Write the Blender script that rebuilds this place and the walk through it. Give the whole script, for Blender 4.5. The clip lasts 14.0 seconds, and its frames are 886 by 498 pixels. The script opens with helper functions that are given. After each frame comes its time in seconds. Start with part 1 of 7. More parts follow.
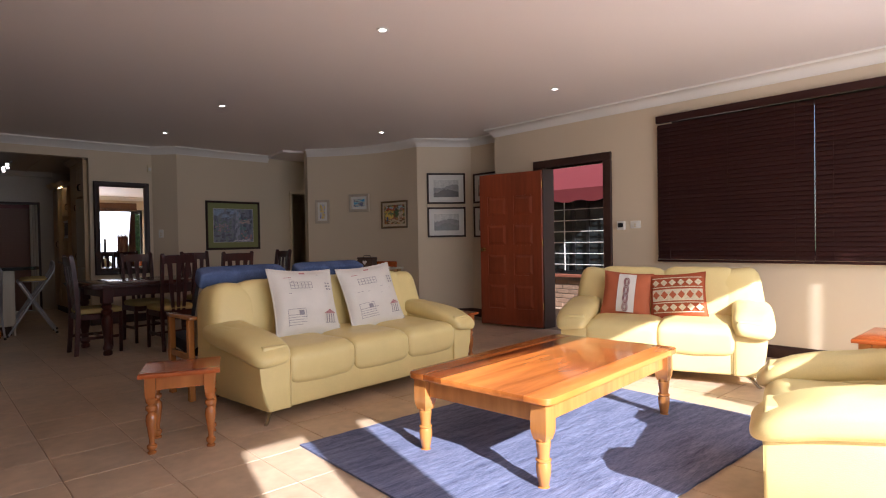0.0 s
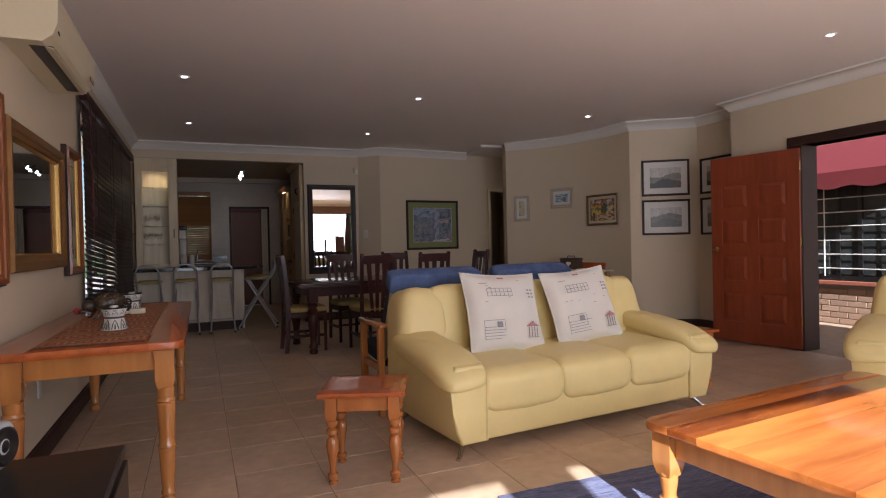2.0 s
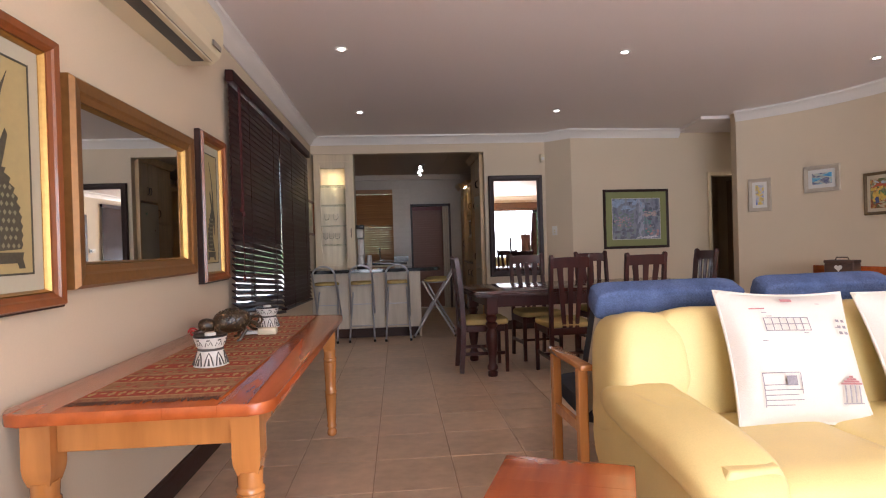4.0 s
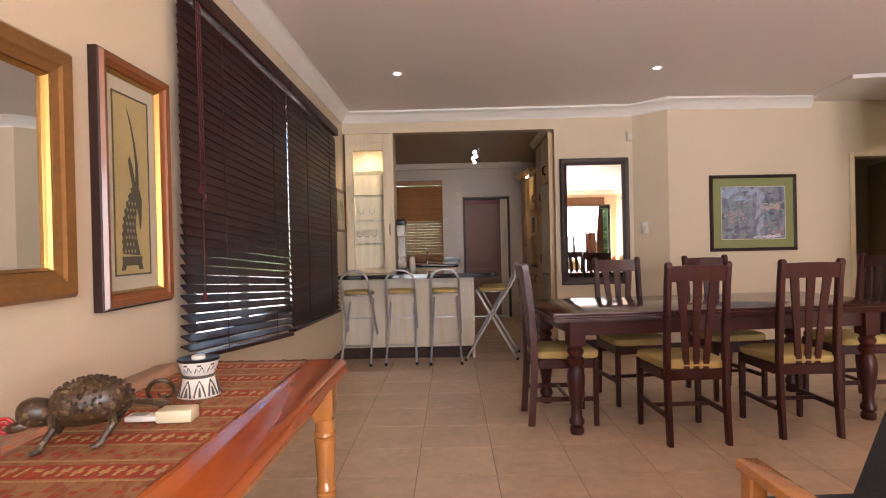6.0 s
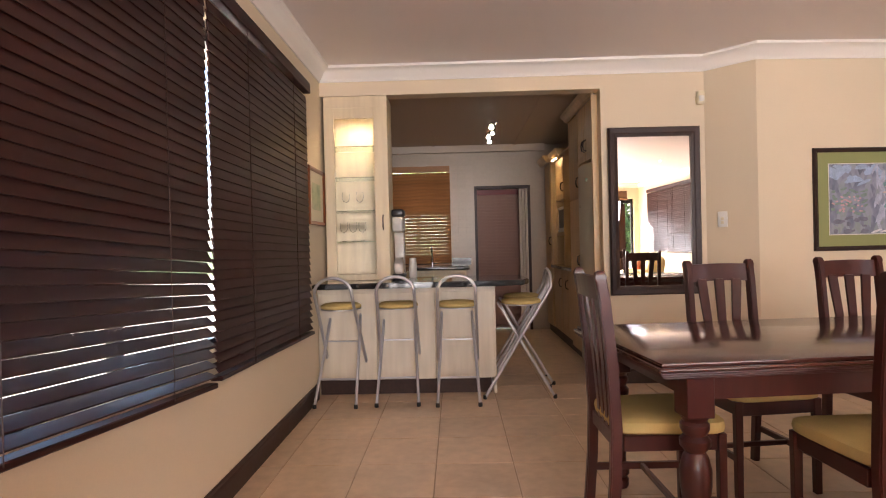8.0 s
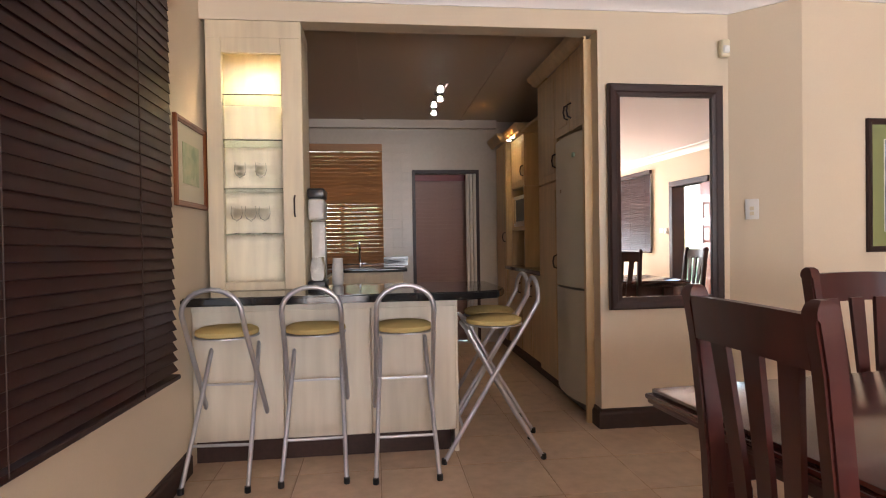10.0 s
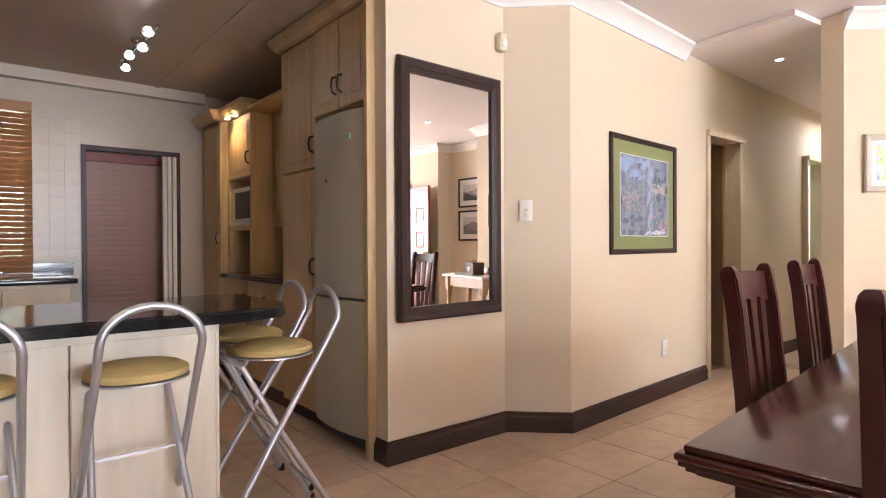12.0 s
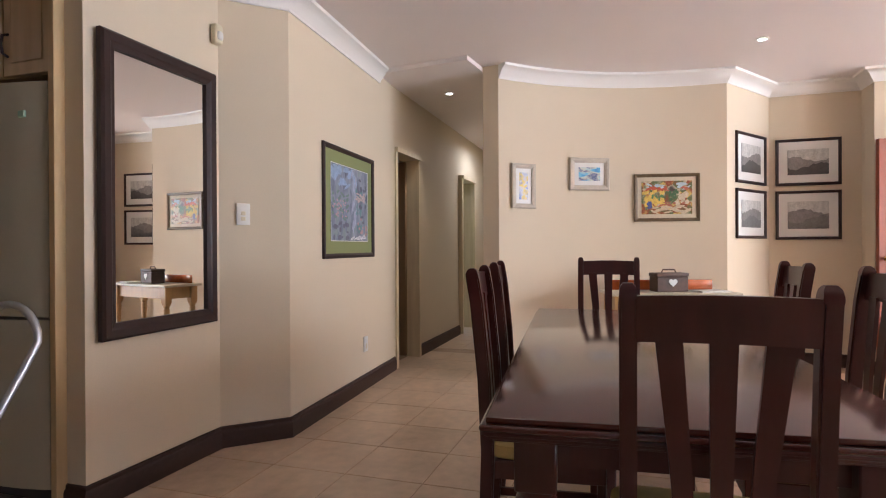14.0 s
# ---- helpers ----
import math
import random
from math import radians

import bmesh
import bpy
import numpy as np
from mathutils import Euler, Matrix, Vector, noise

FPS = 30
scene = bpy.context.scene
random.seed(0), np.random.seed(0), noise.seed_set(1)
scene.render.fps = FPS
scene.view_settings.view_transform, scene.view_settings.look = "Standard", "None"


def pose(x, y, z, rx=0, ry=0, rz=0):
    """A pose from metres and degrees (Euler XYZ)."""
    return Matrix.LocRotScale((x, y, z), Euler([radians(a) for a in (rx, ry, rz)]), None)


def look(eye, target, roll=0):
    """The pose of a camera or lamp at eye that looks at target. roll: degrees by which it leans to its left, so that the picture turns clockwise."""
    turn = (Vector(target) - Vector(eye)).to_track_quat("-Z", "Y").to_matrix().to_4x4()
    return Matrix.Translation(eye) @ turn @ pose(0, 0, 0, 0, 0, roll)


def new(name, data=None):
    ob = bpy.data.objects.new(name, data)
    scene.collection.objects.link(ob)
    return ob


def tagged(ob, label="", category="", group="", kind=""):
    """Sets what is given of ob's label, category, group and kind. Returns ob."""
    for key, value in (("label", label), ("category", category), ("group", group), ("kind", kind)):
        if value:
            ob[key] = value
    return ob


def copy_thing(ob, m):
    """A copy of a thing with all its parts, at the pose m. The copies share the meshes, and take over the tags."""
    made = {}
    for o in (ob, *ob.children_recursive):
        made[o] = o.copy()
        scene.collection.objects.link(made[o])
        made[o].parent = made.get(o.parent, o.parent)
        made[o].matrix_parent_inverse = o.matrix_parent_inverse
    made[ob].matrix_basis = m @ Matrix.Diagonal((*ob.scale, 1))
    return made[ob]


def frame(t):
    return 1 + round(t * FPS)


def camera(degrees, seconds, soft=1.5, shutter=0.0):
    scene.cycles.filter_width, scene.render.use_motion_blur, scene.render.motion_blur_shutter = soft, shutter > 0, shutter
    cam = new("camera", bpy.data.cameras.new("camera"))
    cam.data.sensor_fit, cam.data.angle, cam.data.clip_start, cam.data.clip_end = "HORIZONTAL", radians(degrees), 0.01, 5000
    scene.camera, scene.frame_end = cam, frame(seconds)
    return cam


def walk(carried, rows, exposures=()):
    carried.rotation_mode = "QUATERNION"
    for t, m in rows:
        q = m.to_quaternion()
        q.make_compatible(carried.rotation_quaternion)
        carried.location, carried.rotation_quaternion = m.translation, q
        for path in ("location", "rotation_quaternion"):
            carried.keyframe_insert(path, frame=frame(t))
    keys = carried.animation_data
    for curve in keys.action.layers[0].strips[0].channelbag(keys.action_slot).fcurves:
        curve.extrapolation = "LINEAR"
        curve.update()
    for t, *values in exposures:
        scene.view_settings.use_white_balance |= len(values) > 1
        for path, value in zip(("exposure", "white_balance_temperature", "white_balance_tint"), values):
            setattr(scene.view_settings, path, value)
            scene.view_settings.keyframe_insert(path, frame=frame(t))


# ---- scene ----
cam = camera(75.5, 14.0, 1.1)
PATH = [
    (0, (0.531, 0.295, 1.156), (1.885, 1.767, 1.125), -1.0),
    (0.5, (0.603, 0.372, 1.151), (1.87, 1.919, 1.124), -1.1),
    (1, (0.685, 0.499, 1.143), (1.81, 2.152, 1.121), -1.1),
    (1.5, (0.766, 0.735, 1.118), (1.735, 2.485, 1.103), -1.4),
    (2, (0.898, 0.957, 1.156), (1.68, 2.798, 1.136), -1.3),
    (2.5, (1.0, 1.238, 1.142), (1.587, 3.149, 1.128), -1.4),
    (3, (1.085, 1.481, 1.153), (1.456, 3.446, 1.141), -1.6),
    (3.2, (1.109, 1.585, 1.155), (1.429, 3.559, 1.143), -1.6),
    (5.3, (1.253, 3.083, 1.2), (1.262, 5.083, 1.187), -1.4),
    (5.5, (1.239, 3.21, 1.193), (1.244, 5.21, 1.178), -1.2),
    (6, (1.241, 3.589, 1.19), (1.211, 5.588, 1.178), -1.3),
    (6.5, (1.209, 3.943, 1.187), (1.158, 5.942, 1.173), -1.4),
    (7, (1.191, 4.323, 1.192), (1.139, 6.322, 1.176), -1.2),
    (7.5, (1.146, 4.714, 1.178), (1.11, 6.714, 1.165), -1.4),
    (7.7, (1.168, 4.878, 1.176), (1.124, 6.878, 1.164), -1.4),
    (9.8, (1.048, 6.38, 1.194), (1.216, 8.373, 1.162), -0.9),
    (10, (1.031, 6.509, 1.165), (1.262, 8.496, 1.138), -0.9),
    (10.5, (0.978, 6.794, 1.151), (1.384, 8.752, 1.127), -0.8),
    (11, (0.874, 7.033, 1.137), (1.586, 8.902, 1.119), -0.5),
    (11.5, (0.788, 7.235, 1.103), (1.808, 8.955, 1.102), -0.4),
    (12, (0.758, 7.435, 1.129), (2.025, 8.982, 1.115), -0.3),
    (12.5, (0.687, 7.571, 1.132), (2.21, 8.866, 1.123), -0.1),
    (13, (0.619, 7.631, 1.147), (2.344, 8.644, 1.134), -0.0),
    (13.5, (0.571, 7.656, 1.153), (2.407, 8.45, 1.14), 0.1),
    (14, (0.532, 7.666, 1.137), (2.435, 8.281, 1.13), -0.3),
]
SOUTH_W = 40
EXPOSURES = [(0, 1.43, 5650, 13), (1.0, 1.22, 5700, 14), (2.0, 1.54, 5650, 14), (3.0, 2.26, 5550, 14), (5.5, 3.39, 6000, 15), (7.5, 3.87, 6400, 18),
             (10, 3.86, 5950, 15), (11, 4.43, 5700, 12), (11.7, 4.6, 5600, 12), (12.5, 4.45, 5500, 12), (14, 3.84, 5350, 11)]
walk(cam, [(t, look(eye, target, roll)) for t, eye, target, roll in PATH], EXPOSURES)

# ---- world and light ----
SUN_ELEV, SUN_AZ = 29.0, (0.243, 0.97)
world = bpy.data.worlds.new("sky")
scene.world = world
world.use_nodes = True
wn = world.node_tree.nodes
sky = wn.new("ShaderNodeTexSky")
sky.sky_type = "NISHITA"
sky.sun_disc = False
sky.sun_elevation = radians(SUN_ELEV)
sky.sun_rotation = math.atan2(-SUN_AZ[0], -SUN_AZ[1])
world.node_tree.links.new(sky.outputs[0], wn["Background"].inputs[0])
wn["Background"].inputs[1].default_value = 0.055

sun = new("sun", bpy.data.lights.new("sun", "SUN"))
sun.data.energy = 5.0
sun.data.angle = radians(0.6)
sun.data.color = (1.0, 0.95, 0.87)
sh = 1 / math.tan(radians(SUN_ELEV))
sun.matrix_world = look((0, 0, 10), (SUN_AZ[0] * sh, SUN_AZ[1] * sh, 9))


def area(name, eye, target, w, h, watts, color=(1, 1, 1)):
    lamp = new(name, bpy.data.lights.new(name, "AREA"))
    lamp.data.shape = "RECTANGLE"
    lamp.data.size, lamp.data.size_y, lamp.data.energy, lamp.data.color = w, h, watts, color
    lamp.matrix_world = look(eye, target)
    return lamp


def spot(name, eye, target, watts, degrees=70, color=(1, 0.85, 0.65), radius=0.03, blend=0.6):
    lamp = new(name, bpy.data.lights.new(name, "SPOT"))
    lamp.data.energy, lamp.data.color, lamp.data.spot_size = watts, color, radians(degrees)
    lamp.data.spot_blend, lamp.data.shadow_soft_size = blend, radius
    lamp.matrix_world = look(eye, target)
    return lamp


area("south_opening_light", (3.4, -0.5, 1.2), (3.4, 2.6, 0.3), 5.0, 2.1, SOUTH_W, (1.0, 0.98, 0.97))
area("kitchen_window_light", (0.7, 13.3, 1.6), (0.9, 10, 1.2), 0.8, 1.2, 0.3, (1, 0.95, 0.88))
# Unseen fill lamp added to brighten the hallway; no fitting stands there.
area("hall_fill", (8.2, 9.3, 2.5), (8.2, 9.3, 0), 0.5, 0.4, 0.7, (1, 0.95, 0.88))

# ---- materials ----


def mat(name, color, rough=0.6, metal=0.0, var=0.12, scale=6.0, fine=60.0, bump=0.05, stretch=(1, 1, 1), spec=0.5, coat=0.0,
        per_object=0.0, second=None, world=False, mix_scale=2.0, coat_rough=0.1, dist=0.004, rough_var=0.08):
    m = bpy.data.materials.new(name)
    m.use_nodes = True
    n, l = m.node_tree.nodes, m.node_tree.links
    b = n["Principled BSDF"]
    tc, mp = n.new("ShaderNodeTexCoord"), n.new("ShaderNodeMapping")
    mp.inputs["Scale"].default_value = stretch
    l.new(n.new("ShaderNodeNewGeometry").outputs["Position"] if world else tc.outputs["Object"], mp.inputs[0])
    a, f = n.new("ShaderNodeTexNoise"), n.new("ShaderNodeTexNoise")
    a.inputs["Scale"].default_value, a.inputs["Detail"].default_value = scale, 4
    f.inputs["Scale"].default_value, f.inputs["Detail"].default_value = fine, 5
    l.new(mp.outputs[0], a.inputs[0]), l.new(mp.outputs[0], f.inputs[0])
    add = n.new("ShaderNodeMath")
    add.operation = "ADD"
    l.new(a.outputs[0], add.inputs[0]), l.new(f.outputs[0], add.inputs[1])
    src = add.outputs[0]
    if per_object:
        oi, mu, ad = n.new("ShaderNodeObjectInfo"), n.new("ShaderNodeMath"), n.new("ShaderNodeMath")
        mu.operation, ad.operation = "MULTIPLY_ADD", "ADD"
        l.new(oi.outputs["Random"], mu.inputs[0])
        mu.inputs[1].default_value, mu.inputs[2].default_value = per_object, -per_object / 2
        l.new(src, ad.inputs[0]), l.new(mu.outputs[0], ad.inputs[1])
        src = ad.outputs[0]
    r = n.new("ShaderNodeValToRGB")
    r.color_ramp.elements[0].position, r.color_ramp.elements[1].position = 0.0, 1.0
    sc = n.new("ShaderNodeMapRange")
    sc.inputs[1].default_value, sc.inputs[2].default_value = 0.6, 1.4
    l.new(src, sc.inputs[0]), l.new(sc.outputs[0], r.inputs[0])
    r.color_ramp.elements[0].position = 0.0
    lo = [c * (1 - var) for c in color]
    hi = [min(1, c * (1 + var)) for c in (second or color)]
    r.color_ramp.elements[0].color, r.color_ramp.elements[1].color = (*lo, 1), (*hi, 1)
    l.new(r.outputs[0], b.inputs["Base Color"])
    rr = n.new("ShaderNodeMapRange")
    rr.inputs[1].default_value, rr.inputs[2].default_value = 0.6, 1.4
    r_lo, r_hi = max(0.02, rough - rough_var), min(1, rough + rough_var)
    r_lo, r_hi = (max(0.29, r_lo), r_hi) if rough > 0.27 else (r_lo, min(0.255, r_hi))
    rr.inputs[3].default_value, rr.inputs[4].default_value = r_lo, r_hi
    l.new(src, rr.inputs[0]), l.new(rr.outputs[0], b.inputs["Roughness"])
    b.inputs["Metallic"].default_value = metal
    b.inputs["Specular IOR Level"].default_value = spec
    b.inputs["Coat Weight"].default_value, b.inputs["Coat Roughness"].default_value = coat, coat_rough
    if bump:
        bp = n.new("ShaderNodeBump")
        bp.inputs["Strength"].default_value, bp.inputs["Distance"].default_value = bump, dist
        l.new(add.outputs[0], bp.inputs["Height"]), l.new(bp.outputs[0], b.inputs["Normal"])
    return m


def glow(name, color, strength):
    m = bpy.data.materials.new(name)
    m.use_nodes = True
    b = m.node_tree.nodes["Principled BSDF"]
    b.inputs["Base Color"].default_value = (*color, 1)
    b.inputs["Emission Color"].default_value, b.inputs["Emission Strength"].default_value = (*color, 1), strength
    return m


def glassy(name, color=(1, 1, 1), rough=0.0, ior=1.45):
    m = bpy.data.materials.new(name)
    m.use_nodes = True
    b = m.node_tree.nodes["Principled BSDF"]
    b.inputs["Base Color"].default_value = (*color, 1)
    b.inputs["Transmission Weight"].default_value, b.inputs["Roughness"].default_value, b.inputs["IOR"].default_value = 1.0, rough, ior
    return m


def mirror_mat(name):
    m = bpy.data.materials.new(name)
    m.use_nodes = True
    b = m.node_tree.nodes["Principled BSDF"]
    b.inputs["Base Color"].default_value, b.inputs["Metallic"].default_value, b.inputs["Roughness"].default_value = (0.9, 0.91, 0.9, 1), 1, 0.005
    return m


WALL = mat("wall_paint", (0.66, 0.557, 0.412), 0.75, var=0.03, scale=1.2, fine=140, bump=0.1, spec=0.3)
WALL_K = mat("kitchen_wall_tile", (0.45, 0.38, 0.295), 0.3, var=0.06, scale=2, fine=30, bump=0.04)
CEIL = mat("ceiling_paint", (0.83, 0.76, 0.74), 0.55, var=0.015, scale=0.8, fine=90, bump=0.05, spec=0.4)
WHITE = mat("white_trim", (0.8, 0.77, 0.73), 0.5, var=0.02, scale=3, fine=80, bump=0.03)
SKIRT = mat("dark_skirting", (0.045, 0.021, 0.015), 0.5, spec=0.3, var=0.3, scale=4, fine=40, bump=0.05)
TILE = mat("floor_tile", (0.5, 0.355, 0.235), 0.33, var=0.15, scale=3.2, fine=14, bump=0.015, per_object=0.25, world=True, second=(0.56, 0.41, 0.285), spec=0.5, rough_var=0.03)
GROUT = mat("grout", (0.36, 0.26, 0.18), 0.9, var=0.2, scale=8, fine=100)
MAHOG = mat("mahogany", (0.053, 0.0098, 0.0075), 0.36, var=0.35, scale=5, fine=26, stretch=(1, 1, 0.15), bump=0.03, coat=0.2, spec=0.4)
MAHOG_T = mat("mahogany_top", (0.065, 0.015, 0.0105), 0.19, var=0.3, scale=4, fine=24, stretch=(0.12, 1, 1), bump=0.01, coat=0.5, coat_rough=0.12, rough_var=0.04)
DARKWOOD = mat("dark_blind_wood", (0.03, 0.0085, 0.007), 0.45, spec=0.22, var=0.3, scale=3, fine=30, stretch=(1, 0.1, 1), bump=0.03, per_object=0.2)
FRAMEDK = mat("dark_frame", (0.03, 0.013, 0.01), 0.45, spec=0.35, var=0.3, scale=10, fine=60, bump=0.05)
PINE = mat("varnished_pine", (0.44, 0.165, 0.04), 0.25, var=0.22, scale=3, fine=20, stretch=(1, 1, 0.12), bump=0.02, coat=0.5, second=(0.5, 0.21, 0.055))
PINE_RED = mat("red_stained_pine", (0.36, 0.07, 0.013), 0.2, var=0.28, scale=3, fine=18, stretch=(1, 0.12, 1), bump=0.02, coat=0.5, second=(0.42, 0.1, 0.02), coat_rough=0.25)
PINE_LEG = mat("red_stained_pine", (0.33, 0.1, 0.024), 0.25, var=0.22, scale=3, fine=20, stretch=(1, 1, 0.12), bump=0.02, coat=0.4, second=(0.4, 0.14, 0.035))
PINE_TOP = mat("orange_pine_boards", (0.3, 0.07, 0.012), 0.24, var=0.4, scale=2.5, fine=14, stretch=(0.14, 1, 1), bump=0.02, coat=0.5, second=(0.48, 0.155, 0.03), per_object=0.9)
DOORWOOD = mat("red_door_wood", (0.25, 0.05, 0.017), 0.34, var=0.3, scale=3, fine=22, stretch=(1, 1, 0.12), bump=0.03, coat=0.15)
LEATHER = mat("yellow_leather", (0.72, 0.575, 0.25), 0.42, var=0.07, scale=5, fine=190, bump=0.22, spec=0.45, dist=0.004)
SEAT = mat("yellow_seat_fabric", (0.5, 0.38, 0.15), 0.8, var=0.12, scale=9, fine=240, bump=0.3, spec=0.2)
CREAM = mat("limewashed_cupboard", (0.62, 0.5, 0.33), 0.45, var=0.14, scale=3, fine=18, stretch=(1, 1, 0.1), bump=0.03, second=(0.68, 0.58, 0.4))
HONEY = mat("honey_limed_cupboard", (0.5, 0.34, 0.16), 0.42, var=0.16, scale=3, fine=18, stretch=(1, 1, 0.1), bump=0.03, second=(0.56, 0.4, 0.21))
LIMED = mat("limed_counter_panel", (0.6, 0.53, 0.41), 0.45, var=0.12, scale=3, fine=18, stretch=(1, 1, 0.1), bump=0.03, second=(0.66, 0.6, 0.49))
GRANITE = mat("black_granite", (0.013, 0.012, 0.012), 0.1, var=0.5, scale=60, fine=220, bump=0.0, coat=0.3)
CHROME = mat("silver_tube", (0.5, 0.5, 0.53), 0.33, metal=0.75, var=0.06, scale=10, fine=80, bump=0.02)
STEEL = mat("brushed_steel", (0.6, 0.6, 0.6), 0.25, metal=1, var=0.06, scale=10, fine=80, bump=0.02)
BRASS = mat("brass", (0.6, 0.4, 0.14), 0.25, metal=1, var=0.1, scale=10, fine=60, bump=0.02)
GOLD = mat("gilt", (0.36, 0.21, 0.058), 0.32, metal=0.8, var=0.2, scale=8, fine=60, bump=0.06)
COPPERWOOD = mat("reddish_frame_wood", (0.22, 0.065, 0.016), 0.28, var=0.25, scale=5, fine=30, stretch=(1, 1, 0.2), bump=0.03, coat=0.4)
PLASTIC = mat("cream_plastic", (0.68, 0.6, 0.42), 0.4, var=0.03, scale=3, fine=60, bump=0.01)
WPLASTIC = mat("white_plastic", (0.75, 0.73, 0.68), 0.4, var=0.03, scale=3, fine=60, bump=0.01)
BLACKP = mat("black_gloss", (0.012, 0.012, 0.013), 0.3, var=0.3, scale=3, fine=50, bump=0.02)
FRIDGE = mat("fridge_enamel", (0.47, 0.43, 0.33), 0.3, var=0.04, scale=2, fine=120, bump=0.008)
MIRROR = mirror_mat("mirror_glass")
GLASS = glassy("clear_glass")
PANE = glassy("window_glass", ior=1.05)
LAMP = glow("lamp_face", (1.0, 0.93, 0.8), 5)
LAMP_W = glow("warm_lamp_face", (1.0, 0.8, 0.45), 4)

# ---- mesh helpers ----


def box(bm, x0, x1, y0, y1, z0, z1, bev=0.0, seg=1, m=None):
    r = bmesh.ops.create_cube(bm, size=1)
    v = r["verts"]
    t = Matrix.Translation(((x0 + x1) / 2, (y0 + y1) / 2, (z0 + z1) / 2)) @ Matrix.Diagonal((x1 - x0, y1 - y0, z1 - z0, 1))
    bmesh.ops.transform(bm, matrix=(m @ t) if m else t, verts=v)
    if bev:
        e = list({e for q in v for e in q.link_edges})
        bmesh.ops.bevel(bm, geom=e, offset=bev, segments=seg, affect="EDGES", profile=0.5)
    return bm


def lathe(bm, prof, seg=16, m=None):
    """Turn a profile of (radius, height) about z."""
    rings = []
    for r, z in prof:
        rings.append([bm.verts.new((r * math.cos(2 * math.pi * i / seg), r * math.sin(2 * math.pi * i / seg), z)) for i in range(seg)])
    for a, b in zip(rings, rings[1:]):
        for i in range(seg):
            bm.faces.new((a[i], a[(i + 1) % seg], b[(i + 1) % seg], b[i]))
    bm.faces.new(rings[0][::-1]), bm.faces.new(rings[-1])
    if m:
        bmesh.ops.transform(bm, matrix=m, verts=[v for g in rings for v in g])
    return bm


def tube(bm, pts, rad, seg=10, closed=False):
    pts = [Vector(p) for p in pts]
    rings, up = [], None
    n = len(pts)
    for i, p in enumerate(pts):
        a = pts[(i - 1) % n] if (closed or i) else p
        b = pts[(i + 1) % n] if (closed or i < n - 1) else p
        d = (b - a).normalized()
        if up is None:
            up = Vector((0, 0, 1)) if abs(d.z) < 0.9 else Vector((1, 0, 0))
        s = d.cross(up).normalized()
        up = s.cross(d).normalized()
        r = rad[i] if isinstance(rad, (list, tuple)) else rad
        rings.append([bm.verts.new(p + r * (math.cos(2 * math.pi * k / seg) * s + math.sin(2 * math.pi * k / seg) * up)) for k in range(seg)])
    for i in range(n if closed else n - 1):
        a, b = rings[i], rings[(i + 1) % n]
        for k in range(seg):
            bm.faces.new((a[k], a[(k + 1) % seg], b[(k + 1) % seg], b[k]))
    if not closed:
        bm.faces.new(rings[0][::-1]), bm.faces.new(rings[-1])
    return bm


def prism(bm, poly, z0, z1):
    lo = [bm.verts.new((x, y, z0)) for x, y in poly]
    hi = [bm.verts.new((x, y, z1)) for x, y in poly]
    n = len(poly)
    for i in range(n):
        bm.faces.new((lo[i], lo[(i + 1) % n], hi[(i + 1) % n], hi[i]))
    bm.faces.new(lo[::-1]), bm.faces.new(hi)
    return bm


def soft(bm, w, d, h, e=0.35, nu=28, nv=14, m=None, wob=0.0, seed=0.0, e2=None):
    """A cushion-like body: a superellipsoid with its base at z = 0."""
    def sp(c, k):
        return math.copysign(abs(c) ** k, c)
    e2 = e2 or e
    rings = []
    for j in range(1, nv):
        v = -math.pi / 2 + math.pi * j / nv
        ring = []
        for i in range(nu):
            u = 2 * math.pi * i / nu
            p = Vector((w / 2 * sp(math.cos(v), e2) * sp(math.cos(u), e), d / 2 * sp(math.cos(v), e2) * sp(math.sin(u), e), h / 2 + h / 2 * sp(math.sin(v), e2)))
            if wob:
                q = p * 7 + Vector((seed, seed * 2, 0))
                p += p.normalized() * wob * (noise.noise(q) + 0.5 * noise.noise(q * 2.6))
            ring.append(bm.verts.new(p))
        rings.append(ring)
    lo, hi = bm.verts.new((0, 0, 0)), bm.verts.new((0, 0, h))
    for a, b in zip(rings, rings[1:]):
        for i in range(nu):
            bm.faces.new((a[i], a[(i + 1) % nu], b[(i + 1) % nu], b[i]))
    for i in range(nu):
        bm.faces.new((lo, rings[0][(i + 1) % nu], rings[0][i]))
        bm.faces.new((hi, rings[-1][i], rings[-1][(i + 1) % nu]))
    if m:
        bmesh.ops.transform(bm, matrix=m, verts=[lo, hi] + [v for g in rings for v in g])
    return bm


def mesh_of(name, bm, material, smooth=False):
    bmesh.ops.recalc_face_normals(bm, faces=bm.faces)
    me = bpy.data.meshes.new(name)
    bm.to_mesh(me)
    bm.free()
    for mm in (material if isinstance(material, (list, tuple)) else [material]):
        me.materials.append(mm)
    if smooth:
        me.shade_smooth()
        me.set_sharp_from_angle(angle=radians(38))
    return me


def part(name, bm, material, parent, label="", smooth=True, m=None):
    ob = new(name, mesh_of(name, bm, material, smooth))
    ob.parent = parent
    if m is not None:
        ob.matrix_basis = m
    if label:
        tagged(ob, label)
    return ob


def thing(name, m, label, category, group=""):
    ob = new(name)
    ob.empty_display_size = 0.1
    ob.matrix_basis = m
    return tagged(ob, label, category, group)


def solo(name, bm, material, label, category, m=None, smooth=True, group=""):
    ob = new(name, mesh_of(name, bm, material, smooth))
    if m is not None:
        ob.matrix_basis = m
    return tagged(ob, label, category, group)


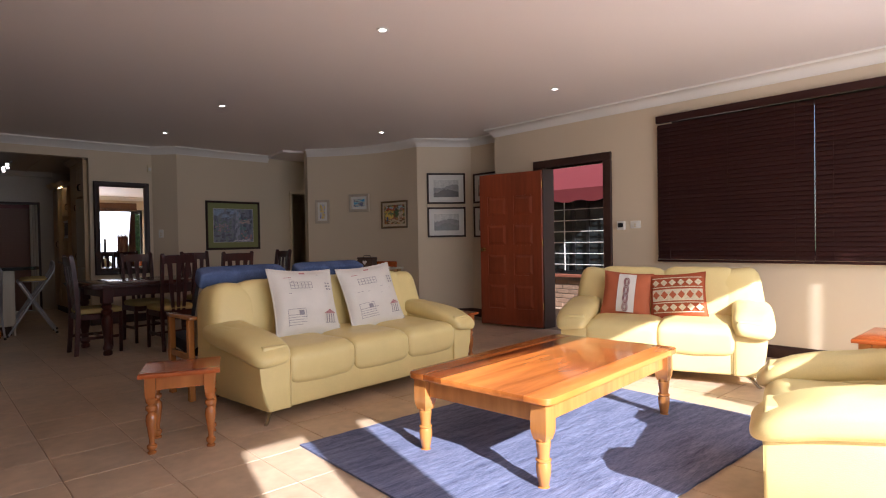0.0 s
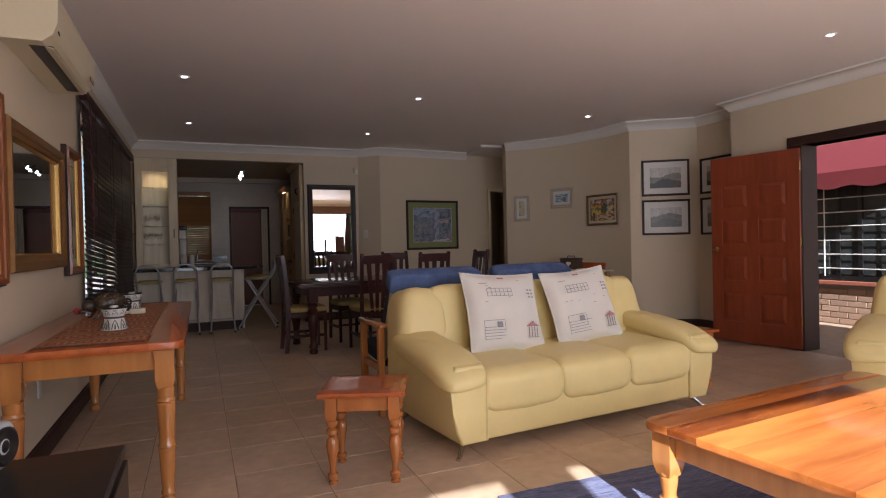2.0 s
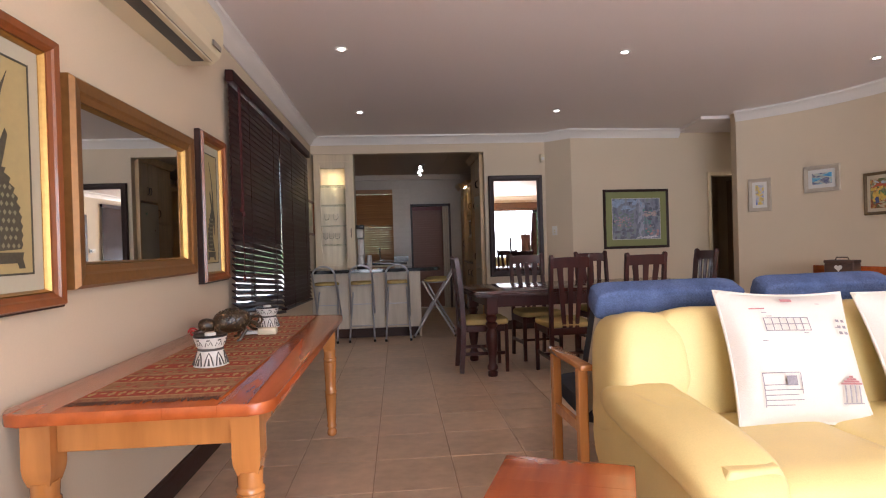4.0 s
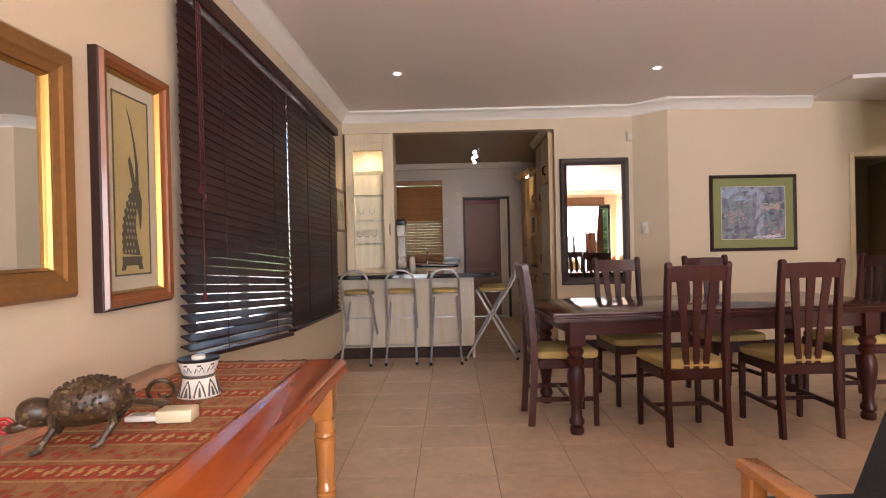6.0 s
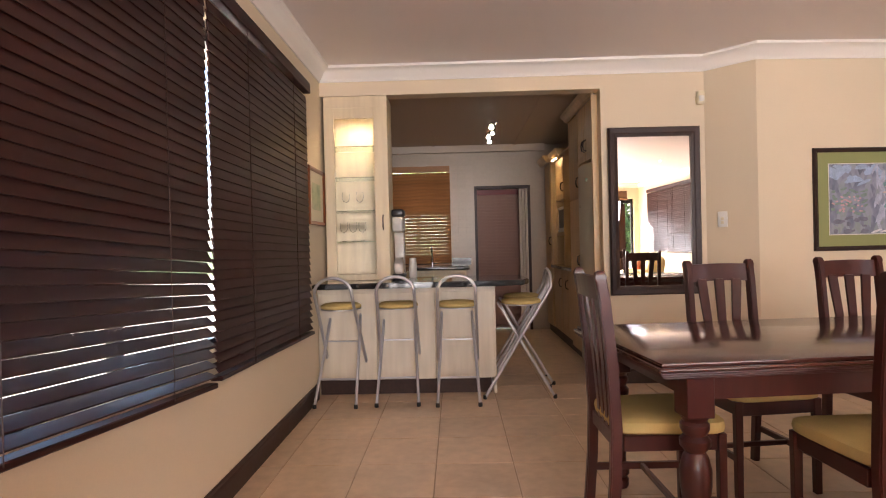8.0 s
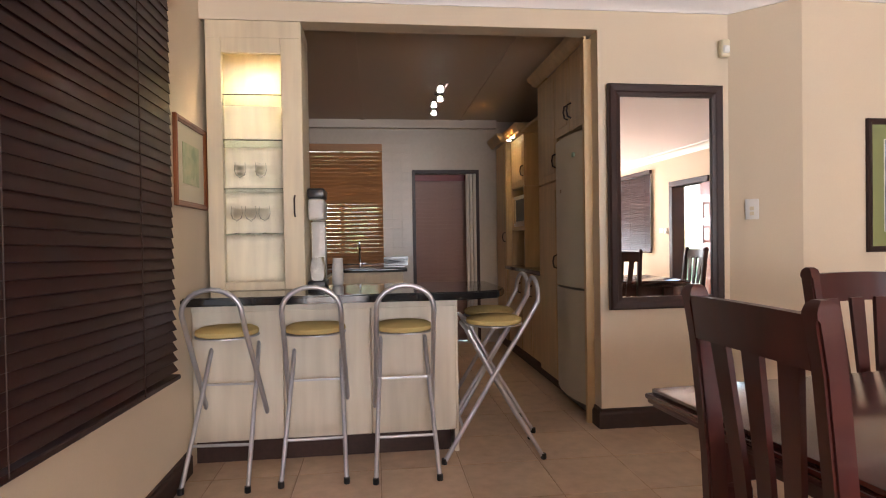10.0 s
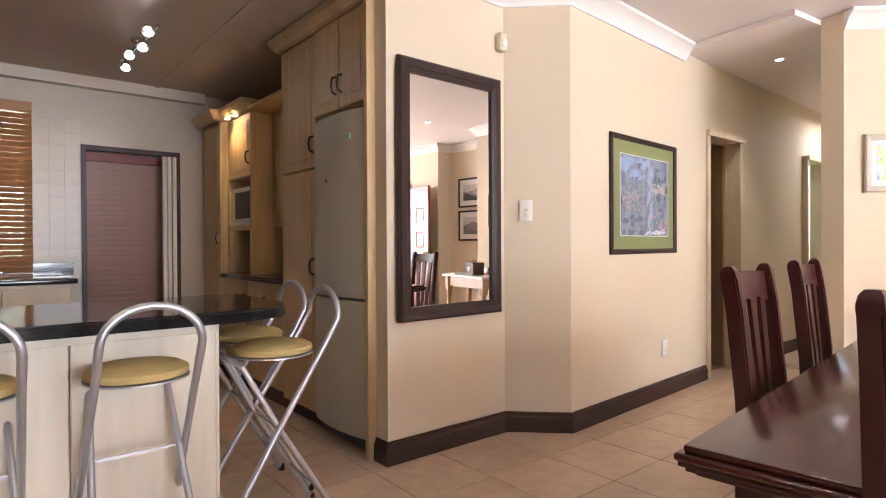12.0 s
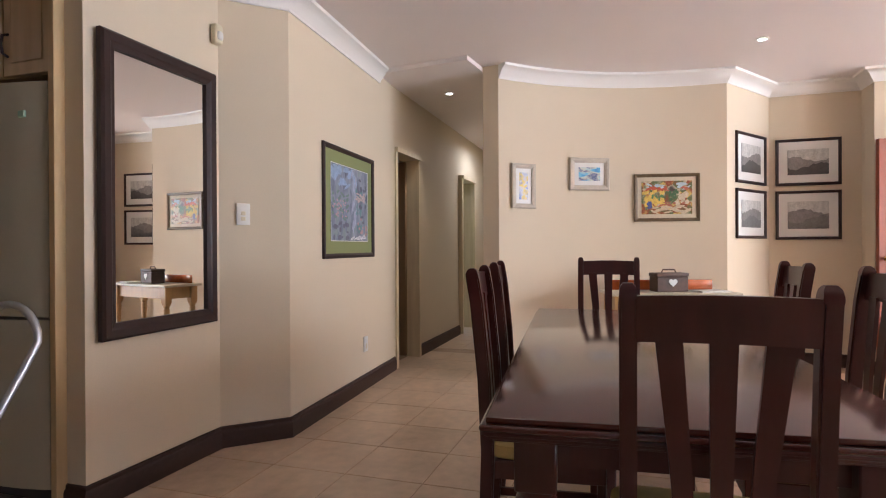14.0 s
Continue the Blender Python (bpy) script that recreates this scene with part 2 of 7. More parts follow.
def struct(name, bm, material, label="", smooth=False):
    ob = new(name, mesh_of(name, bm, material, smooth))
    return tagged(ob, label, "", "", "structure")


B = bmesh.new


def wall(name, p0, p1, z0, z1, thick, holes=(), material=None, label=""):
    """A wall with its face on p0 to p1 and its thickness to the left of that way; holes are (u0, u1, z0, z1)."""
    p0, p1 = Vector(p0), Vector(p1)
    d = p1 - p0
    ln = d.length
    us = sorted({0.0, ln, *[q for hh in holes for q in hh[:2]]})
    zs = sorted({z0, z1, *[q for hh in holes for q in hh[2:]]})
    m = Matrix.Translation((p0.x, p0.y, 0)) @ Matrix.Rotation(math.atan2(d.y, d.x), 4, "Z")
    bm = B()
    for a, b in zip(us, us[1:]):
        run = None
        for c, e in zip(zs, zs[1:]):
            inside = any(hh[0] <= a + 1e-6 and b <= hh[1] + 1e-6 and hh[2] <= c + 1e-6 and e <= hh[3] + 1e-6 for hh in holes)
            if inside:
                if run:
                    box(bm, a, b, 0, thick, run[0], run[1], m=m)
                run = None
            else:
                run = (run[0], e) if run else (c, e)
        if run:
            box(bm, a, b, 0, thick, run[0], run[1], m=m)
    bmesh.ops.remove_doubles(bm, verts=bm.verts, dist=1e-5)
    return struct(name, bm, material or WALL, label)


def sweep(bm, path, prof, closed=False):
    """Carry a profile of (out, z) along a plan path; out is to the right of the way, and corners are mitred."""
    pts = [Vector(p) for p in path]
    rings = []
    for i, p in enumerate(pts):
        dirs = []
        if i:
            dirs.append((p - pts[i - 1]).normalized())
        if i < len(pts) - 1:
            dirs.append((pts[i + 1] - p).normalized())
        ns = [Vector((q.y, -q.x)) for q in dirs]
        nn = sum(ns, Vector((0, 0)))
        nn = nn.normalized()
        k = 1 / max(0.35, nn.dot(ns[0]))
        rings.append([bm.verts.new((p.x + nn.x * o * k, p.y + nn.y * o * k, z)) for o, z in prof])
    n = len(prof)
    for a, b in zip(rings, rings[1:]):
        for i in range(n):
            bm.faces.new((a[i], a[(i + 1) % n], b[(i + 1) % n], b[i]))
    bm.faces.new(rings[0]), bm.faces.new(rings[-1][::-1])
    return bm


# ---- the large structure ----
CZ, LW, RW, FY, SY = 2.67, 0.06, 6.43, 9.88, -0.35
C0, D0, E0, F0 = (2.39, FY), (3.24, FY), (3.52, 9.60), (5.46, 9.735)
G0, M0, H0, I0, J0, K0 = (5.27, 8.70), (6.06, 8.00), (6.05, 6.84), (6.73, 6.375), (6.72, 5.62), (RW, 5.62)


def bez(k):
    return tuple((1 - k) ** 2 * a + 2 * k * (1 - k) * b + k * k * c for a, b, c in zip(G0, M0, H0))


CURVE = [bez(i / 14) for i in range(15)]

bm = B()
box(bm, -0.2, 9.6, -0.6, 13.3, -0.15, -0.0035)
struct("floor", bm, GROUT, "beige ceramic tile floor with dark joints")

bm = B()
prism(bm, [(-0.2, -0.6), (6.9, -0.6), (6.9, 9.95), (-0.2, 9.95)], CZ, CZ + 0.12)
struct("ceiling", bm, CEIL, "off-white painted plaster ceiling")
bm = B()
prism(bm, [(4.94, 8.88), (5.29, 8.84), (9.4, 8.84), (9.4, 10.0), (5.47, 10.0), (5.06, 9.71)], 2.63, CZ - 0.003)
struct("ceiling_hall", bm, CEIL, "lowered ceiling of the hallway")
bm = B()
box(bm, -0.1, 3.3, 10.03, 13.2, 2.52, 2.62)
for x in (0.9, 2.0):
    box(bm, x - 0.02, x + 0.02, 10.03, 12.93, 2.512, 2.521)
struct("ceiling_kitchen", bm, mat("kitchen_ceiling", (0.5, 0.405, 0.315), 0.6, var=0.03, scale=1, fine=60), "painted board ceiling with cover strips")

wall("wall_west", (LW, SY), (LW, 13.1), 0, CZ, 0.22, [(6.2 - SY, 8.95 - SY, 0.7, 2.25)], label="cream painted plaster wall")
wall("wall_mirror", C0, D0, 0, CZ, 0.14, label="cream painted plaster wall")
wall("wall_header", (LW, FY), C0, 2.44, CZ, 0.14, label="cream plaster beam over the kitchen opening")
wall("wall_chamfer", D0, E0, 0, CZ, 0.3, label="cream painted splayed wall")
wall("wall_north", E0, F0, 0, CZ, 0.14, label="cream painted plaster wall")
wall("wall_hall_north", F0, (9.4, 9.80), 0, 2.63, 0.14, [(0.02, 0.68, 0, 2.07), (2.25, 2.95, 0, 2.07)], label="cream painted hallway wall")
wall("wall_hall_end", (9.2, 9.9), (9.2, 8.7), 0, 2.63, 0.12, [(0.3, 0.9, 0, 2.03)], label="cream painted wall at the end of the hallway")
bm = B()
prism(bm, CURVE + [(6.25, 6.9), (6.25, 7.95), (5.7, 8.62), (5.32, 8.84), (5.29, 8.84)], 0, CZ)
struct("wall_curved", bm, WALL, "cream painted curved plaster wall", True)
wall("wall_hall_south", (9.4, 8.84), (5.33, 8.84), 0, 2.63, 0.12, label="cream painted hallway wall")
wall("wall_pier", H0, I0, 0, CZ, 0.3, label="cream painted splayed wall")
wall("wall_recess", I0, J0, 0, CZ, 0.3, label="cream painted plaster wall")
wall("wall_recess_return", J0, (6.652, 5.62), 0, CZ, 0.2, label="cream painted plaster return beside the door")
DOOR_Y = (3.91, 4.84)
wall("wall_east", K0, (RW, SY), 0, CZ, 0.22, [(5.62 - DOOR_Y[1], 5.62 - DOOR_Y[0], 0, 2.05), (5.62 - 3.15, 5.62 - 0.45, 0.95, 2.38)], label="cream painted plaster wall")
wall("wall_south", (RW, SY), (LW, SY), 0, CZ, 0.22, [(RW - 6.3, RW - 0.80, 0, 2.28)], label="cream painted wall with the wide terrace opening")
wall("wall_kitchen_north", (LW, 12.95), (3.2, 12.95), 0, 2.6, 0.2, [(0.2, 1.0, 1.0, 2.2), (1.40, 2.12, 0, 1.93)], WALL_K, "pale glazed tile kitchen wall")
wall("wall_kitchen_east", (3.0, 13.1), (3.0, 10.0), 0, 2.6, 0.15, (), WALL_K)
for nm, a, b in (("room_beyond_north", (5.2, 11.4), (9.6, 11.4)), ("room_beyond_west", (5.3, 9.9), (5.3, 11.4)), ("room_beyond_east", (6.6, 11.4), (6.6, 9.95))):
    wall("wall_" + nm, a, b, 0, 2.6, 0.1)
bm = B()
box(bm, 5.2, 9.6, 9.95, 11.5, 2.58, 2.66)
struct("ceiling_beyond", bm, CEIL)
bm = B()
box(bm, 9.35, 10.6, 8.6, 9.95, 2.4, 2.5)
box(bm, 10.5, 10.6, 8.6, 9.95, 0, 2.4)
struct("wall_beyond_hall", bm, WALL)

COVE = [(0, CZ - 0.115), (0.012, CZ - 0.115), (0.016, CZ - 0.1), (0.03, CZ - 0.085), (0.052, CZ - 0.05), (0.085, CZ - 0.028), (0.1, CZ - 0.022), (0.104, CZ - 0.002), (0, CZ - 0.002)]
bm = B()
sweep(bm, [(LW, SY), (LW, FY), D0, E0, (5.07, 9.705)], COVE)
sweep(bm, CURVE + [I0, J0, K0, (RW, SY), (LW + 0.1, SY)], COVE)
struct("cornice", bm, WHITE, "white moulded plaster cornice", True)
bm = B()
box(bm, LW, 2.4, 12.87, 12.95, 2.43, 2.52)
struct("cornice_kitchen", bm, mat("cream_cornice", (0.55, 0.47, 0.38), 0.6, var=0.03, scale=3), "painted kitchen cornice")

BASE = [(0, 0), (0.02, 0), (0.02, 0.085), (0.016, 0.095), (0.01, 0.1), (0.01, 0.115), (0, 0.12)]
bm = B()
sweep(bm, [(LW, SY), (LW, 9.55)], BASE)
sweep(bm, [(2.39, 10.0), C0, D0, E0, F0], BASE)
sweep(bm, [(6.15, 9.74), (7.68, 9.76)], BASE)
sweep(bm, CURVE + [I0, J0, K0, (RW, 4.9)], BASE)
sweep(bm, [(RW, 3.81), (RW, SY)], BASE)
struct("baseboard", bm, SKIRT, "dark stained timber skirting", True)


def rot(x, y, deg, z=0.0):
    return pose(x, y, z, 0, 0, deg)


# ---- blinds, openings ----
def opened(i, near):
    """Degrees by which the lower slats of a west blind hang open, growing towards the bottom rail."""
    return max(0.0, (3.3 if near else 1.5) * (i - 19))


def blind(name, y0, y1, top, low0, low1, x, face, tilt, n, label, cords=(0.25, 0.75)):
    """A wooden slat blind along y; low0 and low1 are the heights of its bottom rail at its two ends."""
    t = thing(name, pose(x, y0, 0), label, "blind")
    w = y1 - y0
    bm = B()
    box(bm, -0.02, 0.035, -0.01, w + 0.01, top - 0.075, top, 0.004)
    part("valance", bm, DARKWOOD, t, "", False)
    bm = B()
    box(bm, -0.025, 0.025, 0, w, -0.003, 0.003)
    me = mesh_of("slat", bm, DARKWOOD)
    for i in range(n):
        k = (i + 1) / (n + 1)
        za, zb = top - 0.075 - (top - 0.075 - low0) * k, top - 0.075 - (top - 0.075 - low1) * k
        o = new("slat", me)
        o.parent = t
        o.matrix_basis = Matrix.Translation((0, 0, za)) @ Matrix.Rotation(math.atan2(zb - za, w), 4, "X") @ Matrix.Rotation(radians((tilt - (opened(i, low0 > low1 + 0.1) if face > 0 else 0)) * face + random.uniform(-3, 3)), 4, "Y")
    bm = B()
    box(bm, -0.027, 0.027, 0, w, -0.012, 0.01, 0.004)
    part("bottom_rail", bm, DARKWOOD, t, "", False, Matrix.Translation((0, 0, low0)) @ Matrix.Rotation(math.atan2(low1 - low0, w), 4, "X"))
    for c in cords:
        bm = B()
        lo = low0 + (low1 - low0) * c
        tube(bm, [(face * 0.03, w * c, top - 0.07), (face * 0.03, w * c, lo)], 0.0018, 5)
        part("cord", bm, SKIRT, t)
    return t


bl = blind("wooden_blind", 5.985, 7.55, 2.37, 0.735, 0.60, 0.11, 1, 80, 36, "near-black wooden venetian blind, closed, hanging on the cream wall")
bm = B()
for dy, dz in ((0.1, 1.45), (0.14, 1.42), (0.12, 0.98)):
    tube(bm, [(0.035, dy, 2.29), (0.036, dy + 0.005, dz + 0.1), (0.036, dy, dz)], 0.003, 6)
    lathe(bm, [(0.003, 0.03), (0.012, 0.012), (0.014, 0), (0.008, -0.012)], 8, pose(0.036, dy, dz))
part("pull_cord", bm, mat("red_brown_cord", (0.07, 0.012, 0.012), 0.8), bl, "dark red pull cords with wooden acorns")
blind("wooden_blind", 7.585, 9.23, 2.37, 0.62, 0.57, 0.11, 1, 82, 36, "near-black wooden venetian blind, closed, hanging on the cream wall")
blind("wooden_blind", 1.79, 3.24, 2.43, 0.9, 0.9, 6.375, -1, 68, 34, "dark brown wooden venetian blind, nearly closed, over the window", (0.1, 0.5, 0.9))
blind("wooden_blind", 0.36, 1.784, 2.43, 0.9, 0.9, 6.375, -1, 68, 34, "dark brown wooden venetian blind, nearly closed, over the window", (0.1, 0.5, 0.9))


def window_frame(name, y0, y1, z0, z1, x, bars):
    t = struct(name, box(B(), x - 0.02, x + 0.02, y0, y1, z0, z0 + 0.05), BLACKP, "dark aluminium window frame")
    for a in [y0 + (y1 - y0) * k / bars for k in range(bars + 1)]:
        part("mullion", box(B(), x - 0.02, x + 0.02, max(y0, a - 0.022), min(y1, a + 0.022), z0 + 0.05, z1 - 0.05), BLACKP, t, "", False)
    part("head", box(B(), x - 0.02, x + 0.02, y0, y1, z1 - 0.05, z1), BLACKP, t, "", False)
    g = part("pane", box(B(), x - 0.003, x + 0.003, y0 + 0.02, y1 - 0.02, z0 + 0.05, z1 - 0.05), PANE, t, "", False)
    g.visible_shadow = False


window_frame("window_1", 6.2, 8.95, 0.7, 2.25, -0.05, 3)
window_frame("window_2", 0.45, 3.15, 0.95, 2.38, 6.54, 3)

# terrace opening
t = struct("door_terrace", box(B(), 0.80, 6.3, SY - 0.16, SY - 0.1, 2.22, 2.28), BLACKP, "black aluminium sliding door frame")
for a, b in ((0.80, 0.86), (1.24, 1.30), (1.55, 1.61), (3.4, 3.45), (5.2, 5.26), (6.24, 6.3)):
    part("stile", box(B(), a, b, SY - 0.15, SY - 0.1, 0.0, 2.22), BLACKP, t, "", False)
part("stacked_panels", box(B(), 1.30, 1.55, SY - 0.2, SY - 0.08, 0.02, 2.22, 0.004), BLACKP, t, "", False)
for z in (0.02, 2.16):
    part("rail", box(B(), 5.2, 6.3, SY - 0.14, SY - 0.11, z, z + 0.06), BLACKP, t, "", False)
tb = thing("rolled_bamboo_blind", pose(3.4, SY, 2.28), "brown rolled slat blind above the terrace doors", "blind")
bm = B()
box(bm, -2.6, 2.7, 0.01, 0.07, 0.0, 0.2, 0.01)
part("valance", bm, mat("brown_slats", (0.13, 0.06, 0.025), 0.6, var=0.3, scale=4, fine=60, stretch=(1, 1, 6)), tb)
bm = B()
tube(bm, [(-2.6, 0.06, -0.03), (2.7, 0.06, -0.01)], 0.035, 12)
part("roll", bm, mat("brown_slats_roll", (0.11, 0.05, 0.02), 0.6, var=0.3, scale=4, fine=60, stretch=(1, 6, 6)), tb)

# Drapes added as sun blockers; the slit between leaves one strip on the wall.
t = thing("curtain", pose(0, SY - 0.06, 0), "brown curtain added to block sun at the terrace doors", "curtain")
for x0, x1 in ((5.56, 5.868), (5.885, 6.08)):
    bm = B()
    n = 60
    rows = []
    for z, k in ((0.02, 1.0), (1.1, 0.9), (2.15, 0.75)):
        rows.append([bm.verts.new((x0 + (x1 - x0) * i / n, 0.022 * k * math.sin(2 * math.pi * i / 7.5), z)) for i in range(n + 1)])
    for a, b in zip(rows, rows[1:]):
        for i in range(n):
            bm.faces.new((a[i], a[i + 1], b[i + 1], b[i]))
    bmesh.ops.solidify(bm, geom=list(bm.faces), thickness=0.003)
    part("drape", bm, mat("brown_sun_block", (0.09, 0.04, 0.022), 0.9, var=0.2, scale=6, fine=120), t)
part("rail", tube(B(), [(5.2, 0.0, 2.17), (6.3, 0.0, 2.17)], 0.012, 10), BLACKP, t)

# front door frame and leaf
t = struct("door_front_frame", box(B(), RW - 0.03, RW + 0.2, DOOR_Y[0] - 0.09, DOOR_Y[1] + 0.1, 2.05, 2.14, 0.006), SKIRT, "dark stained front door frame")
part("jamb", box(B(), RW - 0.03, RW + 0.2, DOOR_Y[0] - 0.09, DOOR_Y[0] + 0.015, 0, 2.05, 0.006), SKIRT, t, "", False)
part("jamb", box(B(), RW - 0.03, RW + 0.2, DOOR_Y[1] - 0.06, DOOR_Y[1] + 0.1, 0, 2.05, 0.006), SKIRT, t, "", False)
dl = thing("front_door", pose(6.385, 4.79, 0, 0, 0, 102), "open red-brown timber door with ten raised panels", "door")
LWD = 0.91
bm = B()
us = [0, 0.12, 0.4, 0.51, 0.79, LWD]
zs = [0.02, 0.24, 0.56, 0.68, 0.96, 1.07, 1.35, 1.46, 1.72, 2.02]
for i in range(5):
    for j in range(9):
        if i in (1, 3) and j in (1, 3, 5, 7):
            box(bm, us[i], us[i + 1], -0.012, 0.012, zs[j], zs[j + 1])
        else:
            box(bm, us[i], us[i + 1], -0.021, 0.021, zs[j], zs[j + 1])
part("leaf", bm, DOORWOOD, dl, "", False)
for i in (1, 3):
    for j in (1, 3, 5, 7):
        bm = B()
        for s in (-1, 1):
            a, b, c, d = us[i] + 0.012, us[i + 1] - 0.012, zs[j] + 0.012, zs[j + 1] - 0.012
            lo = [bm.verts.new((x, s * 0.012, z)) for x, z in ((a, c), (b, c), (b, d), (a, d))]
            k = 0.035
            hi = [bm.verts.new((x, s * 0.022, z)) for x, z in ((a + k, c + k), (b - k, c + k), (b - k, d - k), (a + k, d - k))]
            for q in range(4):
                bm.faces.new((lo[q], lo[(q + 1) % 4], hi[(q + 1) % 4], hi[q]))
            bm.faces.new(hi), bm.faces.new(lo)
        part("panel", bm, DOORWOOD, dl, "", False)
for s in (-1, 1):
    bm = B()
    lathe(bm, [(0.026, 0), (0.026, 0.006), (0.01, 0.01), (0.01, 0.035), (0.02, 0.042), (0.026, 0.055), (0.02, 0.068)], 16, pose(LWD - 0.06, s * 0.021, 1.02, -90 * s))
    part("knob", bm, BRASS, dl, "brass door knob")
bm = B()
for z in (0.25, 1.05, 1.8):
    tube(bm, [(-0.004, 0.015, z), (-0.004, 0.015, z + 0.09)], 0.006, 8)
part("hinge", bm, BRASS, dl)

# hallway doors
for x, wd in ((5.48, 0.66), (7.72, 0.68)):
    t = struct("door_hall_frame", box(B(), x, x + wd, 9.70, 9.90, 2.03, 2.075), CREAM, "cream painted door frame")
    part("jamb", box(B(), x, x + 0.05, 9.72, 9.90, 0, 2.03), CREAM, t, "", False)
    part("jamb", box(B(), x + wd - 0.05, x + wd, 9.72, 9.90, 0, 2.03), CREAM, t, "", False)
hd = thing("hall_door", pose(6.08, 9.86, 0, 0, 0, 78), "open dark timber bedroom door", "door")
bm = B()
box(bm, 0, 0.6, -0.02, 0.02, 0.01, 2.02, 0.003)
part("leaf", bm, mat("brown_door", (0.3, 0.2, 0.11), 0.5, var=0.2, scale=3, fine=20, stretch=(1, 1, 0.15)), hd)
bm = B()
tube(bm, [(0.54, -0.02, 1.0), (0.54, -0.06, 1.0), (0.44, -0.06, 1.0)], 0.008, 8)
part("handle", bm, STEEL, hd)
solo("hall_end_door", box(B(), 9.19, 9.23, 9.0, 9.6, 0.01, 2.03, 0.003), CREAM, "cream painted door at the end of the hallway", "door")

# ---- wall things ----
def ring(bm, w, h, b, d, prof):
    """A rectangular frame in the x-z plane, facing -y; prof gives (inset, depth) across its section."""
    rings = []
    for ins, dep in prof:
        rings.append([bm.verts.new((sx * (w / 2 - ins), -dep, h / 2 + sz * (h / 2 - ins))) for sx, sz in ((-1, -1), (1, -1), (1, 1), (-1, 1))])
    for a, c in zip(rings, rings[1:]):
        for i in range(4):
            bm.faces.new((a[i], a[(i + 1) % 4], c[(i + 1) % 4], c[i]))
    bm.faces.new(rings[0])
    return bm


def framed(name, m, w, h, fw, frame_mat, mount_mat, mount, pic_mat, label, category="picture", inner=None, depth=0.022):
    t = thing(name, m, label, category)
    bm = B()
    ring(bm, w, h, fw, depth, [(0, 0), (0, depth * 0.7), (fw * 0.15, depth), (fw * 0.6, depth * 0.9), (fw * 0.72, depth * 0.75), (fw, depth * 0.6), (fw, 0.002)])
    part("frame", bm, frame_mat, t, "", False)
    if inner:
        bm = B()
        ring(bm, w - 2 * fw, h - 2 * fw, 0.01, 0.014, [(0, 0.003), (0.001, depth * 0.5), (0.004, depth * 0.54), (0.009, depth * 0.34), (0.012, 0.009), (0.012, 0.003)])
        part("slip", bm, inner, t, "gilt inner slip", False, Matrix.Translation((0, 0, fw)))
    if mount:
        bm = B()
        box(bm, -w / 2 + fw, w / 2 - fw, -0.006, -0.003, fw, h - fw)
        part("mount", bm, mount_mat, t, "", False)
    bm = B()
    i = fw + mount
    box(bm, -w / 2 + i, w / 2 - i, -0.008, -0.0045, i, h - i)
    part("print" if category == "picture" else "glass", bm, pic_mat, t, "", False)
    return t


def art(name, stops, scale=5.0, cells=0.5, rough=0.35, stretch=(1, 1, 1), detail=6):
    m = bpy.data.materials.new(name)
    m.use_nodes = True
    n, l = m.node_tree.nodes, m.node_tree.links
    b = n["Principled BSDF"]
    tc, mp, v, a, mx, r = [n.new(k) for k in ("ShaderNodeTexCoord", "ShaderNodeMapping", "ShaderNodeTexVoronoi", "ShaderNodeTexNoise", "ShaderNodeMath", "ShaderNodeValToRGB")]
    mp.inputs["Scale"].default_value = stretch
    mp.inputs["Location"].default_value = (len(name), scale, 3.3)
    v.inputs["Scale"].default_value, a.inputs["Scale"].default_value, a.inputs["Detail"].default_value = scale * 2, scale, detail
    l.new(tc.outputs["Object"], mp.inputs[0]), l.new(mp.outputs[0], v.inputs[0]), l.new(mp.outputs[0], a.inputs[0])
    sep = n.new("ShaderNodeSeparateColor")
    l.new(v.outputs["Color"], sep.inputs[0])
    mx.operation = "MULTIPLY_ADD"
    l.new(sep.outputs[0], mx.inputs[0])
    mx.inputs[1].default_value = cells
    l.new(a.outputs[0], mx.inputs[2])
    mr = n.new("ShaderNodeMapRange")
    mr.inputs[1].default_value, mr.inputs[2].default_value = 0.35, 0.65 + cells
    l.new(mx.outputs[0], mr.inputs[0]), l.new(mr.outputs[0], r.inputs[0])
    e = r.color_ramp.elements
    while len(e) < len(stops):
        e.new(0.5)
    for i, c in enumerate(stops):
        e[i].position, e[i].color = i / (len(stops) - 1), (*c, 1)
    l.new(r.outputs[0], b.inputs["Base Color"])
    b.inputs["Roughness"].default_value = rough
    return m


CREAMBOARD = mat("cream_mount", (0.6, 0.55, 0.42), 0.6, var=0.03, scale=4, fine=100)
WHITEBOARD = mat("white_mount", (0.72, 0.7, 0.66), 0.6, var=0.03, scale=4, fine=100)
GREENBOARD = mat("olive_mount", (0.24, 0.26, 0.1), 0.6, var=0.05, scale=4, fine=100)
TANBOARD = mat("tan_paper", (0.42, 0.34, 0.16), 0.5, var=0.08, scale=5, fine=60)
FIGURE = mat("dark_figure", (0.075, 0.068, 0.045), 0.6, var=0.4, scale=20, fine=90)


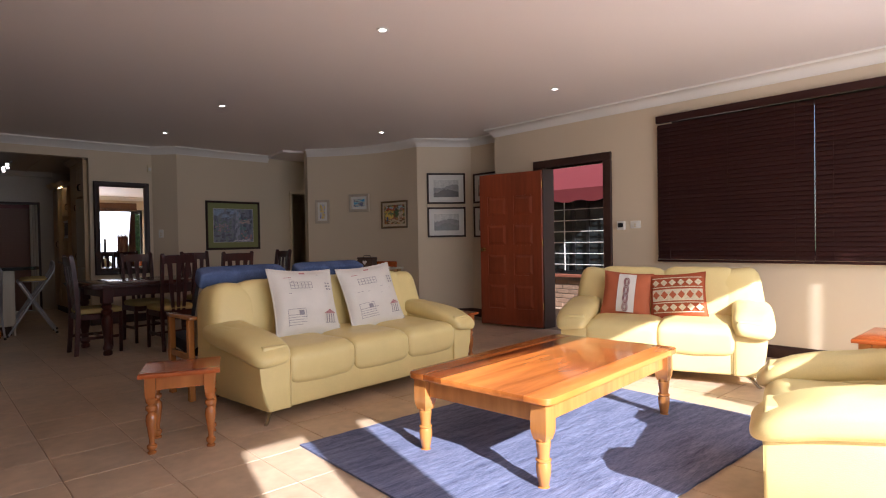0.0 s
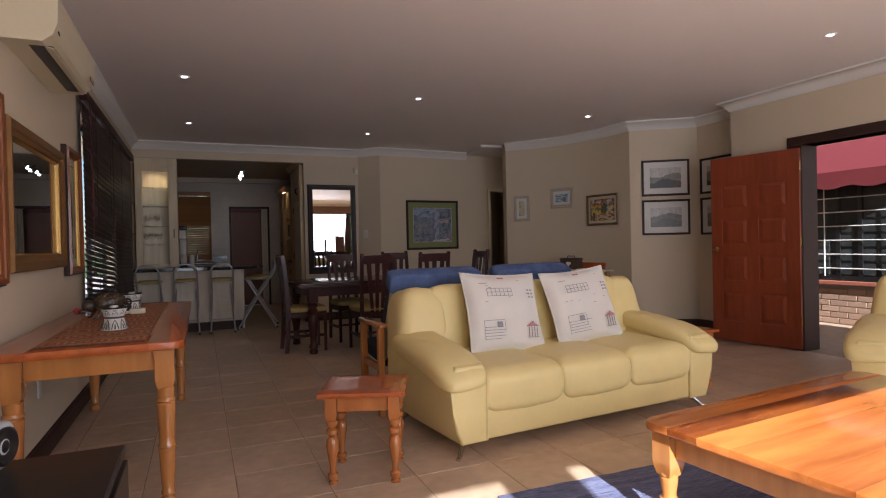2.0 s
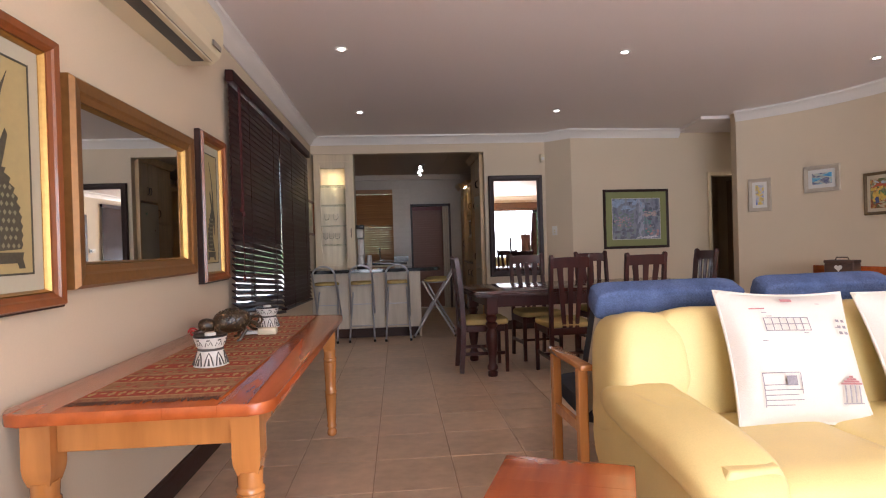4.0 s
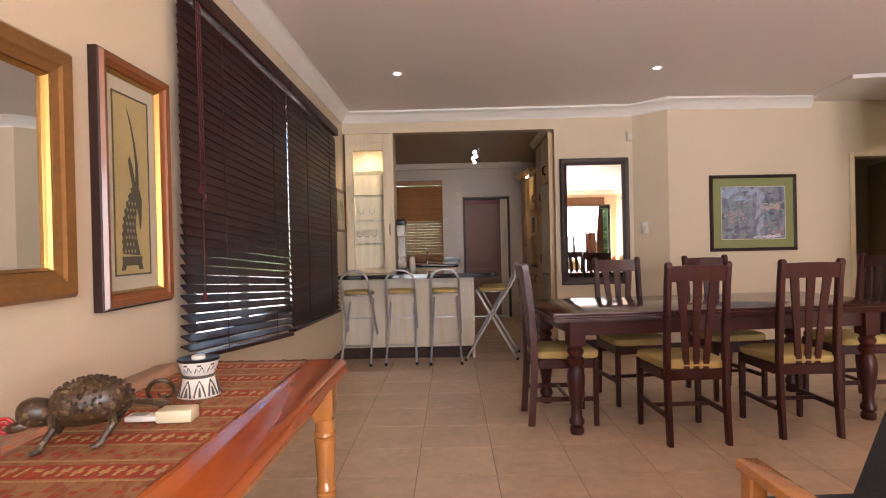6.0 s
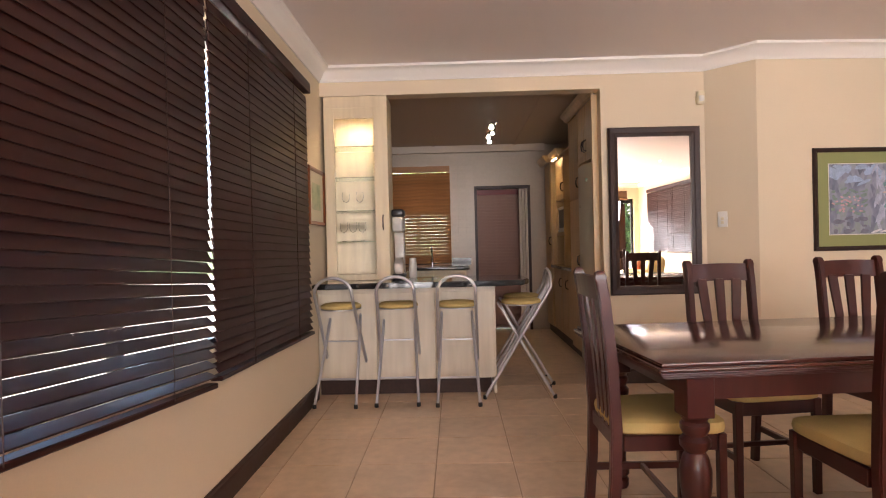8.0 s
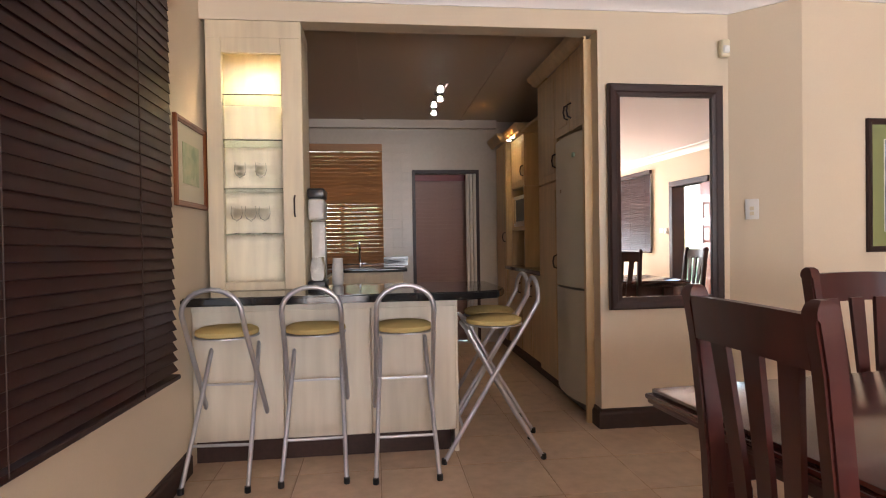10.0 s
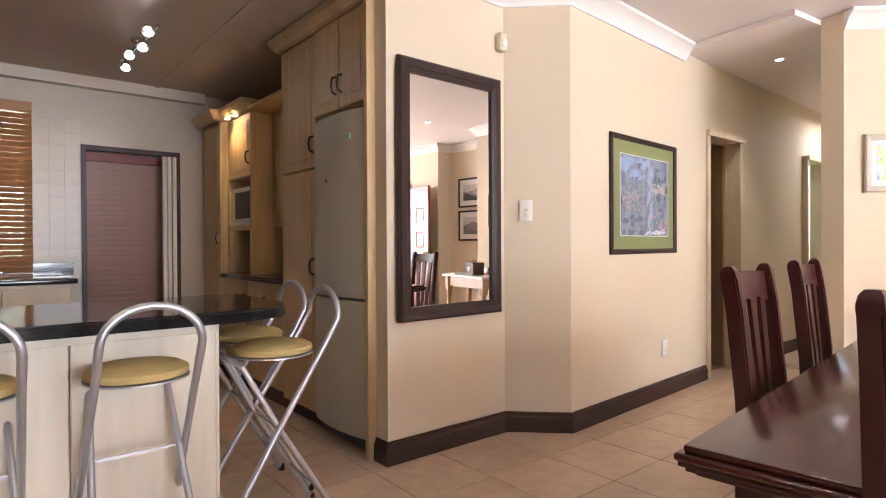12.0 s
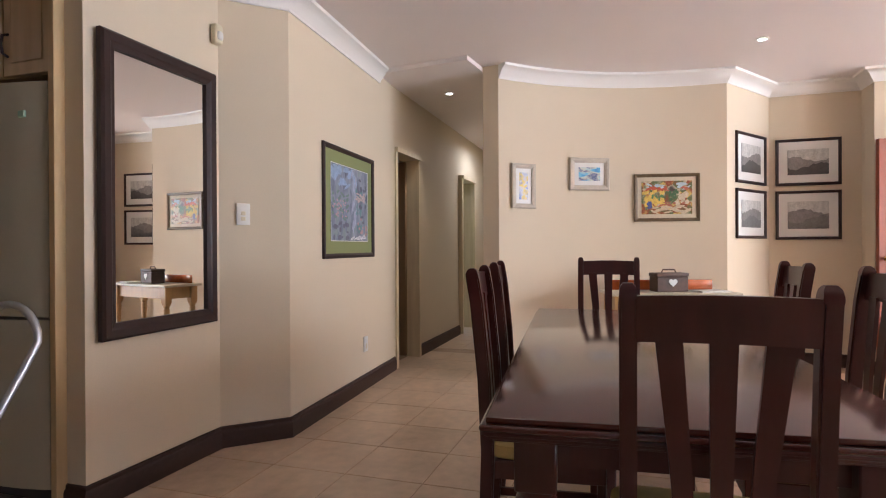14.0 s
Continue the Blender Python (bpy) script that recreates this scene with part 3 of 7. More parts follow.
def antelope(t, w, z0, h, flip=1):
    """The dark carved antelope head shown in the tall prints: plinth, notched neck, hanging muzzle, ear and long horn.
    Heights and widths are shares of the tan paper, from its lower left corner."""
    def at(x, z, lift=0.0):
        return (flip * (x - 0.5) * w, -0.0087 - lift, z0 + z * h)

    def flat(name, poly, material=FIGURE, lift=0.0):
        bm = B()
        lo = [bm.verts.new(at(x, z, lift)) for x, z in poly]
        hi = [bm.verts.new(at(x, z, lift + 0.0012)) for x, z in poly]
        for i in range(len(poly)):
            bm.faces.new((lo[i], lo[(i + 1) % len(poly)], hi[(i + 1) % len(poly)], hi[i]))
        bm.faces.new(lo), bm.faces.new(hi)
        part(name, bm, material, t, "", False)
    flat("plinth", [(0.16, 0.03), (0.26, 0.03), (0.29, 0.055), (0.62, 0.055), (0.65, 0.03), (0.76, 0.03), (0.72, 0.075), (0.74, 0.105), (0.18, 0.105), (0.2, 0.075)])
    back = []
    for k in range(9):
        u = k / 8
        x, z = 0.22 - 0.03 * math.sin(3 * u) + 0.26 * u ** 2.2, 0.12 + 0.345 * u
        back += [(x, z), (x - 0.03, z + 0.022)]
    flat("neck", back + [(0.6, 0.49), (0.68, 0.42), (0.6, 0.36), (0.56, 0.28), (0.6, 0.2), (0.68, 0.11)])
    flat("muzzle", [(0.52, 0.47), (0.6, 0.5), (0.7, 0.48), (0.76, 0.42), (0.74, 0.34), (0.72, 0.27), (0.69, 0.26), (0.65, 0.34), (0.6, 0.4)], FIGURE, 0.0003)
    flat("ear", [(0.52, 0.48), (0.44, 0.58), (0.4, 0.64), (0.44, 0.665), (0.5, 0.62), (0.6, 0.5)])
    flat("horn", [(0.59, 0.49), (0.6, 0.62), (0.55, 0.74), (0.47, 0.84), (0.38, 0.93), (0.5, 0.85), (0.6, 0.74), (0.67, 0.62), (0.68, 0.49)])
    bm = B()
    for r in range(8):
        for c in range(4):
            x, z = 0.27 + 0.085 * c + 0.035 * (r % 2) + 0.012 * r, 0.135 + 0.038 * r
            if x < 0.56 + 0.01 * r:
                q = [bm.verts.new(at(x + 0.03 * dx, z + 0.013 * dz, 0.0016)) for dx, dz in ((-1, 0), (0, -1), (1, 0), (0, 1))]
                bm.faces.new(q)
    part("carved_notches", bm, mat("grey_green_notch", (0.26, 0.25, 0.16), 0.6), t, "", False)


def keyline(t, w, h, inset, material):
    """The thin dark bevel line round the paper inside a mount."""
    bm = B()
    for x0, x1, z0, z1 in ((-w / 2, w / 2, 0, 0.006), (-w / 2, w / 2, h - 0.006, h), (-w / 2, -w / 2 + 0.006, 0.006, h - 0.006), (w / 2 - 0.006, w / 2, 0.006, h - 0.006)):
        box(bm, x0, x1, -0.0098, -0.008, inset + z0, inset + z1)
    part("keyline", bm, material, t, "dark line round the print", False)


def west(y, z):
    return pose(LW + 0.002, y, z, 0, 0, 90)


PALEMOUNT = mat("pale_grey_mount", (0.5, 0.47, 0.36), 0.6, var=0.04, scale=4, fine=100)
for y0, y1, z0, z1, fl in ((3.61, 4.085, 1.015, 1.87, -1), (5.455, 5.905, 1.0, 1.87, 1)):
    a = framed("framed_print", west((y0 + y1) / 2, z0), y1 - y0, z1 - z0, 0.045, COPPERWOOD, PALEMOUNT, 0.062, TANBOARD, "tall framed print of a dark antelope carving on tan paper", "picture", GOLD, 0.048)
    bm = B()
    ring(bm, y1 - y0 + 0.012, z1 - z0 + 0.012, 0.01, 0.03, [(0, 0), (0, 0.03), (0.003, 0.034), (0.0058, 0.034), (0.0058, 0)])
    part("outer_edge", bm, FRAMEDK, a, "near-black outer edge of the frame", False, Matrix.Translation((0, 0, -0.006)))
    pw, ph = y1 - y0 - 0.214, z1 - z0 - 0.214
    keyline(a, pw, ph, 0.107, FIGURE)
    antelope(a, pw, 0.107, ph, fl)
framed("wall_mirror", west(4.73, 1.06), 1.16, 0.735, 0.08, mat("brown_gilt", (0.25, 0.12, 0.035), 0.35, metal=0.4, var=0.2, scale=6, fine=40), CREAMBOARD, 0, MIRROR, "wide mirror in a red-brown frame with gilt edges", "mirror", GOLD, 0.05)
framed("framed_print", west(9.66, 1.36), 0.5, 0.45, 0.03, COPPERWOOD, CREAMBOARD, 0.09, art("green_sketch", [(0.5, 0.48, 0.3), (0.35, 0.4, 0.22), (0.2, 0.28, 0.15)], 9, 0.2), "small framed green sketch on the cream wall beside the blind")
framed("wall_mirror", pose(2.812, FY - 0.011, 0.73, 0, 0, 1.2), 0.75, 1.375, 0.075, FRAMEDK, CREAMBOARD, 0, MIRROR, "tall mirror in a ridged near-black frame on the cream wall", "mirror", None, 0.035)
nang = math.degrees(math.atan2(F0[1] - E0[1], F0[0] - E0[0]))
court = framed("framed_painting", pose(4.42, 9.66, 1.06, 0, 0, nang), 0.94, 0.8, 0.035, FRAMEDK, GREENBOARD, 0.092, art("garden_courtyard", [(0.09, 0.1, 0.15), (0.14, 0.16, 0.23), (0.2, 0.22, 0.3), (0.27, 0.29, 0.37), (0.22, 0.27, 0.28), (0.33, 0.33, 0.4)], 7, 0.3, stretch=(1.5, 1, 0.8)), "blue-green courtyard painting with an olive mount and black frame")
bm = B()
for a in ((-0.348, 0.348, 0.122, 0.127), (-0.348, 0.348, 0.673, 0.678), (-0.348, -0.343, 0.127, 0.673), (0.343, 0.348, 0.127, 0.673)):
    box(bm, a[0], a[1], -0.0092, -0.0075, a[2], a[3])
part("white_border", bm, WHITEBOARD, court, "", False)
dab_rng = random.Random(41)


def dabs(name, colour, n, x0, x1, z0, z1, w, h, lift, owner=court, xm=0.34, zlo=0.13, zhi=0.67):
    """Loose brush marks over one region of a painting."""
    bm = B()
    for _ in range(n):
        x, z = dab_rng.uniform(x0, x1), dab_rng.uniform(z0, z1)
        a, b = w * dab_rng.uniform(0.5, 1.3), h * dab_rng.uniform(0.5, 1.3)
        ang = dab_rng.uniform(-0.5, 0.5)
        q = []
        for k in range(7):
            t = 6.2832 * k / 7
            r = dab_rng.uniform(0.7, 1.1)
            u, v = a * r * math.cos(t) / 2, b * r * math.sin(t) / 2
            q.append(bm.verts.new((min(xm, max(-xm, x + u * math.cos(ang) - v * math.sin(ang))), -0.0082 - lift - dab_rng.uniform(0, 0.0002), min(zhi, max(zlo, z + u * math.sin(ang) + v * math.cos(ang))))))
        bm.faces.new(q)
    o = part(name, bm, mat("paint_" + name, colour, 0.5, var=0.35, scale=25, fine=120), owner, "", False)
    tagged(o, kind="stuff")


dabs("sky_marks", (0.3, 0.38, 0.55), 16, -0.33, 0.1, 0.52, 0.66, 0.12, 0.06, 0)
dabs("wall_marks", (0.36, 0.38, 0.5), 12, 0.02, 0.1, 0.15, 0.66, 0.035, 0.2, 0.0003)
dabs("foliage_marks", (0.17, 0.24, 0.22), 26, -0.32, -0.04, 0.28, 0.48, 0.06, 0.03, 0.0006)
dabs("teal_marks", (0.14, 0.27, 0.28), 30, 0.1, 0.22, 0.2, 0.55, 0.04, 0.05, 0.0006)
dabs("arch_marks", (0.5, 0.38, 0.36), 14, 0.12, 0.32, 0.44, 0.5, 0.08, 0.025, 0.0009)
dabs("shade_marks", (0.12, 0.13, 0.18), 14, 0.18, 0.33, 0.25, 0.62, 0.06, 0.05, 0.0009)
dabs("shade_marks_low", (0.15, 0.15, 0.21), 12, -0.33, -0.06, 0.14, 0.26, 0.08, 0.04, 0.0009)
dabs("flower_marks", (0.5, 0.3, 0.33), 26, -0.32, -0.08, 0.3, 0.42, 0.03, 0.018, 0.0012)
dabs("pot_marks", (0.45, 0.25, 0.27), 12, 0.14, 0.32, 0.17, 0.3, 0.045, 0.03, 0.0012)
dabs("paving_marks", (0.62, 0.6, 0.66), 12, 0.02, 0.32, 0.14, 0.17, 0.09, 0.015, 0.0015)


def on_curve(k, z):
    x, y = bez(k)
    x2, y2 = bez(k + 0.01)
    ang = math.degrees(math.atan2(y2 - y, x2 - x))
    nx, ny = math.sin(radians(ang)), -math.cos(radians(ang))
    return pose(x + nx * 0.012, y + ny * 0.012, z, 0, 0, ang)


PALEFRAME = mat("pale_limed_frame", (0.5, 0.43, 0.34), 0.6, var=0.15, scale=10, fine=60)
framed("framed_painting", on_curve(0.117, 1.465), 0.24, 0.385, 0.042, PALEFRAME, WHITEBOARD, 0.035, art("yellow_blue_scene", [(0.1, 0.2, 0.55), (0.55, 0.55, 0.6), (0.75, 0.55, 0.08), (0.3, 0.3, 0.35), (0.7, 0.66, 0.5)], 14, 0.3), "small pale-framed yellow and blue painting")
framed("framed_painting", on_curve(0.438, 1.635), 0.37, 0.29, 0.045, PALEFRAME, WHITEBOARD, 0.04, art("harbour_scene", [(0.05, 0.2, 0.5), (0.15, 0.45, 0.65), (0.6, 0.6, 0.5), (0.1, 0.12, 0.25), (0.7, 0.7, 0.65)], 12, 0.3, stretch=(0.6, 1, 1.6)), "small pale-framed blue harbour painting")
street = framed("framed_painting", on_curve(0.775, 1.355), 0.56, 0.425, 0.03, mat("dark_gilt_frame", (0.14, 0.09, 0.04), 0.4, var=0.3, scale=9), mat("linen_slip", (0.6, 0.52, 0.38), 0.7), 0.035, art("street_scene", [(0.5, 0.32, 0.06), (0.62, 0.45, 0.12), (0.3, 0.07, 0.03), (0.1, 0.14, 0.05), (0.6, 0.5, 0.35), (0.08, 0.06, 0.05)], 9, 0.5), "framed painting of yellow houses in a street")
ST = dict(owner=street, xm=0.213, zlo=0.067, zhi=0.358)
dabs("street_sky", (0.45, 0.55, 0.62), 10, -0.16, 0.18, 0.29, 0.33, 0.09, 0.03, 0, **ST)
dabs("house_marks", (0.7, 0.5, 0.1), 26, -0.18, -0.03, 0.14, 0.28, 0.06, 0.05, 0.0003, **ST)
dabs("roof_marks", (0.5, 0.1, 0.05), 14, -0.18, 0.0, 0.28, 0.3, 0.07, 0.02, 0.0006, **ST)
dabs("roof_marks_far", (0.45, 0.12, 0.07), 6, 0.1, 0.18, 0.28, 0.31, 0.05, 0.02, 0.0006, **ST)
dabs("white_house_marks", (0.62, 0.52, 0.38), 14, 0.08, 0.18, 0.16, 0.27, 0.05, 0.05, 0.0003, **ST)
dabs("path_marks", (0.55, 0.45, 0.3), 18, -0.16, 0.17, 0.08, 0.13, 0.09, 0.025, 0.0005, **ST)
dabs("tree_marks", (0.07, 0.14, 0.06), 14, 0.02, 0.09, 0.18, 0.27, 0.03, 0.03, 0.0008, **ST)
dabs("doorway_marks", (0.08, 0.1, 0.25), 5, -0.17, -0.14, 0.12, 0.18, 0.03, 0.05, 0.0009, **ST)
dabs("shutter_marks", (0.12, 0.25, 0.1), 7, -0.12, -0.03, 0.2, 0.25, 0.025, 0.03, 0.0009, **ST)
dabs("awning_marks", (0.4, 0.14, 0.08), 7, -0.09, 0.16, 0.14, 0.17, 0.06, 0.025, 0.0009, **ST)
pang = math.degrees(math.atan2(I0[1] - H0[1], I0[0] - H0[0]))
SEPIA = [art("sepia_landscape_" + s, [(0.03, 0.028, 0.025), (0.12, 0.11, 0.1), (0.3, 0.28, 0.26), (0.5, 0.48, 0.45)], k, 0.1, stretch=(0.4, 1, 1.8)) for s, k in (("a", 6), ("b", 8), ("c", 7), ("d", 5))]


def on_line(p, q, u, z):
    p, q = Vector(p), Vector(q)
    d = (q - p).normalized()
    o = p + d * u
    return pose(o.x + d.y * 0.003, o.y - d.x * 0.003, z, 0, 0, math.degrees(math.atan2(d.y, d.x)))


for p, q, u, z, w, h, k, tone in ((H0, I0, 0.435, 1.70, 0.58, 0.46, 0, "grey"), (H0, I0, 0.435, 1.20, 0.58, 0.45, 1, "pale"), (I0, J0, 0.325, 1.70, 0.54, 0.44, 2, "grey"), (I0, J0, 0.325, 1.19, 0.54, 0.46, 3, "pale")):
    ph = framed("framed_photo", on_line(p, q, u, z), w, h, 0.026, FRAMEDK, WHITEBOARD, 0.075, SEPIA[k], "black-framed %s landscape photograph with a white mount" % tone)
    # sky, far hills and dark foreground of the photograph
    pw, phh, rg = w - 0.202, h - 0.202, random.Random(60 + k)
    for name, top, amp, colour in (("photo_sky", 1.0, 0.0, (0.5, 0.49, 0.46)), ("photo_hill", 0.62, 0.1, (0.22, 0.21, 0.2)), ("photo_foreground", 0.34, 0.12, (0.07, 0.065, 0.06) if k % 2 == 0 else (0.16, 0.155, 0.15))):
        bm = B()
        lift = {"photo_sky": 0.0004, "photo_hill": 0.0008, "photo_foreground": 0.0012}[name]
        n, ph0 = 16, rg.uniform(0, 6)
        lowz = 0.101 + phh * (0.5 if name == "photo_sky" else 0.0)
        up = [bm.verts.new((pw * (i / n - 0.5), -0.0082 - lift, 0.101 + phh * min(1, top + amp * math.sin(ph0 + 5.2 * i / n) + 0.4 * amp * rg.uniform(-1, 1)))) for i in range(n + 1)]
        dn = [bm.verts.new((pw * (i / n - 0.5), -0.0082 - lift, lowz)) for i in range(n + 1)]
        for i in range(n):
            bm.faces.new((dn[i], dn[i + 1], up[i + 1], up[i]))
        part(name, bm, mat(name + "_tone", colour, 0.4, var=0.35, scale=14, fine=60, bump=0), ph, "", False)

# switches, sensor, intercom, socket
def plate(name, m, w, h, label, keys=1):
    t = thing(name, m, label, "switch")
    part("plate", box(B(), -w / 2, w / 2, -0.01, 0, 0, h, 0.003, 2), WPLASTIC, t)
    for k in range(keys):
        part("rocker", box(B(), -0.012, 0.012, -0.014, -0.01, h * (0.2 + 0.5 * k / max(1, keys)), h * (0.2 + 0.5 * (k + 0.7) / max(1, keys)), 0.002), PLASTIC, t)
    return t


plate("light_switch", on_line(D0, E0, 0.13, 1.27), 0.075, 0.125, "white plastic light switch on the splayed cream wall", 2)
plate("wall_socket", pose(4.72, 9.683, 0.3, 0, 0, nang), 0.08, 0.12, "white plastic wall socket above the skirting")
plate("wall_socket", west(4.72, 0.36), 0.07, 0.12, "white plastic wall socket under the console table")
plate("light_switch", pose(RW - 0.002, 3.53, 1.25, 0, 0, -90), 0.12, 0.085, "white plastic light switch by the front door", 2)
t = thing("intercom", pose(RW - 0.002, 3.70, 1.235, 0, 0, -90), "grey intercom panel by the front door", "intercom")
part("body", box(B(), -0.05, 0.05, -0.03, 0, 0, 0.1, 0.008, 2), WPLASTIC, t)
part("screen", box(B(), -0.032, 0.032, -0.033, -0.029, 0.03, 0.08, 0.003), BLACKP, t)
t = thing("alarm_sensor", pose(3.2, FY - 0.002, 2.28, 0, 0, 0), "cream plastic alarm sensor high on the wall", "sensor")
part("body", box(B(), -0.03, 0.03, -0.045, 0, 0, 0.11, 0.012, 3), PLASTIC, t)
part("lens", soft(B(), 0.045, 0.03, 0.05, 0.6, 14, 8, pose(0, -0.042, 0.02)), WPLASTIC, t)

# air conditioner
t = thing("air_conditioner", pose(LW + 0.002, 4.72, 2.16, 0, 0, 90), "cream split air conditioner mounted high on the wall", "air conditioner")
bm = B()
prof = [(0, 0.0), (-0.17, 0.0), (-0.215, 0.035), (-0.235, 0.09), (-0.24, 0.2), (-0.22, 0.26), (-0.19, 0.285), (0, 0.29)]
for a, b in ((-0.52, 0.52),):
    l0 = [bm.verts.new((a, y, z)) for y, z in prof]
    l1 = [bm.verts.new((b, y, z)) for y, z in prof]
    for i in range(len(prof)):
        j = (i + 1) % len(prof)
        bm.faces.new((l0[i], l0[j], l1[j], l1[i]))
    bm.faces.new(l0), bm.faces.new(l1)
part("body", bm, PLASTIC, t, "", False)
part("air_slot", box(B(), -0.44, 0.44, -0.2, -0.1, -0.002, 0.001), BLACKP, t, "", False)
part("louvre", box(B(), -0.44, 0.44, -0.035, 0.03, -0.004, 0.004, 0.002, 1, pose(0, -0.17, 0.0, 18)), PLASTIC, t, "", False)
part("sensor_window", box(B(), 0.34, 0.46, -0.243, -0.236, 0.05, 0.075), mat("smoky_strip", (0.25, 0.22, 0.17), 0.3), t, "", False)
part("screw_cap", lathe(B(), [(0.012, 0), (0.012, 0.004)], 12, pose(-0.46, -0.228, 0.06, 80)), BLACKP, t)


# ceiling downlights
def downlight(x, y, z, watts, tilt=(0, 0)):
    t = thing("downlight", pose(x, y, z), "small recessed ceiling downlight, switched on", "lamp", "ceiling downlights")
    bm = B()
    lathe(bm, [(0.024, -0.001), (0.045, -0.001), (0.046, -0.005), (0.04, -0.009), (0.026, -0.006), (0.024, -0.003)], 20)
    part("bezel", bm, WHITE, t)
    bm = B()
    lathe(bm, [(0.024, -0.002), (0.024, -0.005), (0.012, -0.007)], 16)
    part("lamp_face", bm, LAMP, t)
    if watts:
        spot("downlight_beam", (x, y, z - 0.02), (x + tilt[0], y + tilt[1], 0), watts, 90)


for x, y in ((3.02, 3.6), (5.33, 3.8), (0.81, 6.46), (3.03, 6.54), (5.31, 6.71), (0.81, 8.48), (3.03, 8.51), (0.81, 3.6)):
    downlight(x, y, CZ, 0.6 if y > 6 else 0)
downlight(5.85, 9.31, 2.63, 1.6)

# ---- living room ----
def block_leg(bm, x, y, h, s, block, r, style=""):
    """A turned leg: a square block on top that tapers into a turned shaft with rings and a small foot."""
    z = h - block
    sq = ((-1, -1), (1, -1), (1, 1), (-1, 1))
    rows = [(h, 1.0), (z, 1.0), (z - s * 0.5, 0.95), (z - s * 1.0, 0.82), (z - s * 1.3, 0.74)]
    rings = [[bm.verts.new((x + a * s * k, y + b * s * k, q)) for a, b in sq] for q, k in rows]
    for lo, hi in zip(rings[1:], rings):
        for i in range(4):
            bm.faces.new((lo[i], lo[(i + 1) % 4], hi[(i + 1) % 4], hi[i]))
    bm.faces.new(rings[0]), bm.faces.new(rings[-1][::-1])
    zt = z - s * 1.1
    prof = [(0.62, 0), (0.5, 0.012), (0.72, 0.03), (0.78, 0.05), (0.55, 0.065), (0.7, 0.1), (0.95, 0.32), (1.0, 0.48), (0.86, 0.54), (1.02, 0.56), (1.02, 0.585), (0.8, 0.6),
            (0.78, 0.68), (0.95, 0.84), (0.98, 0.92), (0.82, 0.945), (1.0, 0.96), (1.0, 1.0)]
    if style == "deep":
        prof = [(0.75, 0), (0.78, 0.03), (0.5, 0.05), (0.85, 0.1), (0.85, 0.15), (0.48, 0.18), (0.5, 0.26), (0.8, 0.46), (1.0, 0.6), (0.9, 0.69), (0.5, 0.74), (0.95, 0.79), (0.95, 0.85), (0.5, 0.88), (0.9, 0.93), (1.0, 1.0)]
    if style == "bamboo":
        prof = [(0.55, 0), (0.72, 0.015), (0.76, 0.05), (0.62, 0.075), (0.5, 0.085), (0.72, 0.1), (0.74, 0.12), (0.64, 0.135), (0.74, 0.25), (0.85, 0.42), (0.92, 0.475), (0.8, 0.488), (0.95, 0.5), (0.95, 0.515), (0.82, 0.528),
                (0.84, 0.6), (0.95, 0.78), (1.02, 0.86), (0.86, 0.873), (1.03, 0.885), (1.03, 0.9), (0.9, 0.913), (0.96, 1.0)]
    lathe(bm, [(r * a, zt * b) for a, b in prof], 18, Matrix.Translation((x, y, 0)))


def boards_top(t, x0, x1, y0, y1, z0, z1, n, material, along="x", corner=0.0):
    """A table top of n glued boards, each a part; its outer corners are rounded and its upper rim eased."""
    lo, hi = (y0, y1) if along == "x" else (x0, x1)
    e0, e1 = (x0, x1) if along == "x" else (y0, y1)
    for i in range(n):
        a, b = lo + (hi - lo) * i / n + (0.0004 if i else 0), lo + (hi - lo) * (i + 1) / n - (0.0004 if i < n - 1 else 0)
        poly = []
        for u, v, su, sv, rounded in ((e0, a, 1, 1, i == 0), (e1, a, -1, 1, i == 0), (e1, b, -1, -1, i == n - 1), (e0, b, 1, -1, i == n - 1)):
            if rounded and corner:
                c = min(corner, b - a - 0.002)
                arc = [(u + su * c * (1 - math.cos(q)), v + sv * c * (1 - math.sin(q))) for q in [math.pi / 2 * j / 6 for j in range(7)]]
                if su * sv < 0:
                    arc = arc[::-1]
                poly += arc
            else:
                poly.append((u, v))
        if along != "x":
            poly = [(v, u) for u, v in poly]
        bm = B()
        prism(bm, poly, z0, z1)

        def joint(e):
            k = 1 if along == "x" else 0
            p, q = e.verts[0].co[k], e.verts[1].co[k]
            return abs(p - q) < 1e-6 and ((i > 0 and abs(p - a) < 1e-6) or (i < n - 1 and abs(p - b) < 1e-6))
        es = [e for e in bm.edges if abs(e.verts[0].co.z - e.verts[1].co.z) < 1e-6 and not joint(e)]
        bmesh.ops.bevel(bm, geom=es, offset=0.007, segments=2, affect="EDGES", profile=0.6)
        part("board", bm, material, t, "", True)


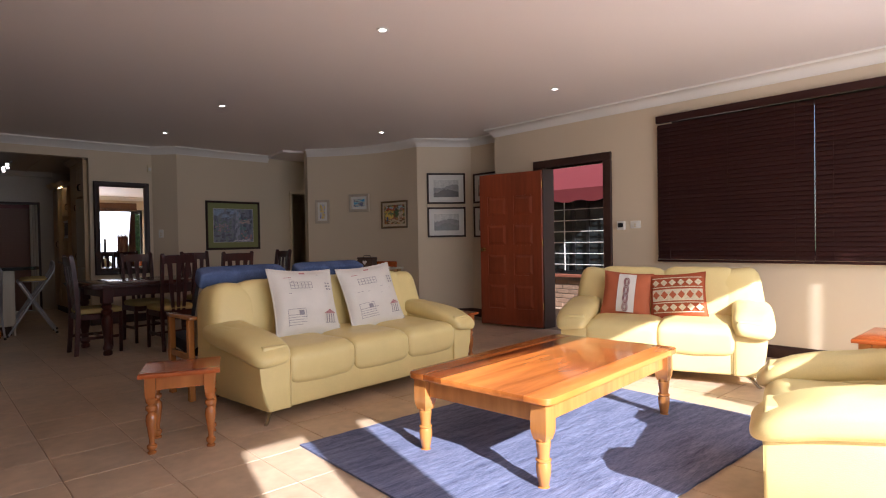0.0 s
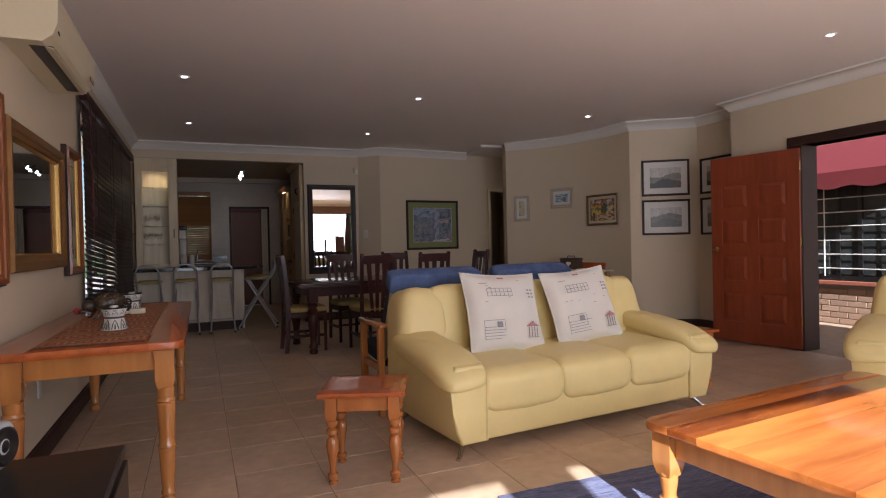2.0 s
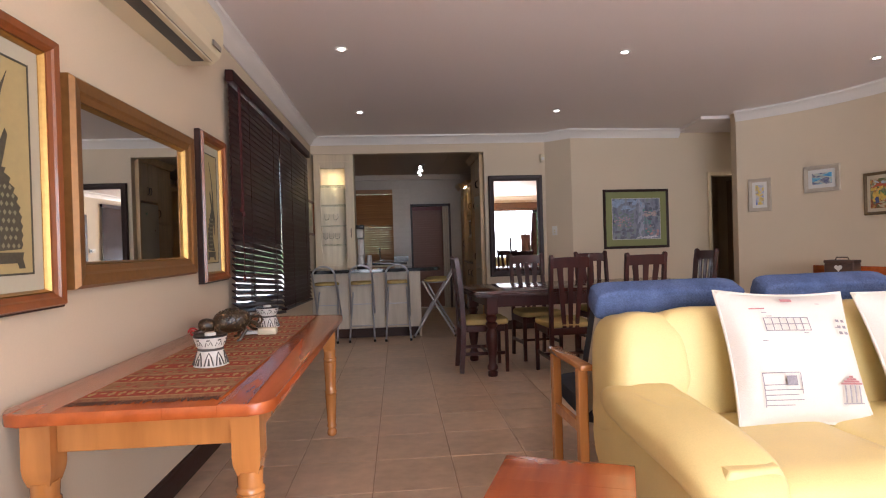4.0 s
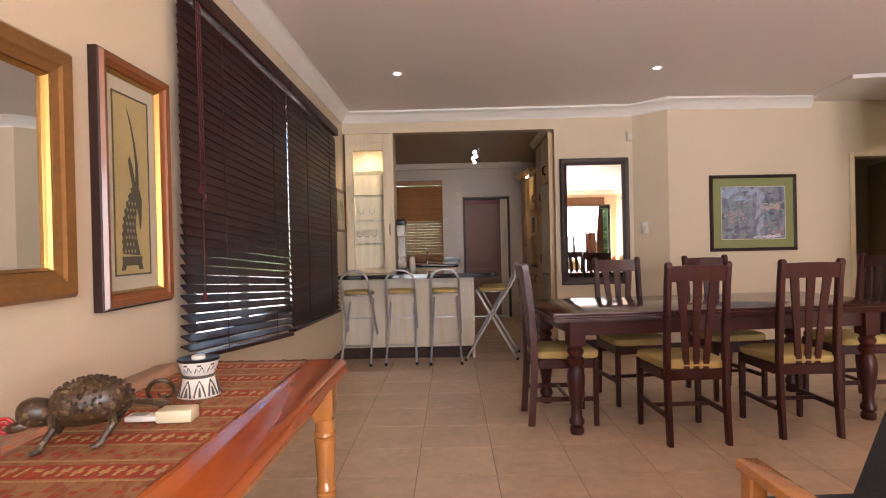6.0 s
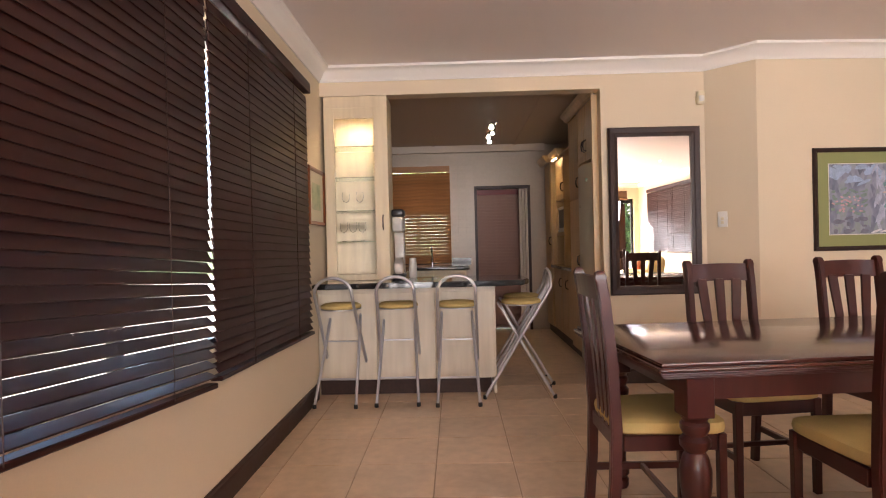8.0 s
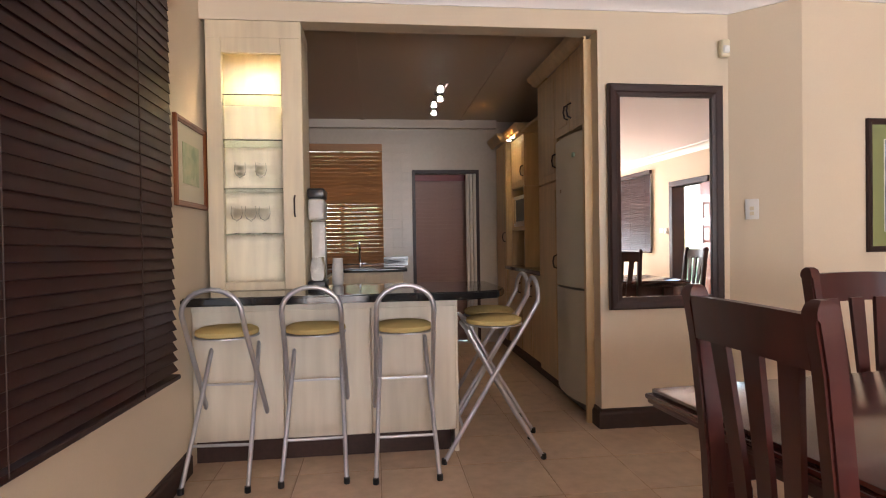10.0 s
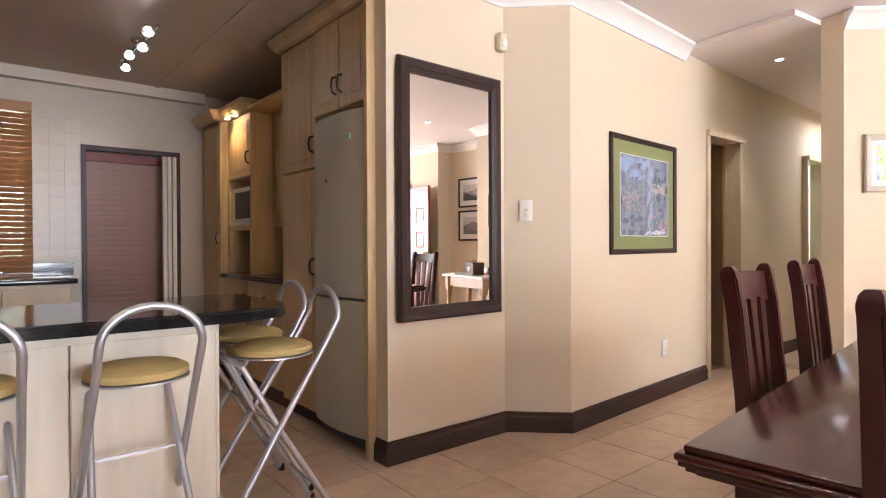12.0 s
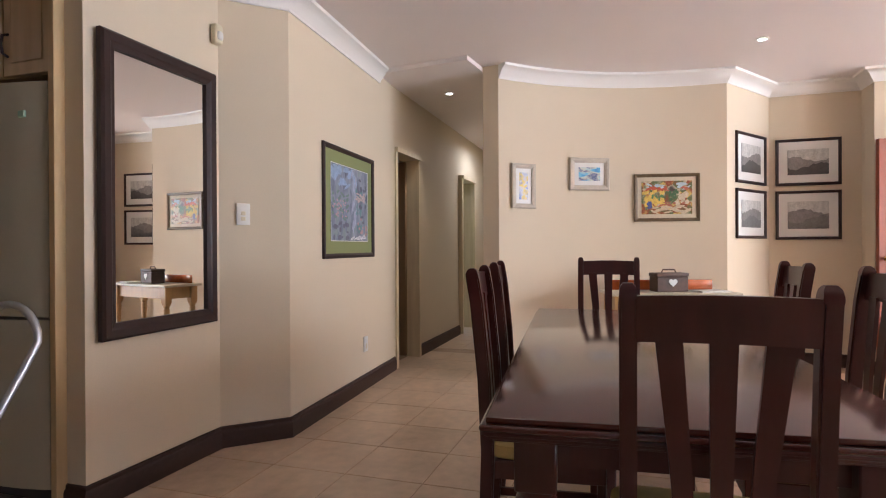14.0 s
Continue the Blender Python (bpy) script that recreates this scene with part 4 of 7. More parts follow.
def pine_table(name, m, L, W, H, label, category, nb, leg=(0.035, 0.14, 0.032), top_mat=None, top_t=0.03, over=0.035, apron=0.1, body=None, along="x", corner=0.0, style=""):
    t = thing(name, m, label, category)
    s, block, r = leg
    boards_top(t, -L / 2, L / 2, -W / 2, W / 2, H - top_t, H, nb, top_mat or PINE_TOP, along, corner)
    body = body or PINE
    for sx in (-1, 1):
        for sy in (-1, 1):
            bm = B()
            block_leg(bm, sx * (L / 2 - over - s), sy * (W / 2 - over - s), H - top_t - 0.001, s, block, r, style)
            part("leg", bm, body, t)
    for sy in (-1, 1):
        y = sy * (W / 2 - over - s)
        part("apron", box(B(), -L / 2 + over + 2 * s + 0.001, L / 2 - over - 2 * s - 0.001, y - 0.011, y + 0.011, H - top_t - apron, H - top_t - 0.001, 0.002), body, t, "", False)
    for sx in (-1, 1):
        x = sx * (L / 2 - over - s)
        part("apron", box(B(), x - 0.011, x + 0.011, -W / 2 + over + 2 * s + 0.001, W / 2 - over - 2 * s - 0.001, H - top_t - apron, H - top_t - 0.001, 0.002), body, t, "", False)
    return t


# rug
def rug():
    bm = B()
    nx, ny = 60, 40
    w, d = 2.35, 1.75
    g = [[bm.verts.new((w * (i / nx - 0.5), d * (j / ny - 0.5) + 0.006 * noise.noise(Vector((i * 0.4, j * 0.9, 0))), 0.012 + 0.002 * noise.noise(Vector((i * 0.3, j * 0.3, 5))))) for j in range(ny + 1)] for i in range(nx + 1)]
    for i in range(nx):
        for j in range(ny):
            bm.faces.new((g[i][j], g[i + 1][j], g[i + 1][j + 1], g[i][j + 1]))
    r = bmesh.ops.extrude_face_region(bm, geom=list(bm.faces))
    for v in r["geom"]:
        if isinstance(v, bmesh.types.BMVert):
            v.co.z = 0.001
    m = mat("blue_woven_rug", (0.1, 0.115, 0.21), 0.95, var=0.3, scale=34, fine=170, stretch=(0.13, 1, 1), bump=0.7, spec=0.1, second=(0.21, 0.225, 0.34), dist=0.01)
    return m, bm


rug_mat, bm = rug()
solo("rug", bm, rug_mat, "blue flat-woven rug lying on the tiles", "rug", rot(3.25, 2.32, -2.0))

# coffee table
pine_table("coffee_table", rot(3.31, 2.36, 5.0), 1.57, 0.9, 0.44, "orange varnished pine coffee table with turned legs", "coffee table", 7, (0.042, 0.12, 0.036), PINE_TOP, 0.032, 0.03, 0.1, corner=0.05)


# sofas
def sofa(name, m, n, label, seat_w=0.6, aw=0.25, D=0.95):
    t = thing(name, m, label, "sofa" if n > 1 else "armchair")
    W = n * seat_w + 2 * aw
    # plinth band that runs under the seats
    bm = B()
    box(bm, aw - 0.03, W - aw + 0.03, 0.045, D - 0.06, 0.085, 0.33, 0.02, 3)
    part("base", bm, LEATHER, t)
    for i in range(n):
        x = aw + seat_w * (i + 0.5)
        bm = B()
        soft(bm, seat_w + 0.018, 0.7, 0.265, 0.13, 52, 26, pose(x, 0.37, 0.212, 1.5), 0.005, i * 3.1 + n, 0.36)
        for v in bm.verts:
            if v.co.y < 0.1:
                k = (0.1 - v.co.y) / 0.1
                v.co.z -= 0.02 * k * (1 if v.co.z > 0.35 else 0.4)
            side = abs(v.co.x - x) / (seat_w / 2)
            if v.co.z < 0.3:
                v.co.z += 0.03 * side ** 4
            v.co.z += 0.003 * noise.noise(Vector((v.co.x * 9, v.co.y * 14, i + n)))
        part("seat_cushion", bm, LEATHER, t)
        bm = B()
        soft(bm, seat_w + 0.035, 0.27, 0.55, 0.3, 44, 24, pose(x, 0.705, 0.33, -13), 0.008, i * 5.3 + n, 0.33)
        for v in bm.verts:
            v.co.y += 0.004 * noise.noise(Vector((v.co.x * 12, v.co.z * 5, i)))
        part("back_cushion", bm, LEATHER, t)
    bm = B()
    soft(bm, W - 0.2, 0.22, 0.74, 0.25, 44, 14, pose(W / 2, D - 0.1, 0.1, -4), e2=0.25)
    part("back_frame", bm, LEATHER, t)
    for s in (-1, 1):
        x0 = 0 if s < 0 else W
        # body of the arm: a flat front that tucks in towards the foot
        bm = B()
        prof = [(0.1, 0.085), (0.065, 0.16), (0.045, 0.26), (0.035, 0.36), (0.035, 0.45), (0.07, 0.5), (aw - 0.02, 0.5), (aw + 0.005, 0.46), (aw + 0.005, 0.085)]
        ys = [(0.028, 0.0), (0.3, -0.01), (0.62, -0.02), (D - 0.06, -0.01)]
        rings = [[bm.verts.new((x0 - s * (px + (dx if px < 0.15 else 0)), y, z + (0.06 * y if z > 0.4 else 0))) for px, z in prof] for y, dx in ys]
        for p, q in zip(rings, rings[1:]):
            for i in range(len(prof)):
                j = (i + 1) % len(prof)
                bm.faces.new((p[i], p[j], q[j], q[i]))
        front, rear = bm.faces.new(rings[0]), bm.faces.new(rings[-1][::-1])
        bmesh.ops.bevel(bm, geom=list(front.edges) + list(rear.edges), offset=0.016, segments=3, affect="EDGES", profile=0.6)
        part("arm_panel", bm, LEATHER, t)
        # padded roll that overhangs the front and slopes up to the back
        bm = B()
        soft(bm, aw + 0.05, 0.8, 0.155, 0.42, 48, 26, pose(x0 - s * (aw / 2 + 0.004), 0.385, 0.43, 7, s * 5), 0.007, 7.7 * s + n, 0.72)
        for v in bm.verts:
            if v.co.y < 0.3:
                k = (0.3 - v.co.y) / 0.32
                v.co.z -= 0.05 * k * k
            gather = max(0, 1 - abs(v.co.y - 0.52) / 0.2)
            v.co.z += 0.005 * gather * math.sin(v.co.y * 75 + 9 * noise.noise(Vector((v.co.x * 7, v.co.y * 3, n + s))))
        part("arm_pad", bm, LEATHER, t)
        # flared shoulder of the back, with gathers that fan towards the arm
        bm = B()
        soft(bm, 0.38, 0.33, 0.52, 0.55, 48, 28, pose(x0 - s * 0.18, 0.735, 0.345, -13, -s * 7), 0.006, 2.2 * s + n, 0.42)
        for v in bm.verts:
            u, w = (v.co.x - (x0 - s * 0.3)) * s, v.co.z - 0.42
            ang = math.atan2(w, u + 0.03)
            fold = max(0, 1 - abs(math.hypot(u, w) - 0.2) / 0.2)
            v.co.y -= 0.011 * fold * math.sin(ang * 15 + 2 * s)
        part("shoulder", bm, LEATHER, t)
        for y in (0.1, D - 0.12):
            bm = B()
            sy = -1 if y < 0.4 else 1
            xx = x0 - s * 0.13
            tube(bm, [(xx - s * 0.08, y - sy * 0.08, 0.1), (xx - s * 0.05, y - sy * 0.04, 0.085), (xx, y, 0.05), (xx + s * 0.03, y + sy * 0.03, 0.012), (xx + s * 0.05, y + sy * 0.045, 0.006)], [0.02, 0.019, 0.015, 0.012, 0.012], 10)
            part("foot", bm, STEEL, t, "curved chrome foot")
    # welts between arm fronts and seats
    for x in (aw + 0.006, W - aw - 0.006):
        bm = B()
        tube(bm, [(x, 0.03, 0.09), (x, 0.03, 0.3), (x, 0.032, 0.42)], 0.003, 6)
        part("seam", bm, LEATHER, t)
    return t


sofa("three_seat_sofa", rot(2.05, 3.65, 4.3), 3, "pale yellow leather three-seat sofa on chrome feet", 0.53, 0.25)
sofa("two_seat_sofa", rot(4.55, 3.25, -69), 2, "pale yellow leather two-seat sofa on chrome feet", 0.56, 0.25, 0.92)
sofa("armchair", rot(3.86, 1.40, 197), 1, "pale yellow leather armchair on chrome feet", 0.56, 0.26, 0.95)


def pillow(name, m, w, h, th, material, label, piping=None):
    """A scatter cushion in the x-z plane with pointed corners and a piped edge."""
    t = thing(name, m, label, "cushion")
    bm = B()
    n = 22
    grid = {}
    for s in (-1, 1):
        for i in range(n + 1):
            for j in range(n + 1):
                u, v = 2 * i / n - 1, 2 * j / n - 1
                if s == 1 and (abs(u) == 1 or abs(v) == 1):
                    grid[(s, i, j)] = grid[(-1, i, j)]
                    continue
                pin = 1 - 0.07 * (1 - u * u) if True else 1
                pin2 = 1 - 0.07 * (1 - v * v)
                k = ((1 - abs(u) ** 2.4) * (1 - abs(v) ** 2.4)) ** 0.55
                wr = 0.008 * noise.noise(Vector((u * 2.5 + w, v * 2.5, s)))
                grid[(s, i, j)] = bm.verts.new((w / 2 * u * pin2, s * (th / 2 * k + wr * k), h / 2 + h / 2 * v * pin))
    for s in (-1, 1):
        for i in range(n):
            for j in range(n):
                bm.faces.new([grid[(s, a, b)] for a, b in ((i, j), (i + 1, j), (i + 1, j + 1), (i, j + 1))])
    edge = [grid[(-1, i, 0)] for i in range(n + 1)] + [grid[(-1, n, j)] for j in range(1, n + 1)] + [grid[(-1, i, n)] for i in range(n - 1, -1, -1)] + [grid[(-1, 0, j)] for j in range(n - 1, 0, -1)]
    pts = [v.co.copy() for v in edge]
    part("cover", bm, material, t)
    bm = B()
    tube(bm, pts, 0.0055, 6, True)
    part("piping", bm, piping or material, t)
    return t


LINEN = mat("printed_linen", (0.66, 0.62, 0.56), 0.85, var=0.06, scale=8, fine=200, bump=0.2, spec=0.15)
INK = mat("grey_ink", (0.25, 0.23, 0.25), 0.9, var=0.3, scale=30, fine=120)
PINKINK = mat("pink_ink", (0.45, 0.2, 0.2), 0.9, var=0.3, scale=30, fine=120)


def bump_y(x, z, w, h, th):
    """Where the front of a cushion lies at x, z."""
    u, v = max(-0.95, min(0.95, 2 * x / w)), max(-0.95, min(0.95, 2 * z / h - 1))
    return -(th / 2 * ((1 - abs(u) ** 2.4) * (1 - abs(v) ** 2.4)) ** 0.55) - 0.004


def printed(t, w, h, th, rects, material):
    bm = B()
    for x, z, a, b in rects:
        n = 4
        vs = [[bm.verts.new((x + a * i / n, bump_y(x + a * i / n, z + b * j / n, w, h, th) - 0.003, z + b * j / n)) for j in range(n + 1)] for i in range(n + 1)]
        for i in range(n):
            for j in range(n):
                bm.faces.new((vs[i][j], vs[i + 1][j], vs[i + 1][j + 1], vs[i][j + 1]))
    tagged(part("printed_motif", bm, material, t), kind="stuff")


so = rot(2.05, 3.65, 4.3)
for x, ry in ((0.665, 3), (1.35, -4)):
    p = pillow("scatter_cushion", so @ pose(x + 0.02, 0.44, 0.45, -20, ry), 0.57, 0.53, 0.17, LINEN, "off-white printed linen cushion propped on the yellow sofa")
    w, h, th = 0.57, 0.53, 0.17
    ink = random.Random(int(x * 100))
    # lattice sketch, hut with a pitched roof, stamp, letter lines and small marks
    rects = [(-0.15 + 0.03 * k, 0.355, 0.004, 0.05) for k in range(7)] + [(-0.15, 0.352 + 0.025 * k, 0.185, 0.003) for k in range(3)]
    rects += [(-0.2, 0.08 + 0.018 * k, ink.uniform(0.1, 0.2), 0.003) for k in range(5)] + [(-0.2, 0.075, 0.003, 0.12), (-0.2, 0.195, 0.14, 0.003), (-0.06, 0.12, 0.003, 0.075), (-0.115, 0.15, 0.04, 0.035)]
    rects += [(0.12 + 0.024 * k, 0.085, 0.007, 0.062) for k in range(4)] + [(0.11, 0.08, 0.105, 0.004)]
    rects += [(0.16 + 0.028 * (k % 2), 0.34 + 0.024 * (k // 2), 0.018, 0.011) for k in range(6)] + [(ink.uniform(-0.2, 0.2), ink.uniform(0.22, 0.48), 0.02, 0.003) for k in range(7)]
    printed(p, w, h, th, rects, INK)
    printed(p, w, h, th, [(0.105, 0.15, 0.11, 0.007), (0.12, 0.158, 0.08, 0.007), (0.135, 0.166, 0.05, 0.007), (0.15, 0.174, 0.02, 0.008), (-0.19, 0.44, 0.06, 0.005), (-0.05, 0.47, 0.05, 0.012)], PINKINK)
lo = rot(4.55, 3.25, -69)
ORANGE = mat("burnt_orange_cloth", (0.42, 0.12, 0.055), 0.85, var=0.12, scale=8, fine=160, bump=0.25, spec=0.15)
RUSTRED = mat("rust_red_cloth", (0.36, 0.085, 0.035), 0.85, var=0.15, scale=8, fine=160, bump=0.25, spec=0.15)
p = pillow("scatter_cushion", lo @ pose(0.50, 0.44, 0.455, -18, 4), 0.42, 0.4, 0.14, ORANGE, "burnt-orange cushion with a pale embroidered stripe")
printed(p, 0.42, 0.4, 0.14, [(-0.075, 0.03, 0.15, 0.34)], LINEN)
bm = B()
for k in range(4):
    z = 0.07 + 0.075 * k
    for r in (0.03, 0.018):
        pts = [(r * math.cos(a) * 0.8, bump_y(0, z + r * math.sin(a), 0.42, 0.4, 0.14) - 0.008, z + 1.2 * r * math.sin(a)) for a in [2 * math.pi * q / 14 for q in range(14)]]
        tube(bm, pts, 0.003, 5, True)
part("embroidery", bm, mat("mauve_thread", (0.25, 0.07, 0.08), 0.9), p)
p = pillow("scatter_cushion", lo @ pose(0.95, 0.44, 0.45, -18, -4), 0.46, 0.4, 0.14, RUSTRED, "rust-red cushion with pale diamond bands")
def diamonds(p, w, h, th, cells, material, name):
    """Woven lozenges on the front of a cushion: (x, z, half width, half height)."""
    bm = B()
    for x, z, a, b in cells:
        q = [bm.verts.new((x + dx * a, bump_y(x + dx * a, z + dz * b, w, h, th) - 0.005, z + dz * b)) for dx, dz in ((-1, 0), (0, -1), (1, 0), (0, 1))]
        c = bm.verts.new((x, bump_y(x, z, w, h, th) - 0.006, z))
        for i in range(4):
            bm.faces.new((q[i], q[(i + 1) % 4], c))
    tagged(part(name, bm, material, p), kind="stuff")


CREAMTHREAD = mat("cream_thread", (0.6, 0.5, 0.34), 0.9, var=0.2, scale=60)
printed(p, 0.46, 0.4, 0.14, [(-0.2, z, 0.4, 0.008) for z in (0.045, 0.125, 0.26, 0.345)], CREAMTHREAD)
printed(p, 0.46, 0.4, 0.14, [(-0.2, 0.145, 0.4, 0.1)], mat("cream_band", (0.58, 0.48, 0.34), 0.9, var=0.25, scale=40, fine=90))
diamonds(p, 0.46, 0.4, 0.14, [(-0.17 + 0.068 * q, z, 0.03, 0.03) for q in range(6) for z in (0.088, 0.305)], CREAMTHREAD, "cream_lozenges")
diamonds(p, 0.46, 0.4, 0.14, [(-0.17 + 0.068 * q, z, 0.0295, 0.036) for q in range(6) for z in (0.196,)], mat("rust_thread", (0.4, 0.1, 0.04), 0.9), "rust_lozenges")


# side tables
def side_table(m, label, boards=4):
    return pine_table("side_table", m, 0.42, 0.39, 0.45, label, "side table", boards, (0.028, 0.085, 0.03), PINE_RED, 0.024, 0.03, 0.075, PINE_LEG, style="deep")


side_table(rot(1.66, 3.80, -22), "small red-brown pine side table with turned legs", 4)
side_table(rot(4.33, 4.35, 5), "small red-brown pine side table with turned legs beside the sofa", 4)
pine_table("side_table", rot(4.75, 0.85, 0), 0.6, 0.55, 0.55, "red-brown pine side table behind the armchair", "side table", 5, (0.03, 0.1, 0.027), PINE_RED, 0.024, 0.03, 0.08)

# easy chairs behind the sofa
DENIM = mat("blue_denim", (0.06, 0.09, 0.2), 0.9, var=0.35, scale=9, fine=150, bump=0.3, spec=0.1, second=(0.1, 0.14, 0.27))
GREYCLOTH = mat("dark_grey_cloth", (0.045, 0.05, 0.065), 0.9, var=0.2, scale=9, fine=150, bump=0.3, spec=0.1)
CALICO = mat("calico", (0.5, 0.46, 0.4), 0.9, var=0.08, scale=9, fine=150, bump=0.2, spec=0.1)


def easy_chair(m):
    t = thing("easy_chair", m, "wooden-armed easy chair with denim over its back", "chair", "easy chairs behind the sofa")
    for s in (-1, 1):
        x = s * 0.39
        part("arm", box(B(), x - 0.03, x + 0.03, -0.03, 0.46, 0.60, 0.63, 0.008, 2), PINE, t)
        part("front_leg", box(B(), x - 0.022, x + 0.022, 0.4, 0.45, 0, 0.6, 0.005), PINE, t)
        part("rear_leg", box(B(), x - 0.022, x + 0.022, 0.02, 0.07, 0, 0.6, 0.005), PINE, t)
        part("side_rail", box(B(), x - 0.015, x + 0.015, 0.07, 0.4, 0.3, 0.35, 0.004), PINE, t)
    bm = B()
    soft(bm, 0.66, 0.09, 0.69, 0.2, 30, 16, pose(0, 0.27, 0.33, 23), 0.004, 3, 0.3)
    part("backrest", bm, GREYCLOTH, t)
    bm = B()
    soft(bm, 0.67, 0.035, 0.66, 0.15, 30, 14, pose(0, 0.215, 0.325, 23), 0.003, 5, 0.2)
    part("back_lining", bm, CALICO, t, "pale calico lining")
    bm = B()
    soft(bm, 0.7, 0.125, 0.15, 0.22, 34, 14, pose(0, 0.035, 0.835, 23), 0.006, 3, 0.35)
    part("denim_drape", bm, DENIM, t, "blue denim folded over the top of the back")
    bm = B()
    soft(bm, 0.66, 0.5, 0.14, 0.25, 30, 12, pose(0, 0.42, 0.3, 5), 0.006, 9, 0.4)
    part("seat_cushion", bm, GREYCLOTH, t)
    return t


ec = easy_chair(rot(2.39, 4.62, 2))
copy_thing(ec, rot(3.22, 4.72, 3))

# console table against the west wall
con = pine_table("console_table", rot(0.455, 4.80, 0), 0.74, 2.11, 0.75, "red-brown topped pine console table with turned legs", "table", 5, (0.04, 0.13, 0.04), PINE_RED, 0.036, 0.045, 0.095, along="y", corner=0.065, style="bamboo")
RUNNER = art("woven_runner", [(0.2, 0.075, 0.03), (0.27, 0.12, 0.05), (0.3, 0.16, 0.07), (0.24, 0.07, 0.03), (0.33, 0.18, 0.08)], 26, 0.3, 0.9, (1, 0.35, 1))
t = thing("table_runner", pose(0.455, 4.815, 0.751), "rust and tan patterned table runner", "runner")
part("cloth", box(B(), -0.21, 0.21, -0.985, 0.985, 0, 0.003), RUNNER, t, "", False)
bm = B()
for k in range(52):
    x = -0.205 + 0.41 * k / 51
    for s in (-1, 1):
        tube(bm, [(x, s * 0.985, 0.003), (x + random.uniform(-0.006, 0.006), s * 1.0, 0.003), (x + random.uniform(-0.01, 0.01), s * 1.013, 0.002)], 0.0024, 4)
tagged(part("fringe", bm, mat("dark_fringe", (0.12, 0.05, 0.025), 0.9), t), kind="stuff")
weave = random.Random(8)
bands = {"rust_band": (B(), mat("rust_weave", (0.3, 0.045, 0.018), 0.9, var=0.45, scale=40, fine=160, bump=0.3)),
         "tan_band": (B(), mat("tan_weave", (0.36, 0.21, 0.1), 0.9, var=0.35, scale=40, fine=160, bump=0.3)),
         "ochre_motif": (B(), mat("ochre_thread", (0.42, 0.27, 0.11), 0.9, var=0.4, scale=60, fine=160)),
         "red_motif": (B(), mat("red_thread", (0.34, 0.05, 0.025), 0.9, var=0.4, scale=60, fine=160))}
for k in range(10):
    y = -0.93 + 0.2 * k
    box(bands["rust_band"][0], -0.208, 0.208, y, y + 0.07, 0.0031, 0.0037)
    box(bands["tan_band"][0], -0.208, 0.208, y + 0.09, y + 0.1, 0.0031, 0.0037)
    box(bands["tan_band"][0], -0.208, 0.208, y - 0.014, y - 0.006, 0.0031, 0.0037)
    for q in range(15):
        x = -0.195 + 0.028 * q
        if weave.random() > 0.12:
            box(bands["ochre_motif"][0], x - 0.009, x + 0.009, y + 0.026 + 0.009 * (q % 2), y + 0.04 + 0.009 * (q % 2), 0.0037, 0.0042)
        if weave.random() > 0.2:
            box(bands["ochre_motif"][0], x - 0.004, x + 0.004, y + 0.012, y + 0.06, 0.0037, 0.0041)
        if weave.random() > 0.2:
            box(bands["red_motif"][0], x - 0.007, x + 0.007, y + 0.115 + 0.012 * (q % 3), y + 0.13 + 0.012 * (q % 3), 0.0031, 0.0036)
for name, (bm, material) in bands.items():
    tagged(part(name, bm, material, t, "", False), kind="stuff")

CERAMIC = mat("white_glaze", (0.66, 0.63, 0.58), 0.5, var=0.08, scale=20)
CARVED = mat("dark_carving", (0.09, 0.075, 0.065), 0.7, var=0.3, scale=40, fine=120)


